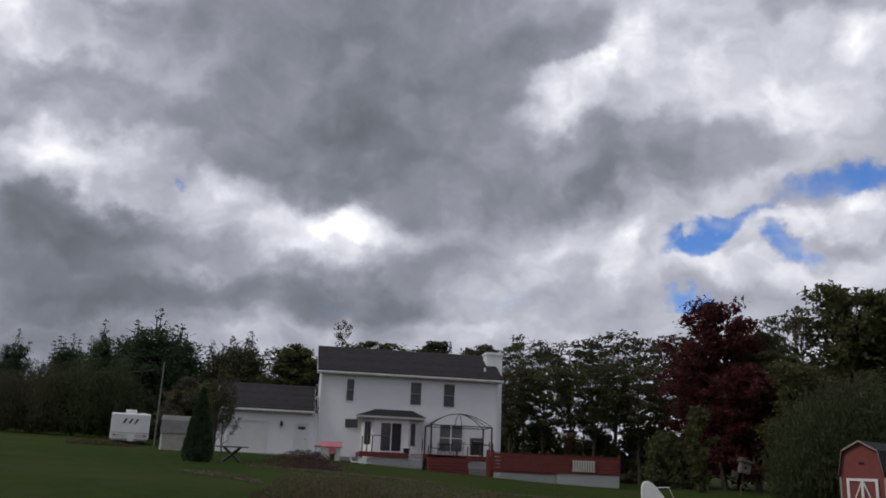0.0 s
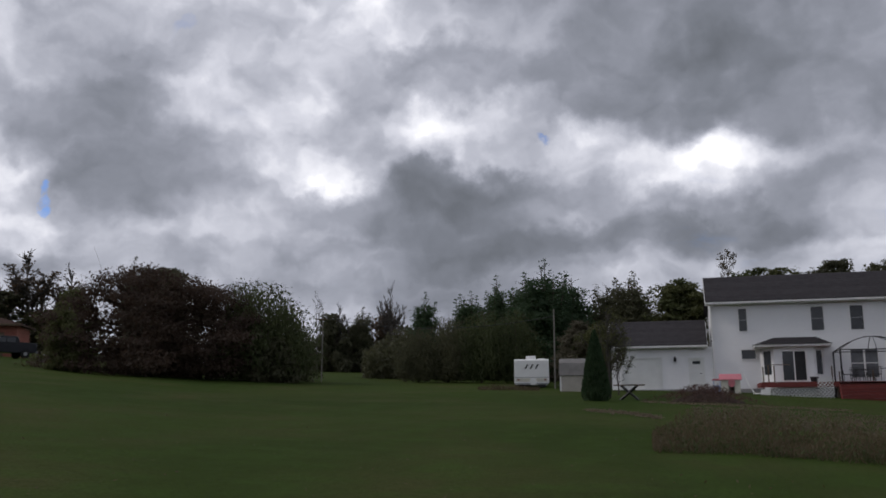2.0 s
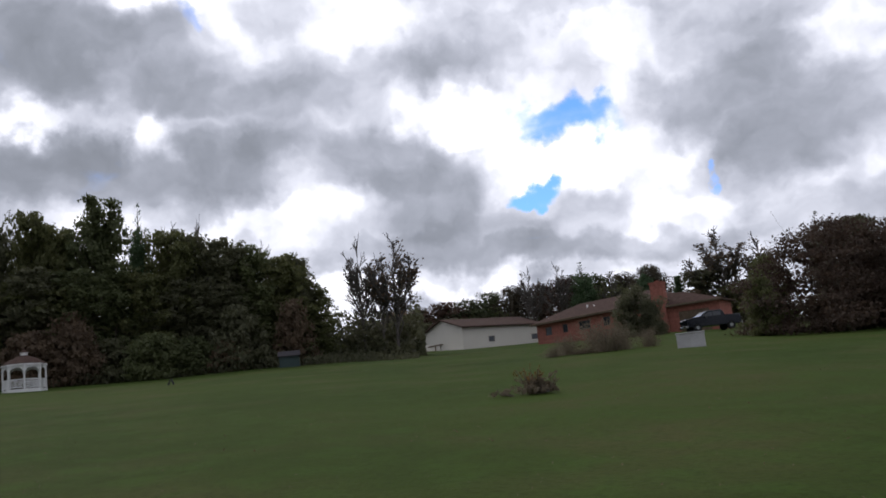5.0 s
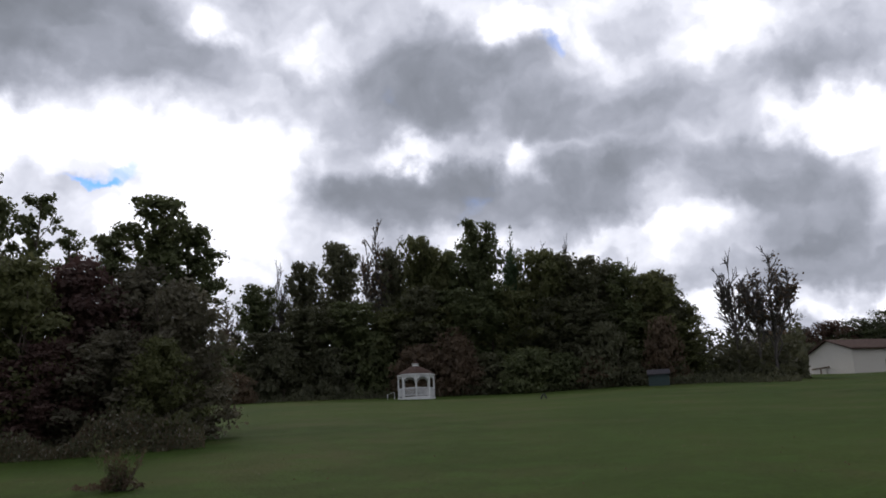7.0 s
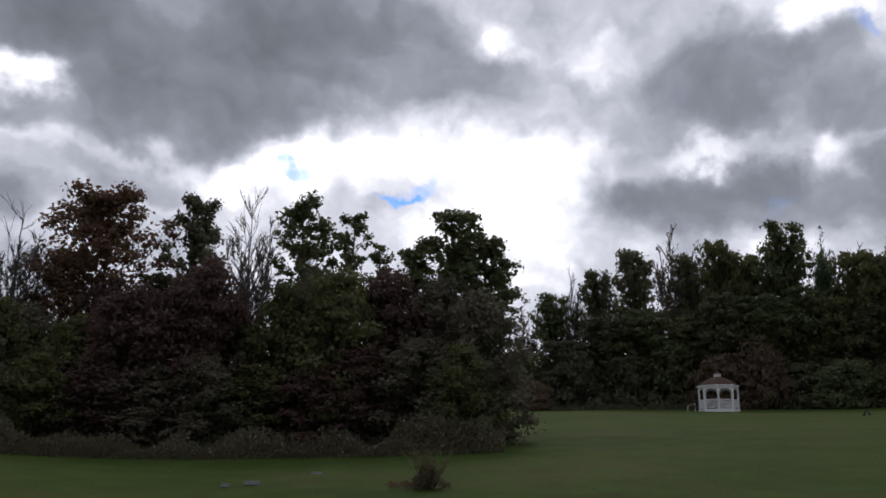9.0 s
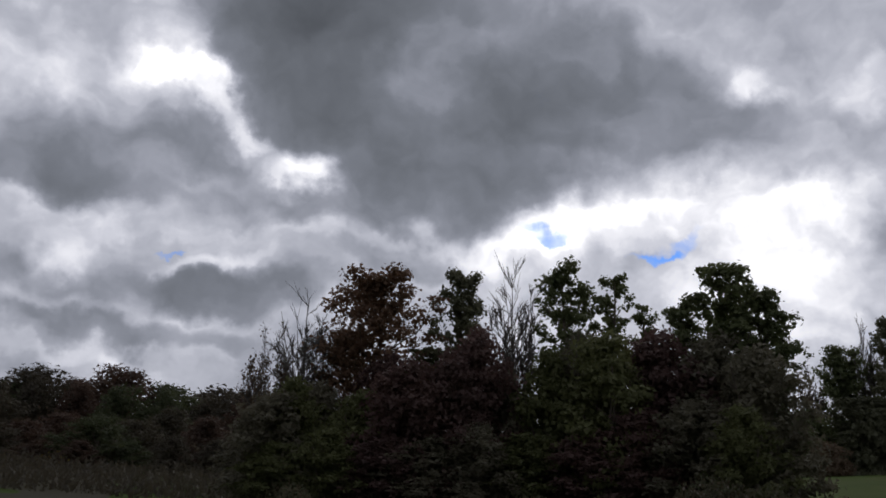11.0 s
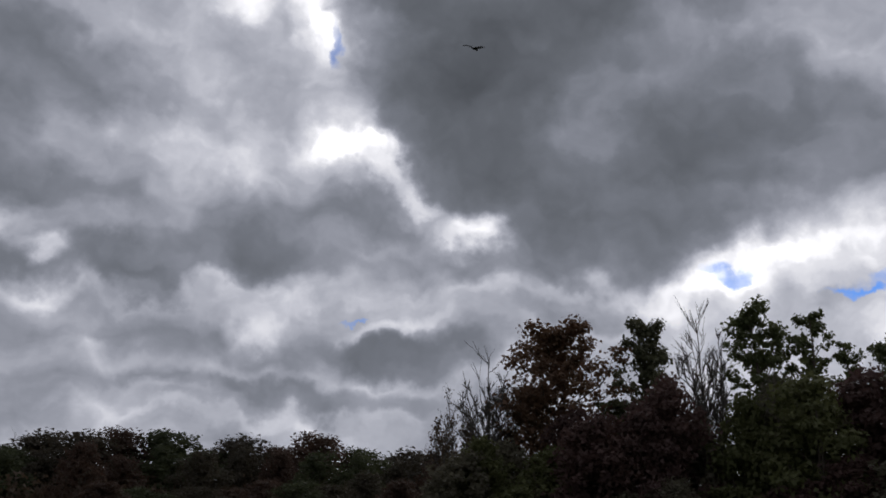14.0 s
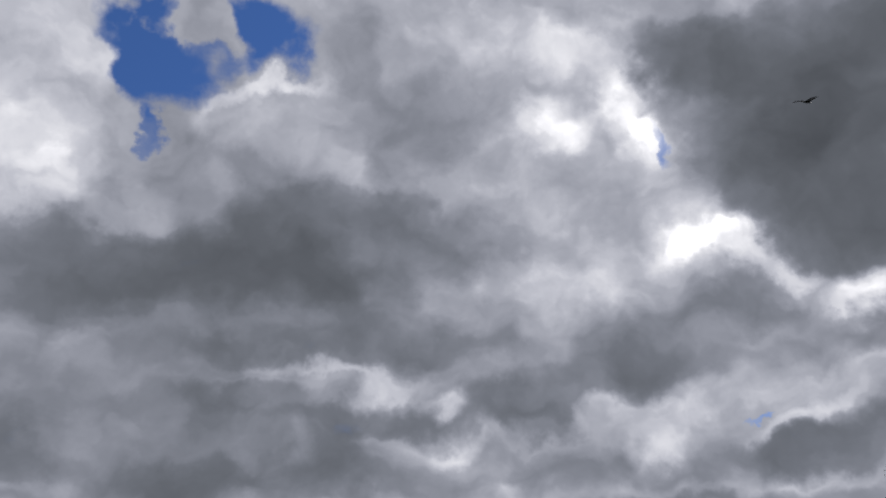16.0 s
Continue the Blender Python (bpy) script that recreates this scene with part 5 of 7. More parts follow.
for x0, x1 in ((0, 0.2), (11.94, 12.14)):
    part("wall", extruded([(0.22, 0), (7.8, 0), (7.8, 5.45), (4.0, 7.55), (0.22, 5.45)], x0, x1), CLAPBOARD, house)
part("foundation", boxes((-0.04, 12.18, -0.04, 8.04, -1.6, 0)), CONCRETE, house, "grey concrete foundation")
for x0 in (-0.03, 12.05):
    part("corner_board", boxes((x0, x0 + 0.12, -0.03, 0.0, 0, 5.4)), WHITE, house)


def gable_roof(parent, x0, x1, y_front, z_eave, y_ridge, z_ridge, y_back, mat, thick=0.16):
    rise = (z_ridge - z_eave) / (y_ridge - y_front)
    back = z_ridge - rise * (y_back - y_ridge)
    r = part("roof", solid(([(x0, y_front, z_eave), (x1, y_front, z_eave), (x1, y_ridge, z_ridge), (x0, y_ridge, z_ridge)],
                            [(x0, y_front, z_eave + thick), (x1, y_front, z_eave + thick), (x1, y_ridge, z_ridge + thick), (x0, y_ridge, z_ridge + thick)]),
                           ([(x0, y_ridge, z_ridge), (x1, y_ridge, z_ridge), (x1, y_back, back), (x0, y_back, back)],
                            [(x0, y_ridge, z_ridge + thick), (x1, y_ridge, z_ridge + thick), (x1, y_back, back + thick), (x0, y_back, back + thick)])), mat, parent, "dark shingle roof")
    n = max(4, int((y_ridge - y_front) / 0.28))
    for i in range(n):
        ya, yb = y_front + (y_ridge - y_front) * i / n, y_front + (y_ridge - y_front) * (i + 1) / n
        za, zb = z_eave + rise * (ya - y_front) + thick, z_eave + rise * (yb - y_front) + thick
        part("shingle_course", solid(([(x0, ya, za), (x1, ya, za), (x1, yb, zb), (x0, yb, zb)], [(x0, ya, za + 0.016), (x1, ya, za + 0.016), (x1, yb, zb + 0.006), (x0, yb, zb + 0.006)])), mat, r)
    part("gutter", boxes((x0, x1, y_front - 0.11, y_front - 0.005, z_eave + 0.0, z_eave + 0.10)), WHITE, parent, "white gutter along the eave")
    part("soffit", boxes((x0 + 0.02, x1 - 0.02, y_front, 0.0, z_eave - 0.06, z_eave - 0.01)), WHITE, parent)
    for xa, xb in ((x0 - 0.03, x0 + 0.03), (x1 - 0.03, x1 + 0.03)):
        part("rake_board", solid(([(xa, y_front, z_eave - 0.1), (xb, y_front, z_eave - 0.1), (xb, y_ridge, z_ridge - 0.1), (xa, y_ridge, z_ridge - 0.1)],
                                  [(xa, y_front, z_eave + 0.1), (xb, y_front, z_eave + 0.1), (xb, y_ridge, z_ridge + 0.1), (xa, y_ridge, z_ridge + 0.1)])), WHITE, parent)


gable_roof(house, -0.3, 12.44, -0.38, 5.45, 4.0, 7.62, 8.38, SHINGLE)
window(house, 1.73, 2.21, 3.67, 5.12)
window(house, 6.08, 6.80, 3.62, 5.12)
window(house, 8.37, 9.11, 3.61, 5.12)
window(house, 1.77, 2.62, 1.89, 2.46, split="")
window(house, 8.2, 9.74, 0.65, 2.39, split="mullion")
# black sheet behind the windows, put in for the shade of the rooms
part("dark_room_sheet", boxes((0.3, 11.8, 0.6, 0.62, 0.1, 5.4)), BLACK, house, "black sheet in place of the dark rooms behind the windows")

# bay with the sliding door
plan = [(2.9, 0.0), (3.62, -0.95), (5.95, -0.95), (6.68, 0.0)]
bay = part("bay", solid(([(2.9, 0, 0), (3.62, -0.95, 0), (5.95, -0.95, 0), (6.68, 0, 0)], [(2.9, 0, 0.42), (3.62, -0.95, 0.42), (5.95, -0.95, 0.42), (6.68, 0, 0.42)])), CLAPBOARD, house, "white bay with sliding glass door")
part("bay_header", solid(([(2.9, 0, 2.34), (3.62, -0.95, 2.34), (5.95, -0.95, 2.34), (6.68, 0, 2.34)], [(2.9, 0, 2.58), (3.62, -0.95, 2.58), (5.95, -0.95, 2.58), (6.68, 0, 2.58)])), CLAPBOARD, bay)
for x0, x1 in ((3.62, 4.06), (5.52, 5.95)):
    part("bay_post", boxes((x0, x1, -0.95, -0.85, 0.42, 2.34)), CLAPBOARD, bay)
for (xa, ya), (xb, yb), name in (((2.9, 0.0), (3.62, -0.95), "side_window"), ((5.95, -0.95), (6.68, 0.0), "side_window")):
    dx, dy = xb - xa, yb - ya
    nx, ny = -dy * 0.07, dx * 0.07
    at = lambda q, o: (xa + dx * q + nx * o, ya + dy * q + ny * o)
    frame_pieces = []
    for q0, q1, z0, z1 in ((0, 0.22, 0.42, 2.34), (0.78, 1, 0.42, 2.34), (0.22, 0.78, 0.42, 0.85)):
        lo = [at(q0, 0), at(q1, 0), at(q1, 1), at(q0, 1)]
        frame_pieces.append(([(x, y, z0) for x, y in lo], [(x, y, z1) for x, y in lo]))
    part("bay_side", solid(*frame_pieces), CLAPBOARD, bay)
    lo = [at(0.22, 0.4), at(0.78, 0.4), at(0.78, 0.7), at(0.22, 0.7)]
    part(name, solid(([(x, y, 0.85) for x, y in lo], [(x, y, 2.34) for x, y in lo])), GLASS, bay, "dark narrow window pane")
slider = part("sliding_door", boxes((4.06, 4.12, -0.97, -0.87, 0.42, 2.34), (5.46, 5.52, -0.97, -0.87, 0.42, 2.34), (4.12, 5.46, -0.97, -0.87, 2.27, 2.34), (4.12, 5.46, -0.97, -0.87, 0.42, 0.48), (4.76, 4.83, -0.965, -0.88, 0.48, 2.27)), WHITE, bay, "white sliding door frame")
part("pane", boxes((4.12, 4.76, -0.93, -0.915, 0.48, 2.27)), GLASS, slider)
# the dark doorway is a black sheet, its shade given by the colour
part("pane", boxes((4.83, 5.46, -0.91, -0.895, 0.48, 2.27)), BLACK, slider, "black sheet for the dark open half of the door")
part("bay_roof", solid(([(2.5, -1.3, 2.58), (7.0, -1.3, 2.58), (7.0, -0.01, 2.58), (2.5, -0.01, 2.58)], [(2.5, -1.3, 2.7), (7.0, -1.3, 2.7), (7.0, -0.01, 2.7), (2.5, -0.01, 2.7)])), WHITE, bay, "white fascia of the bay roof")
part("bay_shingles", solid(([(2.46, -1.34, 2.7), (7.04, -1.34, 2.7), (7.04, -0.01, 2.7), (2.46, -0.01, 2.7)], [(3.75, -0.1, 3.2), (6.25, -0.1, 3.2), (6.25, -0.01, 3.2), (3.75, -0.01, 3.2)])), SHINGLE, bay)

chimney = part("chimney", boxes((11.72, 12.88, 2.0, 3.2, -1.5, 7.62), (11.66, 12.94, 1.94, 3.26, 7.62, 7.8)), CLAPBOARD, house, "white boxed chimney at the gable end")
part("flue_cap", boxes((12.05, 12.55, 2.35, 2.85, 7.8, 7.98), (11.97, 12.63, 2.27, 2.93, 8.0, 8.05)), BLACK, chimney)
part("vent_pipe", rods(8, (0.06, (11.4, 1.0, 6.0), (11.4, 1.0, 6.55))), WHITE, house)
part("wall_lamp", boxes((12.2, 12.4, 0.25, 0.5, 2.6, 3.1)), WHITE, house)
part("downspout", rods(6, (0.045, (0.02, -0.07, 0.0), (0.02, -0.07, 5.4))), WHITE, house)

garage = part("garage", pierced(-6.5, -0.005, 0, 2.72, 0.05, 0.25, [(-5.81, -3.31, 0.05, 2.01), (-1.46, -0.65, 0.03, 1.95)]), CLAPBOARD, house, "low attached garage of white clapboard")
part("garage_end_wall", extruded([(0.25, 0), (7.4, 0), (7.4, 2.72), (3.95, 4.62), (0.25, 2.72)], -6.5, -6.3), CLAPBOARD, garage)
part("garage_back_wall", boxes((-6.3, -0.01, 7.2, 7.4, 0, 2.72)), CLAPBOARD, garage)
part("garage_foundation", boxes((-6.53, -0.05, 0.02, 7.45, -1.4, 0)), CONCRETE, garage)
gable_roof(house, -6.85, -0.31, -0.3, 2.72, 3.95, 4.66, 8.2, SHINGLE)
door = part("garage_door", boxes((-5.81, -3.31, 0.13, 0.18, 0.05, 2.01)), WHITE, house, "white sectional garage door")
for i in range(4):
    part("door_panel", boxes((-5.78, -3.34, 0.10, 0.13, 0.07 + 0.485 * i, 0.53 + 0.485 * i)), WHITE, door)
part("door_trim", boxes((-5.9, -5.81, 0.02, 0.05, 0.05, 2.1), (-3.31, -3.22, 0.02, 0.05, 0.05, 2.1), (-5.81, -3.31, 0.02, 0.05, 2.01, 2.1)), WHITE, door)
entry = part("entry_door", boxes((-1.46, -0.65, 0.12, 0.17, 0.03, 1.95)), WHITE, house, "white entry door with small top window")
part("door_window", boxes((-1.3, -0.81, 0.105, 0.12, 1.62, 1.82)), GLASS, entry)
part("door_handle", rods(6, (0.025, (-0.74, 0.12, 1.0), (-0.74, 0.06, 1.0), (-0.84, 0.06, 1.0))), BLACK, entry)
part("door_trim", boxes((-1.55, -1.46, 0.02, 0.05, 0.03, 2.04), (-0.65, -0.56, 0.02, 0.05, 0.03, 2.04), (-1.46, -0.65, 0.02, 0.05, 1.95, 2.04)), WHITE, entry)
part("wall_lantern", boxes((-2.47, -2.31, -0.12, 0.05, 1.8, 2.05), (-2.43, -2.35, -0.08, 0.04, 2.05, 2.12)), BLACK, house, "black carriage lantern")


# ---- deck and what stands on it ----
def lattice(parent, x0, x1, z0, z1, y, step=0.21, w=0.036, name="lattice"):
    """Crossed diagonal laths in a rectangle."""
    bm = bmesh.new()
    for sgn, yy in ((1, y), (-1, y + 0.012)):
        c = x0 - (z1 - z0)
        while c < x1 + (z1 - z0):
            pts = []
            for z in (z0, z1):
                x = c + (z - z0) * sgn + (0 if sgn > 0 else (z1 - z0) * 0.5)
                pts.append((x, z))
            (xa, za), (xb, zb) = pts
            def cut(x, xa=xa, za=za, xb=xb, zb=zb):
                return za + (zb - za) * (x - xa) / (xb - xa)
            if xa > xb:
                xa, za, xb, zb = xb, zb, xa, za
            if xb > x0 and xa < x1:
                if xa < x0:
                    xa, za = x0, cut(x0)
                if xb > x1:
                    xb, zb = x1, cut(x1)
                h = w * 0.7
                lo = [bm.verts.new(p) for p in ((xa, yy, za - h), (xb, yy, zb - h), (xb, yy, zb + h), (xa, yy, za + h))]
                hi = [bm.verts.new((v.co.x, yy + 0.01, v.co.z)) for v in lo]
                bm.faces.new(lo)
                bm.faces.new(hi[::-1])
                for i in range(4):
                    bm.faces.new((lo[i], hi[i], hi[(i + 1) % 4], lo[(i + 1) % 4]))
            c += step
    return part(name, bm, WHITE, parent, "white diagonal lattice")


deck = thing("deck", "red-stained wooden deck with white lattice skirt behind the house", "deck", HOUSE)
for i in range(24):
    y = -3.3 + i * 0.138
    part("deck_board", boxes((2.64, 2.85 if y > -0.95 else 11.2, y, y + 0.13, 0.30, 0.335)) if y <= -0.97 else boxes((6.9, 11.2, y, y + 0.13, 0.30, 0.335)), REDWOOD, deck)
for x0, x1 in ((2.62, 6.9), (9.5, 11.2)):
    part("fascia", boxes((x0, x1, -3.34, -3.3, 0.02, 0.30)), REDWOOD, deck)
part("end_fascia", boxes((2.6, 2.64, -3.3, 0, 0.02, 0.30)), REDWOOD, deck)
lattice(deck, 3.1, 5.7, -0.75, 0.02, -3.3)
lattice(deck, 9.5, 11.0, -0.45, 0.02, -3.3)
part("skirt_panel", solid(([(2.55, -3.32, -0.85), (3.1, -3.32, -0.95), (3.1, -3.28, -0.95), (2.55, -3.28, -0.85)], [(2.55, -3.32, -0.1), (3.1, -3.32, 0.0), (3.1, -3.28, 0.0), (2.55, -3.28, -0.1)])), WHITE, deck)
part("skirt_panel", boxes((9.5, 10.8, -3.33, -3.31, -1.1, -0.45)), CONCRETE, deck, "grey panel below the deck")
lattice(deck, 5.72, 6.62, -0.85, 0.62, -3.4, name="lattice_gate")
part("support_post", boxes((2.7, 2.8, -3.2, -3.1, -1.3, 0.3), (6.8, 6.9, -3.2, -3.1, -1.3, 0.3), (9.55, 9.65, -3.2, -3.1, -1.3, 0.3), (11.0, 11.1, -3.2, -3.1, -1.3, 0.3)), WOOD, deck)
for i in range(5):
    z = 0.14 - 0.2 * i
    part("stair_tread", boxes((6.95, 9.45, -3.47 - 0.13 * i, -3.3 - 0.13 * i, z, z + 0.05)), REDWOOD, deck)
    part("stair_riser", boxes((6.97, 9.43, -3.45 - 0.13 * i, -3.42 - 0.13 * i, z - 0.16, z - 0.01)), REDWOOD, deck)
for x in (6.91, 9.46):
    part("stair_stringer", solid(([(x, -3.3, 0.25), (x, -4.05, -0.75), (x, -4.05, -1.15), (x, -3.3, -0.15)], [(x + 0.04, -3.3, 0.25), (x + 0.04, -4.05, -0.75), (x + 0.04, -4.05, -1.15), (x + 0.04, -3.3, -0.15)])), REDWOOD, deck)
for x, top in ((2.72, 1.25), (3.02, 1.35), (3.35, 1.3), (6.55, 1.25), (6.95, 0.9), (9.5, 0.9), (8.75, 1.0), (10.3, 0.95), (10.9, 1.3), (11.12, 1.2)):
    part("rail_post", boxes((x, x + 0.07, -3.28, -3.21, 0.335, top)), WOOD, deck, "dark wooden rail post")

pool_deck = thing("fenced_deck", "raised red-stained deck with board fence and lattice skirt", "deck", HOUSE)
part("platform", boxes((10.9, 19.2, -4.5, -0.8, -0.62, -0.5)), REDWOOD, pool_deck)
for i in range(5):
    part("fence_board", boxes((10.95, 19.25, -4.56, -4.53, -0.5 + 0.215 * i, -0.31 + 0.215 * i)), REDWOOD, pool_deck)
    part("fence_board", boxes((19.22, 19.25, -4.5, -0.9, -0.5 + 0.215 * i, -0.31 + 0.215 * i)), REDWOOD, pool_deck)
for i in range(8):
    x = 10.9 + i * 1.18
    part("fence_post", boxes((x, x + 0.1, -4.53, -4.43, -0.55, 0.72 + 0.08 * (i % 2))), REDWOOD, pool_deck)
part("top_rail", boxes((10.9, 19.28, -4.58, -4.42, 0.58, 0.63)), REDWOOD, pool_deck)
lattice(pool_deck, 10.95, 15.0, -1.25, -0.52, -4.5)
part("skirt", boxes((15.05, 19.2, -4.5, -4.47, -1.7, -0.52)), SCREEN, pool_deck, "pale fine lattice skirt")
lattice(pool_deck, 15.05, 19.2, -1.6, -0.52, -4.53, 0.19, 0.035)
part("side_skirt", boxes((19.17, 19.2, -4.47, -0.9, -1.7, -0.62)), SCREEN, pool_deck)
part("gate_post", boxes((10.55, 10.75, -4.4, -4.2, -1.6, 0.75), (11.0, 11.2, -3.6, -3.4, -1.4, 0.7)), REDWOOD, pool_deck)

bench = thing("bench", "cream slatted bench back hung on the deck fence", "bench", HOUSE)
for i in range(9):
    part("slat", boxes((16.08 + i * 0.165, 16.19 + i * 0.165, -4.64, -4.61, -0.30, 0.26)), CREAM, bench)
part("rail", boxes((16.04, 17.56, -4.625, -4.585, 0.26, 0.33)), CREAM, bench)
part("rail", boxes((16.04, 17.56, -4.625, -4.585, -0.36, -0.30)), CREAM, bench)

canopy = thing("canopy_frame", "black steel garden canopy frame with domed ribs and no cover", "canopy", HOUSE)
corners = [(7.15, -3.05), (11.12, -3.05), (11.12, -0.35), (7.15, -0.35)]
for x, y in corners:
    part("post", boxes((x - 0.045, x + 0.045, y - 0.045, y + 0.045, 0.335, 2.2)), BLACK, canopy)
ring = corners + corners[:1]
for (xa, ya), (xb, yb) in zip(ring, ring[1:]):
    part("eave_bar", rods(6, (0.035, (xa, ya, 2.2), (xb, yb, 2.2))), BLACK, canopy)
mids = [((xa + xb) / 2, (ya + yb) / 2) for (xa, ya), (xb, yb) in zip(ring, ring[1:])]
for x, y in corners + mids:
    pts = [(x + (9.13 - x) * q, y + (-1.7 - y) * q, 2.2 + 0.85 * math.sin(q * math.pi / 2) ** 0.9) for q in (0, 0.2, 0.4, 0.6, 0.8, 1.0)]
    part("rib", rods(5, (0.022, *pts)), BLACK, canopy)
part("finial", lathe([(0.06, 3.03), (0.09, 3.08), (0.02, 3.2)], 8), BLACK, canopy)

grill = thing("grill", "black gas grill with side shelf on the deck", "grill", HOUSE @ pose(10.3, -2.2, 0.335))
part("cabinet", boxes((-0.38, 0.38, -0.28, 0.28, 0.1, 0.75)), BLACK, grill, bevel=0.02)
part("lid", extruded([(-0.3, 0.77), (0.3, 0.77), (0.3, 1.02), (0.18, 1.18), (-0.12, 1.18), (-0.3, 0.98)], -0.4, 0.4), BLACK, grill, bevel=0.03)
part("side_shelf", boxes((-0.85, -0.41, -0.25, 0.25, 0.74, 0.79)), CHROME, grill)
part("side_shelf", boxes((0.41, 0.8, -0.25, 0.25, 0.74, 0.79)), BLACK, grill)
part("lid_handle", rods(6, (0.02, (-0.25, -0.36, 0.95), (0.25, -0.36, 0.95))), CHROME, grill)
for x in (-0.32, 0.32):
    part("wheel", rods(10, (0.09, (x, -0.2, 0.09), (x + 0.04, -0.2, 0.09))), TYRE, grill)

table = thing("patio_table", "dark metal patio table on the deck", "table", HOUSE @ pose(8.35, -1.9, 0.335))
part("tabletop", lathe([(0.6, 0.69), (0.62, 0.71), (0.6, 0.73)], 20), BLACK, table)
for k in range(4):
    a = math.pi / 4 + k * math.pi / 2
    part("leg", rods(6, (0.02, (0.45 * math.cos(a), 0.45 * math.sin(a), 0), (0.35 * math.cos(a), 0.35 * math.sin(a), 0.69))), BLACK, table)


def patio_chair(m):
    c = thing("patio_chair", "dark metal patio chair with slatted back", "chair", m, group="chairs round the patio table")
    part("seat", boxes((-0.24, 0.24, -0.24, 0.24, 0.40, 0.44)), BLACK, c, bevel=0.01)
    for x in (-0.22, 0.22):
        for y in (-0.22, 0.22):
            part("leg", rods(5, (0.015, (x, y, 0), (x, y, 0.4))), BLACK, c)
    part("back_frame", rods(5, (0.016, (-0.23, 0.23, 0.42), (-0.23, 0.3, 0.88), (0.23, 0.3, 0.88), (0.23, 0.23, 0.42))), BLACK, c)
    for i in range(5):
        part("back_slat", rods(4, (0.009, (-0.15 + i * 0.075, 0.235, 0.44), (-0.15 + i * 0.075, 0.3, 0.87))), BLACK, c)
    return c


chair = patio_chair(HOUSE @ pose(7.55, -2.3, 0.335, 0, 0, 70))
for x, y, a in ((9.1, -2.2, -60), (8.2, -1.0, 0), (8.9, -1.3, -40)):
    copy_thing(chair, HOUSE @ pose(x, y, 0.335, 0, 0, a))
rack = thing("drying_rack", "folding white drying rack beside the sliding door", "rack", HOUSE @ pose(3.7, -1.9, 0.335))
part("cross_legs", rods(5, (0.015, (-0.3, 0, 0), (0.3, 0, 1.05)), (0.015, (0.3, 0, 0), (-0.3, 0, 1.05))), WHITE, rack)
part("top_bar", boxes((-0.45, 0.75, -0.03, 0.03, 1.05, 1.1)), WOOD, rack)
planter = thing("planter", "dark planter box beside the sliding door", "planter", HOUSE @ pose(5.75, -2.0, 0.335))
part("pot", lathe([(0.18, 0), (0.24, 0.3), (0.25, 0.32)], 10), BLACK, planter)


def local_ground(m, x, y):
    p = m @ Vector((x, y, 0))
    return ground_z(p.x, p.y) - m.translation.z


# ---- yard beside the house ----
zz = local_ground(HOUSE, 0.75, -3.2)
play = thing("playhouse", "toy playhouse of cream plastic with pink roof", "playhouse", HOUSE @ pose(0.85, -3.2, zz))
part("body", pierced(-0.55, 0.55, 0, 0.85, -0.45, -0.40, [(-0.12, 0.22, 0.0, 0.7)]), CREAM, play)
part("body_side", boxes((-0.55, -0.5, -0.4, 0.45, 0, 0.85), (0.5, 0.55, -0.4, 0.45, 0, 0.85), (-0.5, 0.5, 0.4, 0.45, 0, 0.85)), CREAM, play)
part("roof", extruded([(-0.55, 0.82), (0.0, 1.18), (0.55, 0.82), (0.5, 0.78), (0, 1.08), (-0.5, 0.78)], -0.65, 0.65), PINK, play, "faded pink plastic roof", bevel=0.02)
part("door_arch", lathe([(0.2, -0.03), (0.2, 0.03)], 16), PINK, play, "round pink door panel").matrix_basis = pose(0.05, -0.48, 0.62, 90, 0, 0) @ Matrix.Diagonal((1, 1.25, 1, 1))
part("annex", boxes((-1.0, -0.57, -0.3, 0.3, 0, 0.5)), BLUE_PLASTIC, play, "pale blue plastic side bin", bevel=0.04)
part("annex_roof", boxes((-1.06, -0.54, -0.36, 0.36, 0.78, 0.88)), PINK, play, bevel=0.02)
part("annex_post", boxes((-1.0, -0.95, -0.3, -0.25, 0.5, 0.78), (-0.63, -0.58, -0.3, -0.25, 0.5, 0.78)), BLUE_PLASTIC, play)
swing = thing("toy_slide", "white tube frame of a fallen toy swing", "toy", HOUSE @ pose(2.0, -3.9, local_ground(HOUSE, 2.0, -3.9)))
part("leg", rods(6, (0.03, (-0.4, 0, 1.25), (-0.15, -0.1, 0.6), (0.15, -0.3, 0.04))), WHITE, swing)
part("base_tube", rods(6, (0.03, (0.15, -0.3, 0.04), (1.0, -0.9, 0.05), (1.2, -0.5, 0.05), (0.1, 0.2, 0.04))), WHITE, swing)


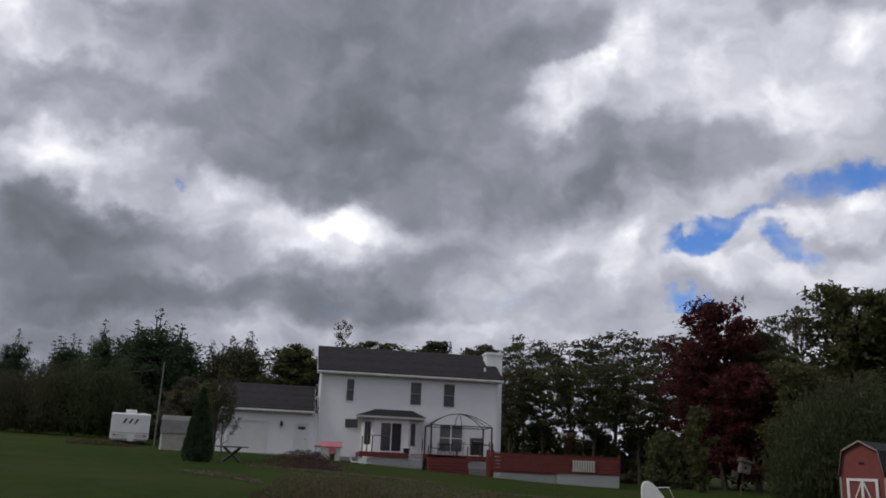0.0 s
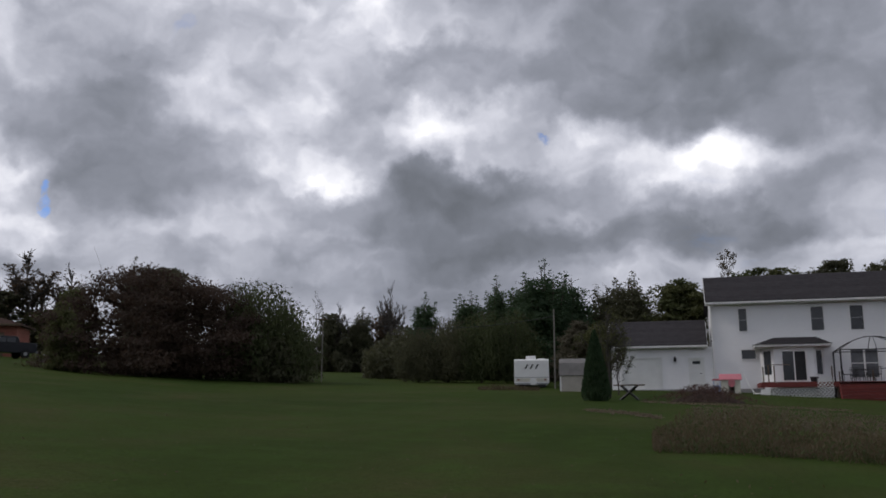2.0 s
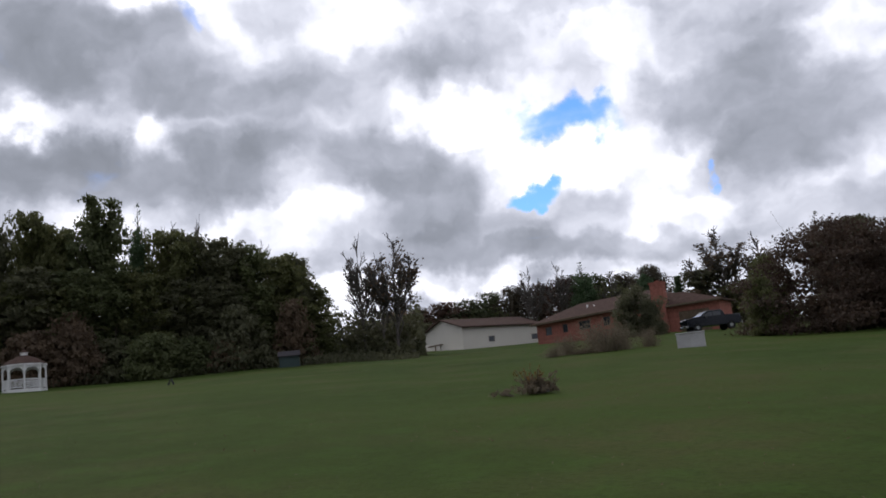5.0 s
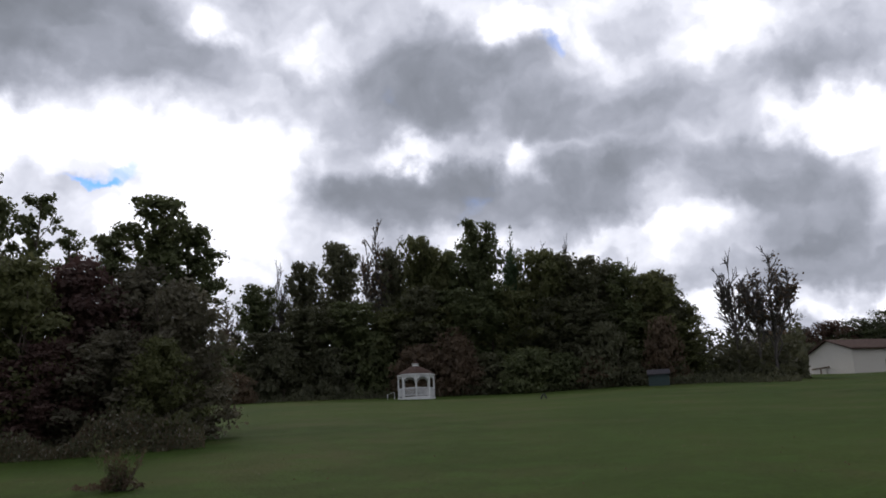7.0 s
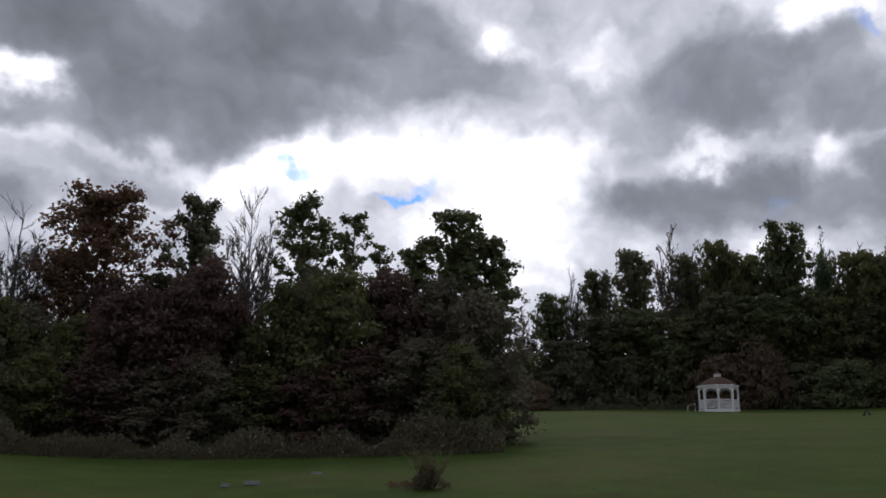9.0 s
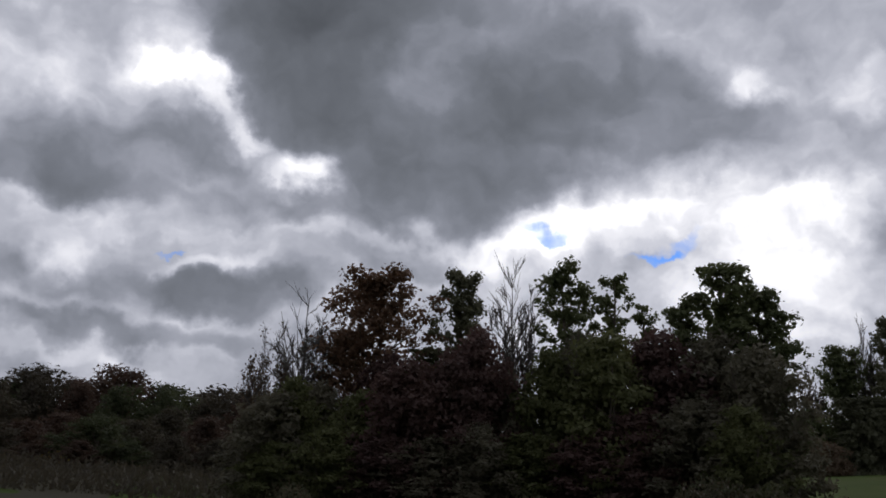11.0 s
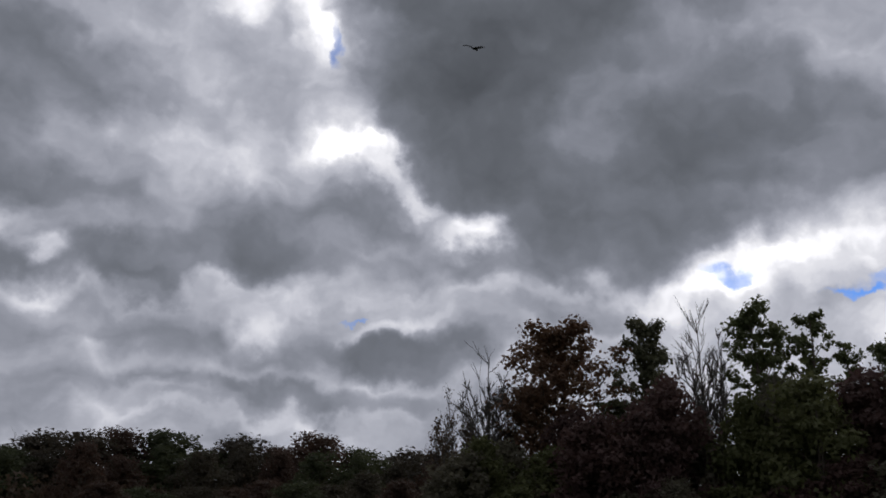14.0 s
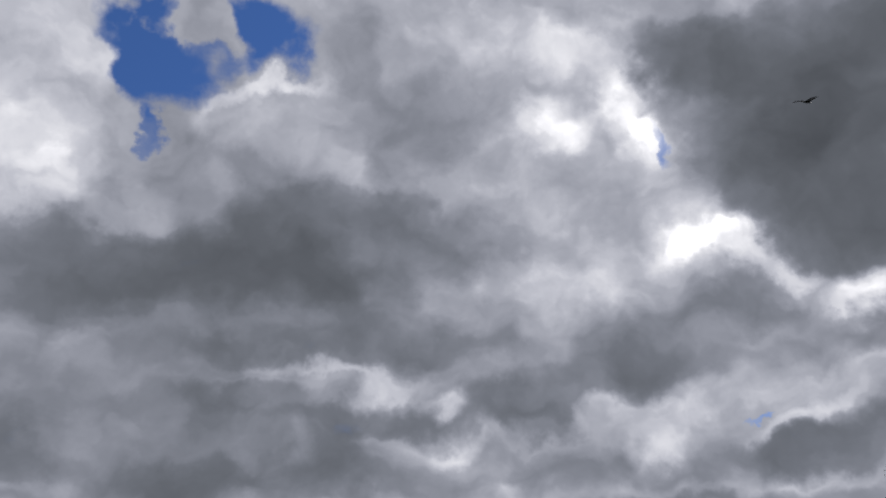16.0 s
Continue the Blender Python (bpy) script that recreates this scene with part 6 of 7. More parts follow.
def heap(name, label, m, rx, ry, h, mat, seed, n=36):
    rng_ = np.random.default_rng(seed)
    bm = bmesh.new()
    rings = 9
    grid = []
    for j in range(rings):
        row = []
        for k in range(n):
            a, q = 2 * math.pi * k / n, j / (rings - 1)
            bump = 1 + 0.22 * noise.noise((math.cos(a) * 1.7 + seed, math.sin(a) * 1.7, q * 2))
            z = h * (1 - q ** 1.6) * bump + rng_.normal() * h * 0.05 - 0.12 * q
            row.append(bm.verts.new((rx * q * bump * math.cos(a), ry * q * bump * math.sin(a), z)))
        grid.append(row)
    for a, b in zip(grid, grid[1:]):
        for k in range(n):
            bm.faces.new((a[k], b[k], b[(k + 1) % n], a[(k + 1) % n]))
    bmesh.ops.remove_doubles(bm, verts=bm.verts[:], dist=0.001)
    t = thing(name, label, "earth heap", m)
    part("mound", bm, mat, t)
    return t


p = spot(8.2, 41)
heap("earth_mound", "low mound of bare brown earth and dead weeds", pose(*p), 1.8, 1.2, 0.5, BARE_EARTH, 3)

p = spot(12.8, 42.7)
picnic = thing("picnic_table", "dark weathered wooden table with crossed legs on the lawn", "table", pose(*p, 0, 0, 8))
for i in range(4):
    part("top_board", boxes((-0.72, 0.72, -0.36 + i * 0.185, -0.19 + i * 0.185, 0.68, 0.725)), WOOD, picnic)
for y in (-0.28, 0.28):
    part("leg", rods(5, (0.05, (-0.42, y, 0.0), (0.38, y, 0.68))), BLACK, picnic)
    part("leg", rods(5, (0.05, (0.42, y + 0.08, 0.0), (-0.38, y + 0.08, 0.68))), BLACK, picnic)
part("stretcher", boxes((-0.04, 0.04, -0.28, 0.36, 0.3, 0.38)), BLACK, picnic)


def foliage_plant(name, label, category, m, count, size, shape, mat, seed, stems=0):
    """A plant made of many small leaves; shape(rng, n) gives their places."""
    rng_ = np.random.default_rng(seed)
    t = thing(name, label, category, m)
    c, ax, asp = shape(rng_, count)
    ax = ax / (np.linalg.norm(ax, axis=1)[:, None] + 1e-9)
    ln = size * rng_.uniform(0.6, 1.4, size=count)
    v, f = quads(c, ln, ln * asp, ax, rng_)
    o = new("foliage", leaf_mesh("foliage", v, f, mat))
    o.parent = t
    if stems:
        verts, faces = [], []
        for i in range(stems):
            q = c[rng_.integers(0, count)]
            tube([np.array([q[0] * 0.2, q[1] * 0.2, -0.05]), np.array([q[0] * 0.7, q[1] * 0.7, q[2] * 0.6]), q], [0.02, 0.013, 0.005], 4, verts, faces)
        mesh_object("stems", verts, faces, BARK, t)
    return t


def cone_shape(h, w):
    def shape(rng_, n):
        f = rng_.uniform(0, 1, n) ** 0.75
        r = w / 2 * (1 - f) ** 0.75 * np.minimum(1, 0.8 + 2 * f) * 1.1 * rng_.uniform(0.75, 1.05, n)
        a = rng_.uniform(0, 2 * math.pi, n)
        c = np.stack([r * np.cos(a), r * np.sin(a), 0.05 + f * h], 1)
        ax = np.stack([np.cos(a) * 0.4, np.sin(a) * 0.4, np.ones(n)], 1) + rng_.normal(size=(n, 3)) * 0.25
        return c, ax, 0.5
    return shape


p = spot(14.9, 40.4)
arb = foliage_plant("arborvitae", "tall dark green conical arborvitae on the lawn", "shrub", pose(*p), 5200, 0.16, cone_shape(3.15, 1.32), NEEDLES, 5, 6)
part("inner_growth", lathe([(0.3, 0.0), (0.5, 0.4), (0.42, 1.1), (0.26, 1.9), (0.04, 2.8)], 12), NEEDLES, arb)

p = spot(19.0, 62)
rv = thing("camper_trailer", "white camper trailer seen from its rear, roof vent on top", "trailer", pose(*p, 0, 0, 19))
part("body", extruded([(0, 0.32), (7.5, 0.32), (7.5, 1.9), (7.2, 2.0), (0.12, 2.0), (0, 1.92)], -1.22, 1.22), WHITE, rv, "white fibreglass body", bevel=0.03)
part("roof_vent", boxes((-0.38, 0.32, 0.5, 1.2, 2.0, 2.25)), WHITE, rv, bevel=0.04)
part("roof_vent", boxes((0.5, 0.95, 1.2, 1.6, 2.0, 2.1)), WHITE, rv, bevel=0.03)
part("bumper", boxes((-1.15, 1.15, -0.12, 0.0, 0.22, 0.32)), GREY_METAL, rv)
part("spare_wheel", rods(16, (0.26, (0.1, -0.02, 0.42), (0.1, -0.2, 0.42))), WHITE, rv, "white covered spare wheel")
for x in (-1.0, 0.88):
    part("tail_light", boxes((x, x + 0.16, -0.03, 0.0, 0.52, 0.6)), BARN_RED, rv)
for x in (-0.95, 0.7):
    for y in (2.6, 3.5):
        part("wheel", rods(14, (0.28, (x, y, 0.28), (x + 0.25, y, 0.28))), TYRE, rv)
for x in (-1.0, 0.45):
    part("mud_flap", boxes((x, x + 0.55, -0.02, 0.02, 0.05, 0.3)), BLACK, rv)
part("rear_stripe", boxes((-1.2, 1.2, -0.008, -0.002, 0.7, 0.74)), GREY_METAL, rv)
for x in (-0.5, -0.14, 0.22):
    part("marking", solid(([(x, -0.012, 1.32), (x + 0.12, -0.012, 1.32), (x + 0.3, -0.012, 1.64), (x + 0.18, -0.012, 1.64)], [(x, -0.003, 1.32), (x + 0.12, -0.003, 1.32), (x + 0.3, -0.003, 1.64), (x + 0.18, -0.003, 1.64)])), BLACK, rv, "plain slanted black bar")
part("lower_panel", boxes((-1.1, 1.1, -0.01, -0.002, 0.42, 0.66)), CREAM, rv)

p = spot(15.9, 55.2)
shed = thing("garden_shed", "small beige garden shed with grey gambrel roof", "shed", pose(*p, 0, 0, 16))
part("wall", boxes((-1.2, 1.2, 0, 2.2, -0.2, 1.05)), BEIGE, shed)
part("gable", extruded([(0, 1.05), (2.2, 1.05), (1.9, 1.75), (1.1, 2.05), (0.3, 1.75)], -1.19, 1.19), BEIGE, shed)
part("roof", extruded([(-0.08, 1.0), (0.26, 1.78), (1.1, 2.1), (1.94, 1.78), (2.28, 1.0), (2.22, 0.98), (1.88, 1.72), (1.1, 2.02), (0.32, 1.72), (-0.02, 0.98)], -1.27, 1.27), SHED_ROOF, shed, "light grey gambrel roof")
part("trim", boxes((-1.24, -1.14, -0.03, 0.0, -0.2, 1.02), (1.14, 1.24, -0.03, 0.0, -0.2, 1.02)), WHITE, shed)


# ---- poles and wires ----
def utility_pole(az, d, height, arm):
    q = spot(az, d)
    t = thing("utility_pole", "weathered grey wooden utility pole" + (" with crossarm" if arm else ""), "pole", pose(*q, 0, 0, az))
    part("pole", rods(9, (0.05, (0, 0, -0.3), (0.02, 0, height * 0.5), (0.04, 0, height))), POLE_WOOD, t)
    if arm:
        part("crossarm", boxes((-0.6, 0.45, -0.19, -0.1, height - 0.72, height - 0.62)), WOOD, t)
        for x in (-0.5, 0.35):
            part("insulator", lathe([(0.05, 0), (0.07, 0.06), (0.03, 0.14)], 8), GREY_METAL, t).matrix_basis = pose(x, -0.15, height - 0.62)
    return q + Vector((0, 0, height - 0.5))


end_a = utility_pole(32.7, 74, 5.9, True)
end_b = utility_pole(17.5, 61.2, 5.5, False)
wire = thing("overhead_wire", "thin black overhead wire between the poles", "wire", pose(0, 0, 0))
sag = [tuple(end_a.lerp(end_b, q) - Vector((0, 0, 0.9 * 4 * q * (1 - q)))) for q in [i / 12 for i in range(13)]]
part("strand", rods(4, (0.02, *sag)), BLACK, wire)

# ---- red mini barn, toys and bird box ----
p = spot(-25.7, 37)
mini = thing("mini_barn", "red gambrel-roofed mini barn with white crossed door", "shed", pose(*p, 0, 0, -50))
g_out = [(-0.84, 0), (0.84, 0), (0.84, 1.45), (0.67, 2.34), (0, 2.70), (-0.67, 2.34), (-0.84, 1.45)]
part("front_wall", solid(([(x, 0, z) for x, z in g_out], [(x, 0.1, z) for x, z in g_out])), BARN_RED, mini)
part("back_wall", solid(([(x, 3.0, z) for x, z in g_out], [(x, 3.1, z) for x, z in g_out])), BARN_RED, mini)
part("side_wall", boxes((-0.84, -0.74, 0.1, 3.0, 0, 1.45)), BARN_RED, mini)
part("side_wall", boxes((0.74, 0.84, 0.1, 3.0, 0, 1.45)), BARN_RED, mini)
for (xa, za), (xb, zb) in zip(g_out[2:], g_out[3:]):
    part("roof_slope", solid(([(xa, -0.12, za), (xb, -0.12, zb), (xb, 3.22, zb), (xa, 3.22, za)], [(xa * 1.03, -0.12, za + 0.07), (xb * 1.02, -0.12, zb + 0.07), (xb * 1.02, 3.22, zb + 0.07), (xa * 1.03, 3.22, za + 0.07)])), SHINGLE, mini)
    part("verge_trim", solid(([(xa, -0.15, za + 0.02), (xb, -0.15, zb + 0.02), (xb, -0.15, zb + 0.075), (xa, -0.15, za + 0.075)], [(xa, -0.12, za + 0.02), (xb, -0.12, zb + 0.02), (xb, -0.12, zb + 0.075), (xa, -0.12, za + 0.075)])), TRIM_TAN, mini)
dd = part("door", boxes((-0.5, 0.5, -0.04, 0.0, 0.05, 1.3)), BARN_RED, mini, "red plank door with white bracing")
part("door_frame", boxes((-0.58, -0.48, -0.08, -0.04, 0.05, 1.38), (0.48, 0.58, -0.08, -0.04, 0.05, 1.38), (-0.48, 0.48, -0.08, -0.04, 1.28, 1.38), (-0.05, 0.05, -0.085, -0.04, 0.05, 1.28), (-0.48, 0.48, -0.08, -0.04, 0.05, 0.12)), WHITE, dd)
for xa, xb in ((-0.48, -0.05), (0.48, 0.05)):
    part("brace", solid(([(xa, -0.07, 0.12), (xa, -0.07, 0.24), (xb, -0.07, 1.28), (xb, -0.07, 1.16)], [(xa, -0.045, 0.12), (xa, -0.045, 0.24), (xb, -0.045, 1.28), (xb, -0.045, 1.16)])), WHITE, dd)
part("corner_trim", boxes((0.79, 0.86, -0.03, 0.0, 0, 1.42), (-0.86, -0.79, -0.03, 0.0, 0, 1.42)), TRIM_TAN, mini)
part("vent", boxes((-0.1, 0.1, -0.03, 0.0, 1.9, 1.98)), BLACK, mini)

p = spot(-14.0, 43)
toy = thing("plastic_chair", "white moulded plastic toy with tube frame on the grass", "toy", pose(*p, 0, 0, -10))
hood = [(0.0, 0.0), (1.15, 0.0), (1.0, 0.16), (0.72, 0.52), (0.5, 0.74), (0.3, 0.84), (0.1, 0.8), (0.0, 0.55)]
part("hood", solid(([(x - 0.7, -0.3, z) for x, z in hood], [(x - 0.7, 0.3, z) for x, z in hood])), WHITE, toy, "white plastic hood", bevel=0.04)
part("tube_frame", rods(6, (0.035, (0.1, -0.1, 0.0), (0.02, -0.1, 0.55), (0.55, -0.1, 0.58), (0.78, -0.1, 0.05), (0.1, -0.1, 0.03))), WHITE, toy)

p = spot(-18.9, 53)
box_post = thing("bird_box", "weathered grey bird box tilting on a leaning post", "bird box", pose(*p, 0, 11, 0) @ Matrix.Scale(0.88, 4))
part("post", rods(7, (0.06, (0, 0, -0.3), (0, 0, 1.5))), WOOD, box_post)
part("box", boxes((-0.3, 0.34, -0.28, 0.28, 1.45, 2.15)), GREY_BOARDS, box_post, "grey wooden box", bevel=0.02)
part("box_roof", solid(([(-0.4, -0.38, 2.15), (0.44, -0.38, 2.15), (0.44, 0.38, 2.15), (-0.4, 0.38, 2.15)], [(-0.34, -0.34, 2.42), (0.36, -0.34, 2.26), (0.36, 0.34, 2.26), (-0.34, 0.34, 2.42)])), PALE_BARK, box_post)
# no opening is cut: a black plate gives the darkness of the hole
part("dark_hole_plate", boxes((-0.08, 0.1, -0.3, -0.28, 1.7, 1.9)), BLACK, box_post)
part("side_tray", solid(([(-0.62, -0.2, 1.05), (-0.38, -0.2, 0.95), (-0.38, 0.2, 0.95), (-0.62, 0.2, 1.05)], [(-0.7, -0.2, 1.5), (-0.32, -0.2, 1.42), (-0.32, 0.2, 1.42), (-0.7, 0.2, 1.5)])), PALE_BARK, box_post)

# ---- the brick ranch house, the barn and the pick-up ----
a, b = heading(62.6) * 118, heading(51.6) * 102
turn_b = math.degrees(math.atan2(b.y - a.y, b.x - a.x))
RANCH = pose(a.x, a.y, 7.25, 0, 0, turn_b)
length_b = (b - a).length
ranch = thing("ranch_house", "low red brick ranch house with brown hipped roof", "house", RANCH)
LB = length_b


def brick_wall(parent, x0, x1, z0, z1, y, holes):
    part("wall", pierced(x0, x1, z0, z1, y, y + 0.25, holes), BRICK, parent, "red brick wall")


holes_b = [(1.6, 2.6, 1.95, 2.95), (4.6, 5.4, 1.95, 2.95), (7.4, 9.2, 1.95, 2.95), (11.4, 12.4, 1.95, 2.95)]
wing_b = LB * 0.745
brick_wall(ranch, 0, wing_b, -1.2, 3.5, 0, holes_b)
for h in holes_b:
    window(ranch, *h[:2], *h[2:], y=0.02, split="", frame_mat=FRAME_BROWN)
part("wall", boxes((0, 0.25, 0.25, 8.5, -1.2, 3.5)), BRICK, ranch)
XE = 20.8
part("wall", boxes((0, XE, 8.5, 8.75, -1.2, 3.5)), BRICK, ranch)
part("wall", boxes((XE - 0.25, XE, 0.25, 8.5, -1.2, 3.5), (wing_b, XE, 0, 0.25, -1.2, 3.5)), BRICK, ranch)
part("roof", solid(([(-0.6, -0.7, 3.45), (XE + 0.5, -0.7, 3.45), (XE + 0.5, 9.3, 3.45), (-0.6, 9.3, 3.45)], [(-0.6, -0.7, 3.65), (XE + 0.5, -0.7, 3.65), (XE + 0.5, 9.3, 3.65), (-0.6, 9.3, 3.65)]),
                   ([(-0.6, -0.7, 3.65), (XE + 0.5, -0.7, 3.65), (XE + 0.5, 9.3, 3.65), (-0.6, 9.3, 3.65)], [(4.6, 4.2, 5.75), (XE - 4.5, 4.2, 5.75), (XE - 4.5, 4.4, 5.75), (4.6, 4.4, 5.75)])), SHINGLE_BROWN, ranch, "brown shingle hip roof")
part("fascia", boxes((-0.62, wing_b, -0.74, -0.7, 3.42, 3.67)), WOOD, ranch)
# garage wing, turned towards the drive
q0, q1 = heading(54.7) * 104.5, heading(50.95) * 102.5
WING = RANCH.inverted() @ pose(q0.x, q0.y, 7.25, 0, 0, math.degrees(math.atan2(q1.y - q0.y, q1.x - q0.x)))
WL = (q1 - q0).length
wing = part("garage_wing", pierced(0, WL, -1.4, 2.75, 0, 0.25, [(2.3, 5.85, -0.9, 2.0)]), BRICK, ranch, "low brick garage wing")
wing.matrix_basis = WING
part("wing_wall", boxes((WL - 0.25, WL, 0.25, 5.2, -1.4, 2.75), (0, WL - 0.25, 5.0, 5.2, -1.4, 2.75)), BRICK, wing)
part("wing_roof", solid(([(-0.5, -0.6, 2.7), (WL + 0.5, -0.6, 2.7), (WL + 0.5, 5.7, 2.7), (-0.5, 5.7, 2.7)], [(-0.5, -0.6, 2.88), (WL + 0.5, -0.6, 2.88), (WL + 0.5, 5.7, 2.88), (-0.5, 5.7, 2.88)]),
                        ([(-0.5, -0.6, 2.88), (WL + 0.5, -0.6, 2.88), (WL + 0.5, 5.7, 2.88), (-0.5, 5.7, 2.88)], [(-0.5, 2.5, 4.55), (2.4, 2.5, 4.45), (2.4, 2.7, 4.45), (-0.5, 2.7, 4.55)])), SHINGLE_BROWN, wing, "brown hip roof of the wing")
part("fascia", boxes((-0.5, WL + 0.5, -0.64, -0.6, 2.66, 2.88)), WOOD, wing)
gd = part("garage_door", boxes((2.3, 5.85, 0.1, 0.15, -0.9, 2.0)), WOOD, ranch, "dark wooden garage door")
gd.matrix_basis = WING
for i in range(4):
    part("door_panel", boxes((2.35, 5.8, 0.06, 0.1, -0.85 + i * 0.72, -0.2 + i * 0.72)), WOOD, gd)
chim = part("chimney", boxes((-0.45, 1.08, -0.7, 0.5, -1.4, 5.55), (-0.53, 1.16, -0.78, 0.58, 5.55, 5.75)), BRICK, ranch, "broad red brick chimney")
chim.matrix_basis = WING
part("flue", boxes((0.1, 0.55, -0.3, 0.1, 5.75, 5.95)), BRICK, chim)
part("roof_pipe", rods(6, (0.08, (7.5, 2.0, 3.8), (7.5, 2.0, 5.15)), (0.08, (8.6, 2.0, 3.8), (8.6, 2.0, 4.95))), WHITE, ranch)
part("step", boxes((14.5, 16.4, -1.5, 0, -1.2, 0.1)), CONCRETE, ranch)
part("porch_rail", rods(5, (0.05, (5.5, -1.6, 0.9), (10.5, -1.6, 0.9)), (0.05, (5.5, -1.6, 0), (5.5, -1.6, 0.9)), (0.05, (8, -1.6, 0), (8, -1.6, 0.9)), (0.05, (10.5, -1.6, 0), (10.5, -1.6, 0.9))), BRICK, ranch)

c = heading(67.5) * 136
e = heading(62.4) * 146
turn_w = math.degrees(math.atan2(e.y - c.y, e.x - c.x))
lw = (e - c).length
barn = thing("white_barn", "long white barn with brown metal roof and small windows", "barn", pose(c.x, c.y, 9.25, 0, 0, turn_w))
BARN_WHITE = siding_material("cream_barn_boards", (0.365, 0.345, 0.295), 0.3)
bh = [(lw * 0.32, lw * 0.39, 1.5, 2.3), (lw * 0.88, lw * 0.96, 1.5, 2.3)]
part("wall", pierced(0, lw, -1.5, 4.0, 0, 0.2, bh), BARN_WHITE, barn, "long white boarded wall")
for h in bh:
    window(barn, *h[:2], *h[2:], y=0.0, split="", frame_mat=FRAME_BROWN)
W = 11.0
for x in (0, lw - 0.2):
    part("gable_wall", extruded([(0.2, -1.5), (W, -1.5), (W, 4.0), (W / 2, 5.7), (0.2, 4.0)], x, x + 0.2), BARN_WHITE, barn)
part("back_wall", boxes((0, lw, W, W + 0.2, -1.5, 4.0)), BARN_WHITE, barn)
part("roof", solid(([(-0.4, -0.5, 3.85), (lw + 0.4, -0.5, 3.85), (lw + 0.4, W / 2, 5.72), (-0.4, W / 2, 5.72)], [(-0.4, -0.5, 4.03), (lw + 0.4, -0.5, 4.03), (lw + 0.4, W / 2, 5.9), (-0.4, W / 2, 5.9)]),
                   ([(-0.4, W / 2, 5.72), (lw + 0.4, W / 2, 5.72), (lw + 0.4, W + 0.6, 3.85), (-0.4, W + 0.6, 3.85)], [(-0.4, W / 2, 5.9), (lw + 0.4, W / 2, 5.9), (lw + 0.4, W + 0.6, 4.03), (-0.4, W + 0.6, 4.03)])), SHINGLE_BROWN, barn, "brown barn roof")
part("side_door", boxes((-0.12, 0, 6.4, 9.4, -1.2, 1.8)), BARN_WHITE, barn)
part("door_track", boxes((-0.18, 0, 5.6, 9.8, 1.8, 2.0), (-0.16, 0, 7.5, 7.8, -1.2, 1.8)), WOOD, barn, "brown door track")

p = spot(51.65, 93)
truck = thing("pickup_truck", "dark blue crew-cab pick-up truck parked by the garage", "pickup", pose(*p, 0, 0, 76))
prof = [(-2.85, 0.5), (2.8, 0.5), (2.9, 0.8), (2.92, 1.24), (2.78, 1.38), (2.1, 1.45), (1.45, 1.49), (0.78, 1.98), (0.45, 2.07), (-0.8, 2.07), (-1.02, 1.98), (-1.14, 1.47), (-2.84, 1.47), (-2.88, 0.9)]
part("body", solid(([(-x, -0.98, z) for x, z in prof], [(-x, 0.98, z) for x, z in prof])), TRUCK_PAINT, truck, bevel=0.05)
for s in (-1, 1):
    y0, y1 = sorted((s * 0.985, s * 1.0))
    part("side_window", solid(([(-1.25, y0, 1.48), (-0.15, y0, 1.48), (-0.15, y0, 1.92), (-0.55, y0, 1.9)], [(-1.25, y1, 1.48), (-0.15, y1, 1.48), (-0.15, y1, 1.92), (-0.55, y1, 1.9)])), GLASS, truck)
    part("side_window", boxes((-0.07, 0.75, y0, y1, 1.48, 1.92)), GLASS, truck)
    for x in (-1.85, 1.75):
        wheel = part("wheel", rods(18, (0.42, (x, s * 0.8, 0.42), (x, s * 1.02, 0.42))), TYRE, truck)
        part("rim", rods(14, (0.18, (x, s * 1.0, 0.42), (x, s * 1.03, 0.42))), GREY_METAL, wheel)
part("windscreen", solid(([(-1.45, -0.85, 1.48), (-1.45, 0.85, 1.48), (-0.72, 0.8, 1.91), (-0.72, -0.8, 1.91)], [(-1.47, -0.85, 1.52), (-1.47, 0.85, 1.52), (-0.74, 0.8, 1.95), (-0.74, -0.8, 1.95)])), GLASS, truck)
part("grille", boxes((-2.9, -2.85, -0.55, 0.55, 0.72, 1.08)), CHROME, truck)
for y in (-0.85, 0.62):
    part("headlight", boxes((-2.9, -2.84, y, y + 0.25, 0.85, 1.06)), CHROME, truck)
part("bumper", boxes((-3.0, -2.85, -0.95, 0.95, 0.45, 0.68)), CHROME, truck, bevel=0.02)
part("bumper", boxes((2.85, 2.98, -0.95, 0.95, 0.5, 0.68)), CHROME, truck, bevel=0.02)
part("mirror", boxes((-0.95, -0.8, -1.2, -1.0, 1.3, 1.5), (-0.95, -0.8, 1.0, 1.2, 1.3, 1.5)), BLACK, truck)

p = spot(53.0, 48.7)
slab = thing("concrete_box", "pale grey concrete utility box standing in the lawn", "utility box", pose(*p, 0, 0, 53))
part("body", boxes((-0.74, 0.74, -0.35, 0.35, -0.1, 0.70)), CONCRETE, slab, bevel=0.03)
part("lid", boxes((-0.77, 0.77, -0.38, 0.38, 0.70, 0.77)), CONCRETE, slab, bevel=0.02)

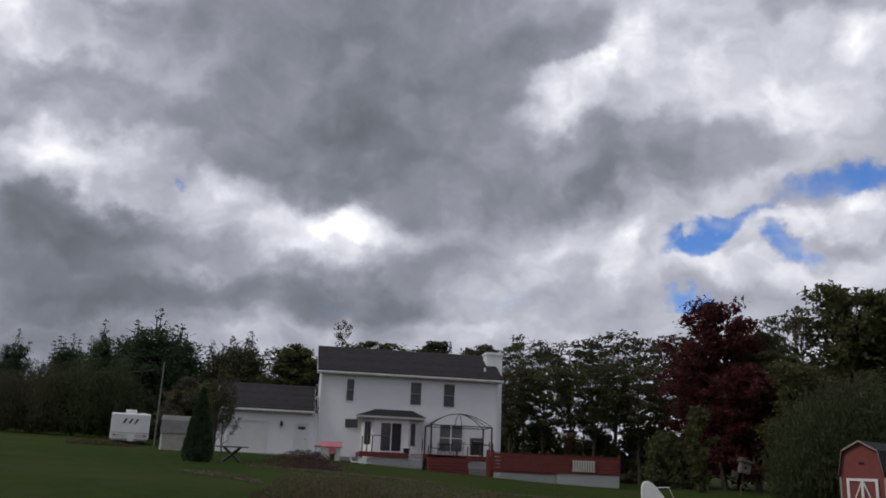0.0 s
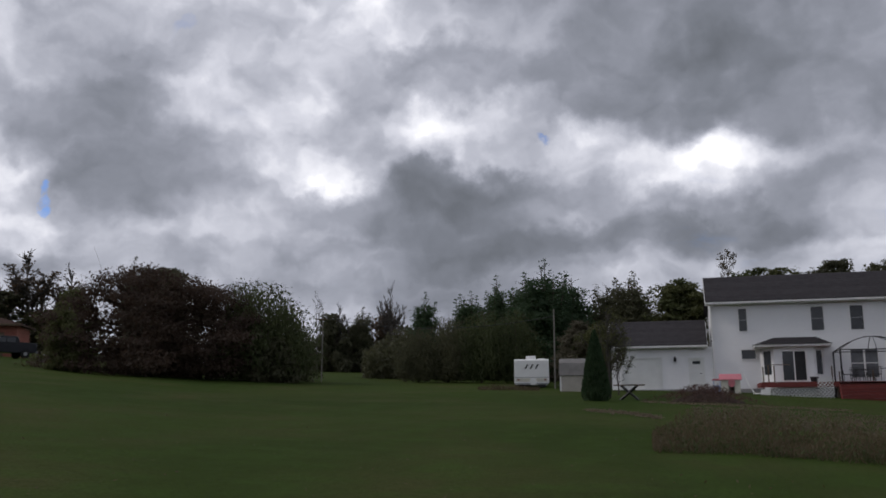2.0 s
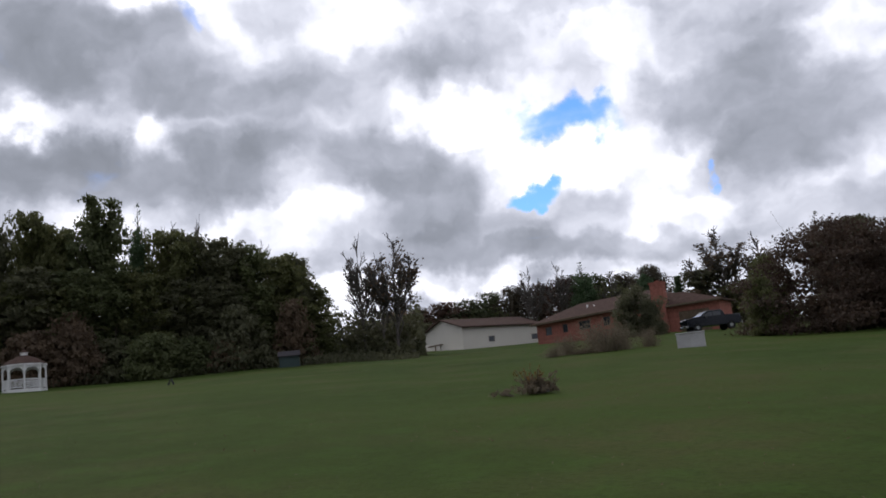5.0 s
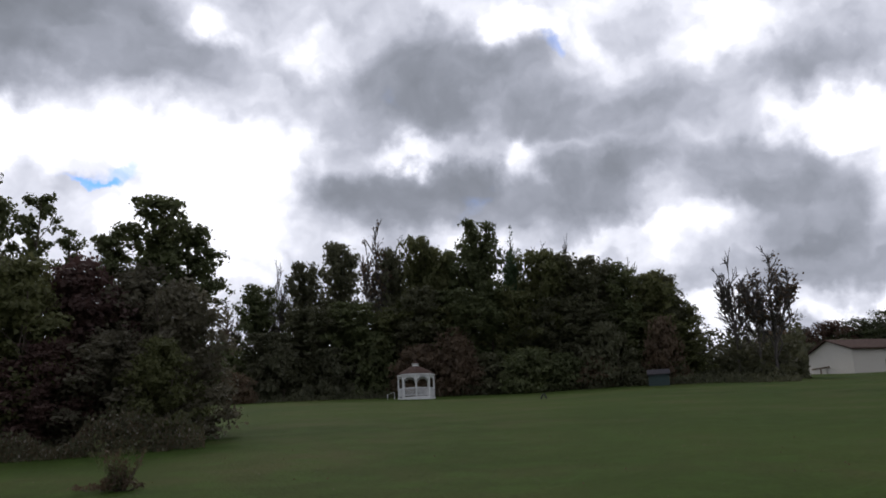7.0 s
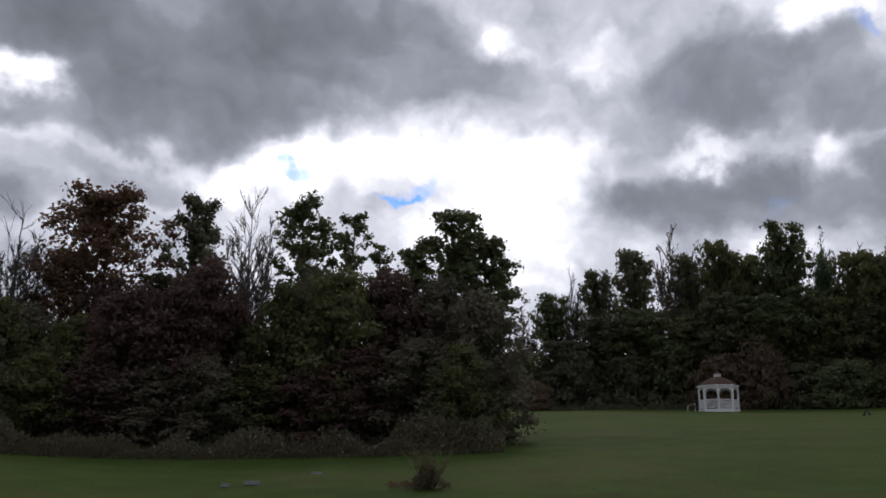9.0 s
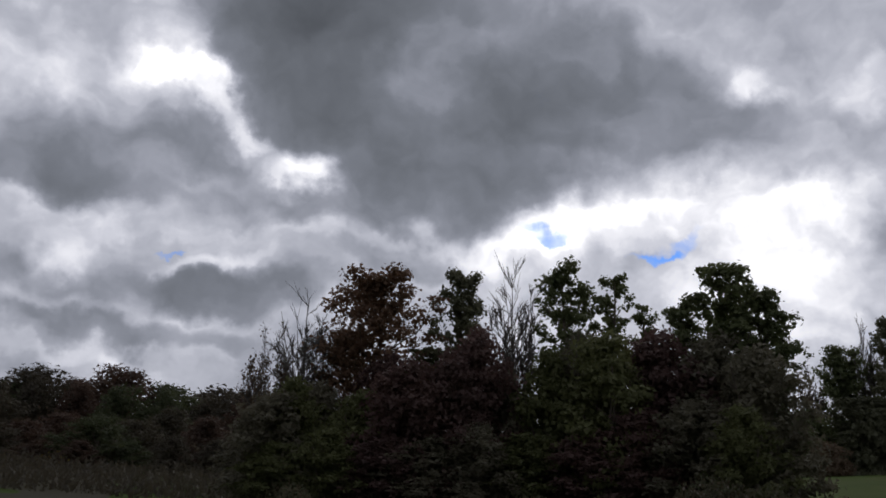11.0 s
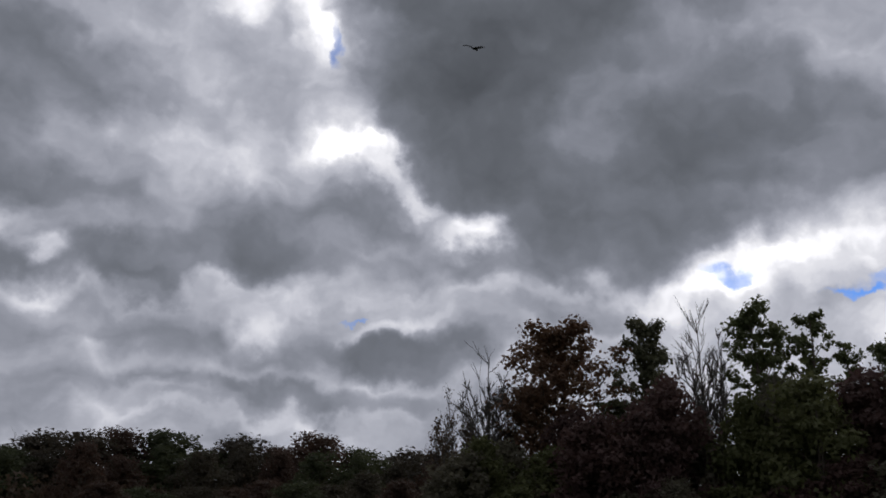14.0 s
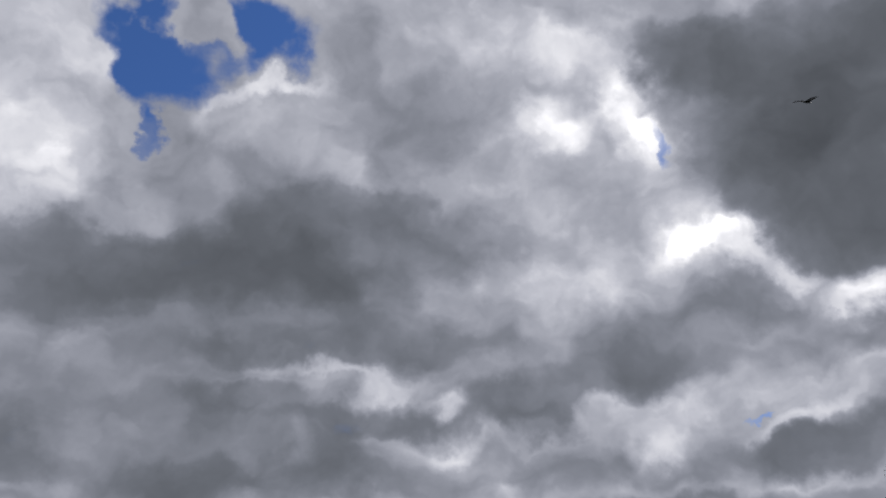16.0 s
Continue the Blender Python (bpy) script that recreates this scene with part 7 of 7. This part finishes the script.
# ---- gazebo ----
p = spot(94.55, 82.7)
gz = thing("gazebo", "white octagonal garden gazebo with brown roof and cupola", "gazebo", pose(*p, 0, 0, 94.5))
R = 1.67
oct_ = [(R * math.cos(math.pi / 4 * k), R * math.sin(math.pi / 4 * k)) for k in range(8)]
part("floor", lathe([(R + 0.12, -0.3), (R + 0.12, 0.12), (R, 0.16)], 8), OFF_WHITE, gz)
for k in range(8):
    (xa, ya), (xb, yb) = oct_[k], oct_[(k + 1) % 8]
    part("post", boxes((-0.075, 0.075, -0.075, 0.075, 0.16, 2.15)), OFF_WHITE, gz).matrix_basis = pose(xa, ya, 0, 0, 0, 45 * k)
    side = pose((xa + xb) / 2, (ya + yb) / 2, 0, 0, 0, math.degrees(math.atan2(yb - ya, xb - xa)))
    half = math.hypot(xb - xa, yb - ya) / 2 - 0.07
    arch = [(-half, 2.15), (-half, 1.55)] + [(-half * math.cos(q) , 1.55 + 0.42 * math.sin(q)) for q in [i * math.pi / 10 for i in range(1, 10)]] + [(half, 1.55), (half, 2.15)]
    part("arch", solid(([(x, -0.03, z) for x, z in arch], [(x, 0.03, z) for x, z in arch])), OFF_WHITE, gz).matrix_basis = side
    if k != 2:
        part("top_rail", boxes((-half, half, -0.04, 0.04, 0.92, 1.0)), OFF_WHITE, gz).matrix_basis = side
        part("bottom_rail", boxes((-half, half, -0.03, 0.03, 0.26, 0.33)), OFF_WHITE, gz).matrix_basis = side
        bal = part("balustrade", boxes(*[(-half + 0.05 + i * 0.1, -half + 0.09 + i * 0.1, -0.018, 0.018, 0.33, 0.92) for i in range(int(half * 2 / 0.1))]), OFF_WHITE, gz)
        bal.matrix_basis = side
part("eave", lathe([(R + 0.14, 2.12), (R + 0.16, 2.24), (R + 0.1, 2.27)], 8), OFF_WHITE, gz)
part("roof", lathe([(R + 0.12, 2.25), (R + 0.12, 2.30), (1.1, 2.74), (0.32, 3.06)], 8), SHINGLE_BROWN, gz, "brown shingled roof")
cup = part("cupola", lathe([(0.3, 2.98), (0.3, 3.25), (0.36, 3.27), (0.36, 3.31)], 8), OFF_WHITE, gz)
part("cupola_roof", lathe([(0.38, 3.31), (0.12, 3.5), (0.03, 3.62), (0.03, 3.72)], 8), SHINGLE_BROWN, cup)
part("step_rail", rods(5, (0.035, (-2.1, 0.5, -0.3), (-2.1, 0.5, 0.75), (-2.75, 0.7, 0.55), (-2.75, 0.7, -0.35))), OFF_WHITE, gz)

p = spot(86.3, 64)
orn = thing("lawn_ornament", "small black lawn ornament of two slanted blades", "ornament", pose(*p, 0, 0, 86) @ Matrix.Scale(0.65, 4))
part("blade", solid(([(-0.4, -0.06, 0), (-0.15, -0.06, 0), (0.0, -0.06, 0.5), (-0.12, -0.06, 0.55)], [(-0.4, 0.06, 0), (-0.15, 0.06, 0), (0.0, 0.06, 0.5), (-0.12, 0.06, 0.55)])), BLACK, orn, bevel=0.02)
part("blade", solid(([(0.12, -0.06, 0.7), (0.0, -0.06, 0.55), (0.22, -0.06, 0), (0.42, -0.06, 0.05)], [(0.12, 0.06, 0.7), (0.0, 0.06, 0.55), (0.22, 0.06, 0), (0.42, 0.06, 0.05)])), BLACK, orn, bevel=0.02)

p = spot(78.9, 87.0)
hut = thing("green_shed", "small dark green shed at the wood's edge", "shed", pose(*p, 0, 0, 79) @ Matrix.Scale(0.68, 4))
part("wall", boxes((-1.45, 1.45, 0, 2.4, -0.3, 1.6)), GREEN_PAINT, hut)
part("roof", extruded([(-0.3, 1.55), (1.2, 2.3), (2.7, 1.55), (2.7, 1.65), (1.2, 2.42), (-0.3, 1.65)], -1.6, 1.6), SHINGLE, hut)
part("door", boxes((-0.45, 0.45, -0.04, 0.0, -0.1, 1.45)), GREEN_PAINT, hut)

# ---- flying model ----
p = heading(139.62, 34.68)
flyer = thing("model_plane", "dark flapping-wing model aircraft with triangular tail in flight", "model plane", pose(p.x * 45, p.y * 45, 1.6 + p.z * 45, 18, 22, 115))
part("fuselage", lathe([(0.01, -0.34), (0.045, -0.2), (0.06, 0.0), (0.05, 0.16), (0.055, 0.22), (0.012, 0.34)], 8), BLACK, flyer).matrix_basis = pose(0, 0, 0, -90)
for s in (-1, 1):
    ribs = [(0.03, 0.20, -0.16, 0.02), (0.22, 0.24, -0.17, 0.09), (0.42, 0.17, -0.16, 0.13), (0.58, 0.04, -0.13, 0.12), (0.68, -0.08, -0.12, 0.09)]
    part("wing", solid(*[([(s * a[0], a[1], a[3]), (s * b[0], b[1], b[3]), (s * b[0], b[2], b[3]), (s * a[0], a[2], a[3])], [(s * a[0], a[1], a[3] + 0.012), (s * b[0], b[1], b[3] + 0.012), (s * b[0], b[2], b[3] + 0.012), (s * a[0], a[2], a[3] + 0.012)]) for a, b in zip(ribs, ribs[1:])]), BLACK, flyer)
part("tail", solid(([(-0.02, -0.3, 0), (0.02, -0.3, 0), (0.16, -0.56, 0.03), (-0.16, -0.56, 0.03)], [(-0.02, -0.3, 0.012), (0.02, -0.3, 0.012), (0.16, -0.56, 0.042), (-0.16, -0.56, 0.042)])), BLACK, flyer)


# ---- small growth ----
def tuft(h, w, flat=False):
    def shape(rng_, n):
        k = 34
        foot = rng_.normal(size=(k, 2)) * w * 0.2
        lean = rng_.normal(size=(k, 2)) * 0.35
        tall = h * rng_.uniform(0.35, 1.0, k) * np.exp(-(np.hypot(foot[:, 0], foot[:, 1]) / (w * 0.5)) ** 2)
        s = rng_.integers(0, k, n)
        f = rng_.uniform(0, 1, n) ** 0.8
        xy = foot[s] + lean[s] * (f * tall[s])[:, None] + rng_.normal(size=(n, 2)) * 0.035
        c = np.stack([xy[:, 0], xy[:, 1], 0.03 + f * tall[s]], 1)
        ax = np.stack([lean[s, 0], lean[s, 1], np.ones(n)], 1) + rng_.normal(size=(n, 3)) * 0.6
        return c, ax, 0.3
    return shape


foliage_plant("weed_clump", "clump of tall brown weeds in the lawn", "weeds", pose(*spot(63.0, 23.5)), 2400, 0.09, tuft(0.62, 1.1), TAN, 21, 16)
foliage_plant("weed_stalk", "tall brown seed stalks above the weeds", "weeds", pose(*spot(63.15, 23.6)), 420, 0.10, tuft(0.95, 0.3), COPPER_STALK, 25, 16)
foliage_plant("weed_clump", "low spread of dry weeds by the clump", "weeds", pose(*spot(64.2, 23.5)), 800, 0.09, tuft(0.28, 2.0, True), TAN, 22, 4)
foliage_plant("weed_clump", "dark clump of upright weeds in the lawn", "weeds", pose(*spot(112.8, 16.2)), 1500, 0.07, tuft(0.72, 0.62), LEAF_RUSSET, 23, 14)
foliage_plant("weed_stalk", "upright green weed stalk", "weeds", pose(*spot(112.95, 16.2)), 900, 0.06, tuft(1.15, 0.3), LEAF, 26, 9)
foliage_plant("weed_clump", "low dark weeds spreading over grass", "weeds", pose(*spot(114.0, 16.4)), 420, 0.07, tuft(0.13, 1.1, True), LEAF_RUSSET, 24, 4)
for az, d, w in ((124.0, 18.3, 0.16), (120.0, 20.2, 0.13), (125.6, 18.0, 0.09)):
    t = thing("flat_stone", "pale flat stone lying in the grass", "stone", pose(*spot(az, d), 0, 0, az), group="stones in the grass")
    ol = [(w * math.cos(q) * (1 + 0.2 * math.sin(3 * q)), 0.5 * w * math.sin(q)) for q in [k * math.pi / 5 for k in range(10)]]
    part("stone", solid(([(x, y, -0.03) for x, y in ol], [(x * 0.92, y * 0.92, 0.045) for x, y in ol])), STONE, t)


def scatter(name, label, category, count, size, mat, place, seed, aspect=0.2, up=1.0, spread=0.5, kind="stuff"):
    """Very many small leaves or blades in one object of kind stuff; place(rng, n) gives azimuth, distance and height over the ground."""
    rng_ = np.random.default_rng(seed)
    az, d, hgt = place(rng_, count)
    c = np.array([(*(heading(a_) * d_)[:2], 0) for a_, d_ in zip(az, d)])
    c[:, 2] = [ground_z(x, y) for x, y in c[:, :2]]
    c[:, 2] += hgt
    ax = rng_.normal(size=(count, 3)) * spread + np.array([0, 0, up])
    ax /= np.linalg.norm(ax, axis=1)[:, None]
    ln = size * rng_.uniform(0.5, 1.5, count)
    v, f = quads(c, ln, ln * aspect, ax, rng_, "woods" in name or "meadow" in name)
    ob = new(name, leaf_mesh(name, v, f, mat))
    return tagged(ob, label, category, kind=kind)


def belt(a0, a1, d0, d1, h, power=1.6):
    def place(rng_, n):
        az, d = rng_.uniform(a0, a1, n), rng_.uniform(d0, d1, n)
        clump = np.array([0.55 + 0.9 * noise.noise((a_ * 0.35, d_ * 0.3, 3.3)) for a_, d_ in zip(az, d)])
        return az, d, 0.02 + rng_.uniform(0, 1, n) ** power * h * np.clip(clump, 0.15, 1.3)
    return place


def trail(points, half):
    """Places along a bent line of (bearing, distance) points."""
    def place(rng_, n):
        q = rng_.uniform(0, len(points) - 1, n)
        k = range(len(points))
        return (np.interp(q, k, [p_[0] for p_ in points]) + rng_.normal(size=n) * 0.12,
                np.interp(q, k, [p_[1] for p_ in points]) + rng_.normal(size=n) * half, 0.02 + rng_.uniform(0, 0.03, n))
    return place


def heaped(az, d, radius, height):
    """Places in a low heap round a bearing and distance."""
    def place(rng_, n):
        x, y = rng_.normal(size=(2, n)) * radius * 0.5
        z = height * np.exp(-(x ** 2 + y ** 2) / radius ** 2) * rng_.uniform(0.55, 1.1, n)
        return az + np.degrees(x / d) * 1.3, d + y, np.maximum(z, 0.03)
    return place


scatter("weed_patch", "patch of tall dry brown weeds at the lawn's edge", "weeds", 15000, 0.11, DRY, belt(-12, 11.5, 17.0, 21.5, 0.75), 31)
scatter("weed_patch", "green leaves among the dry weeds", "weeds", 6000, 0.09, LEAF, belt(-12, 11, 17.0, 21.5, 0.55), 32, 0.4)
scatter("thicket_edge", "brown and green undergrowth along the grove's foot", "undergrowth", 20000, 0.10, DRY, belt(108, 143, 25.5, 29, 1.1), 33, 0.4)
scatter("thicket_edge", "low green leaves along the grove's foot", "undergrowth", 20000, 0.10, LEAF_DARK, belt(108, 143, 25.5, 29.5, 1.2), 34, 0.5)
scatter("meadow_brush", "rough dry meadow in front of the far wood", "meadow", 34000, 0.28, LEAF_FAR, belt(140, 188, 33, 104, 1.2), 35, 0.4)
scatter("goldenrod", "yellow goldenrod in the rough meadow", "flowers", 1500, 0.3, GOLD, belt(148, 160, 76, 88, 0.9), 36, 0.4)
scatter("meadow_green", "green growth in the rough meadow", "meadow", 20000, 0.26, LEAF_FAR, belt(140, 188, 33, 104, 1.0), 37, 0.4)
scatter("fallen_leaves", "dry leaves and straw in the lawn", "litter", 700, 0.05, DRY, belt(0, 140, 8, 26, 0.01), 39, 0.4, 0.1, 1.0)
scatter("dry_path", "pale strip of dry cut grass", "litter", 700, 0.12, TAN, trail(((15.5, 32.0), (13.0, 30.5), (11.0, 28.0)), 0.45), 40, 0.4, 0.2, 1.0)
scatter("dry_path", "pale worn strip across the lawn before the house", "litter", 900, 0.12, TAN, trail(((12.0, 40.0), (9.0, 38.5), (5.0, 38.0), (0.0, 38.5)), 0.4), 50, 0.4, 0.2, 1.0)
scatter("dry_grass", "dry tan grass streaks on the lawn before the house", "grass", 5000, 0.13, TAN, belt(-10, 9, 24, 36, 0.05), 51, 0.3, 0.35, 0.8)
scatter("brush_pile", "dark dead branches and weeds heaped on the earth mound", "brush", 1400, 0.22, LEAF_MAROON, heaped(8.2, 41, 1.5, 0.75), 52, 0.14, 0.35, 0.9)
scatter("hedge_bottom", "low growth under the wood's edge", "undergrowth", 9000, 0.28, LEAF_DARK, belt(70.5, 106, 89, 95, 1.2), 41, 0.5)
scatter("distant_woods", "distant dark woods closing the horizon", "woods", 36000, 1.0, LEAF_DARK, belt(-60, 190, 175, 215, 8.0, 0.9), 42, 0.8, 0.2, 1.0)
scatter("back_woods", "dark woods behind the first trees", "woods", 36000, 0.55, LEAF_DARK, belt(70, 108, 104, 116, 7.0, 0.9), 43, 0.8, 0.2, 1.0)
scatter("back_woods", "dark woods behind the white house", "woods", 30000, 0.5, LEAF_DARK, belt(-1, 30, 92, 104, 6.0, 0.9), 44, 0.8, 0.2, 1.0)
scatter("back_woods", "dark woods behind the far tree line", "woods", 26000, 0.6, LEAF_DARK, belt(137, 190, 128, 142, 7.5, 0.9), 45, 0.8, 0.2, 1.0)
scatter("dry_grass", "dry uncut grass beside the trailer", "grass", 1500, 0.16, DRY, belt(18.5, 22.5, 55, 58, 0.5), 46, 0.25)

scatter("back_woods", "brown dark growth among the far trees", "woods", 15000, 0.55, LEAF_RUSSET, belt(137, 190, 108, 118, 5.2, 0.9), 47, 0.8, 0.2, 1.0)
scatter("seed_heads", "pale dry seed heads along the grove's foot", "weeds", 700, 0.08, SEED, belt(108, 130, 25.4, 27, 1.0, 0.6), 48, 0.6)
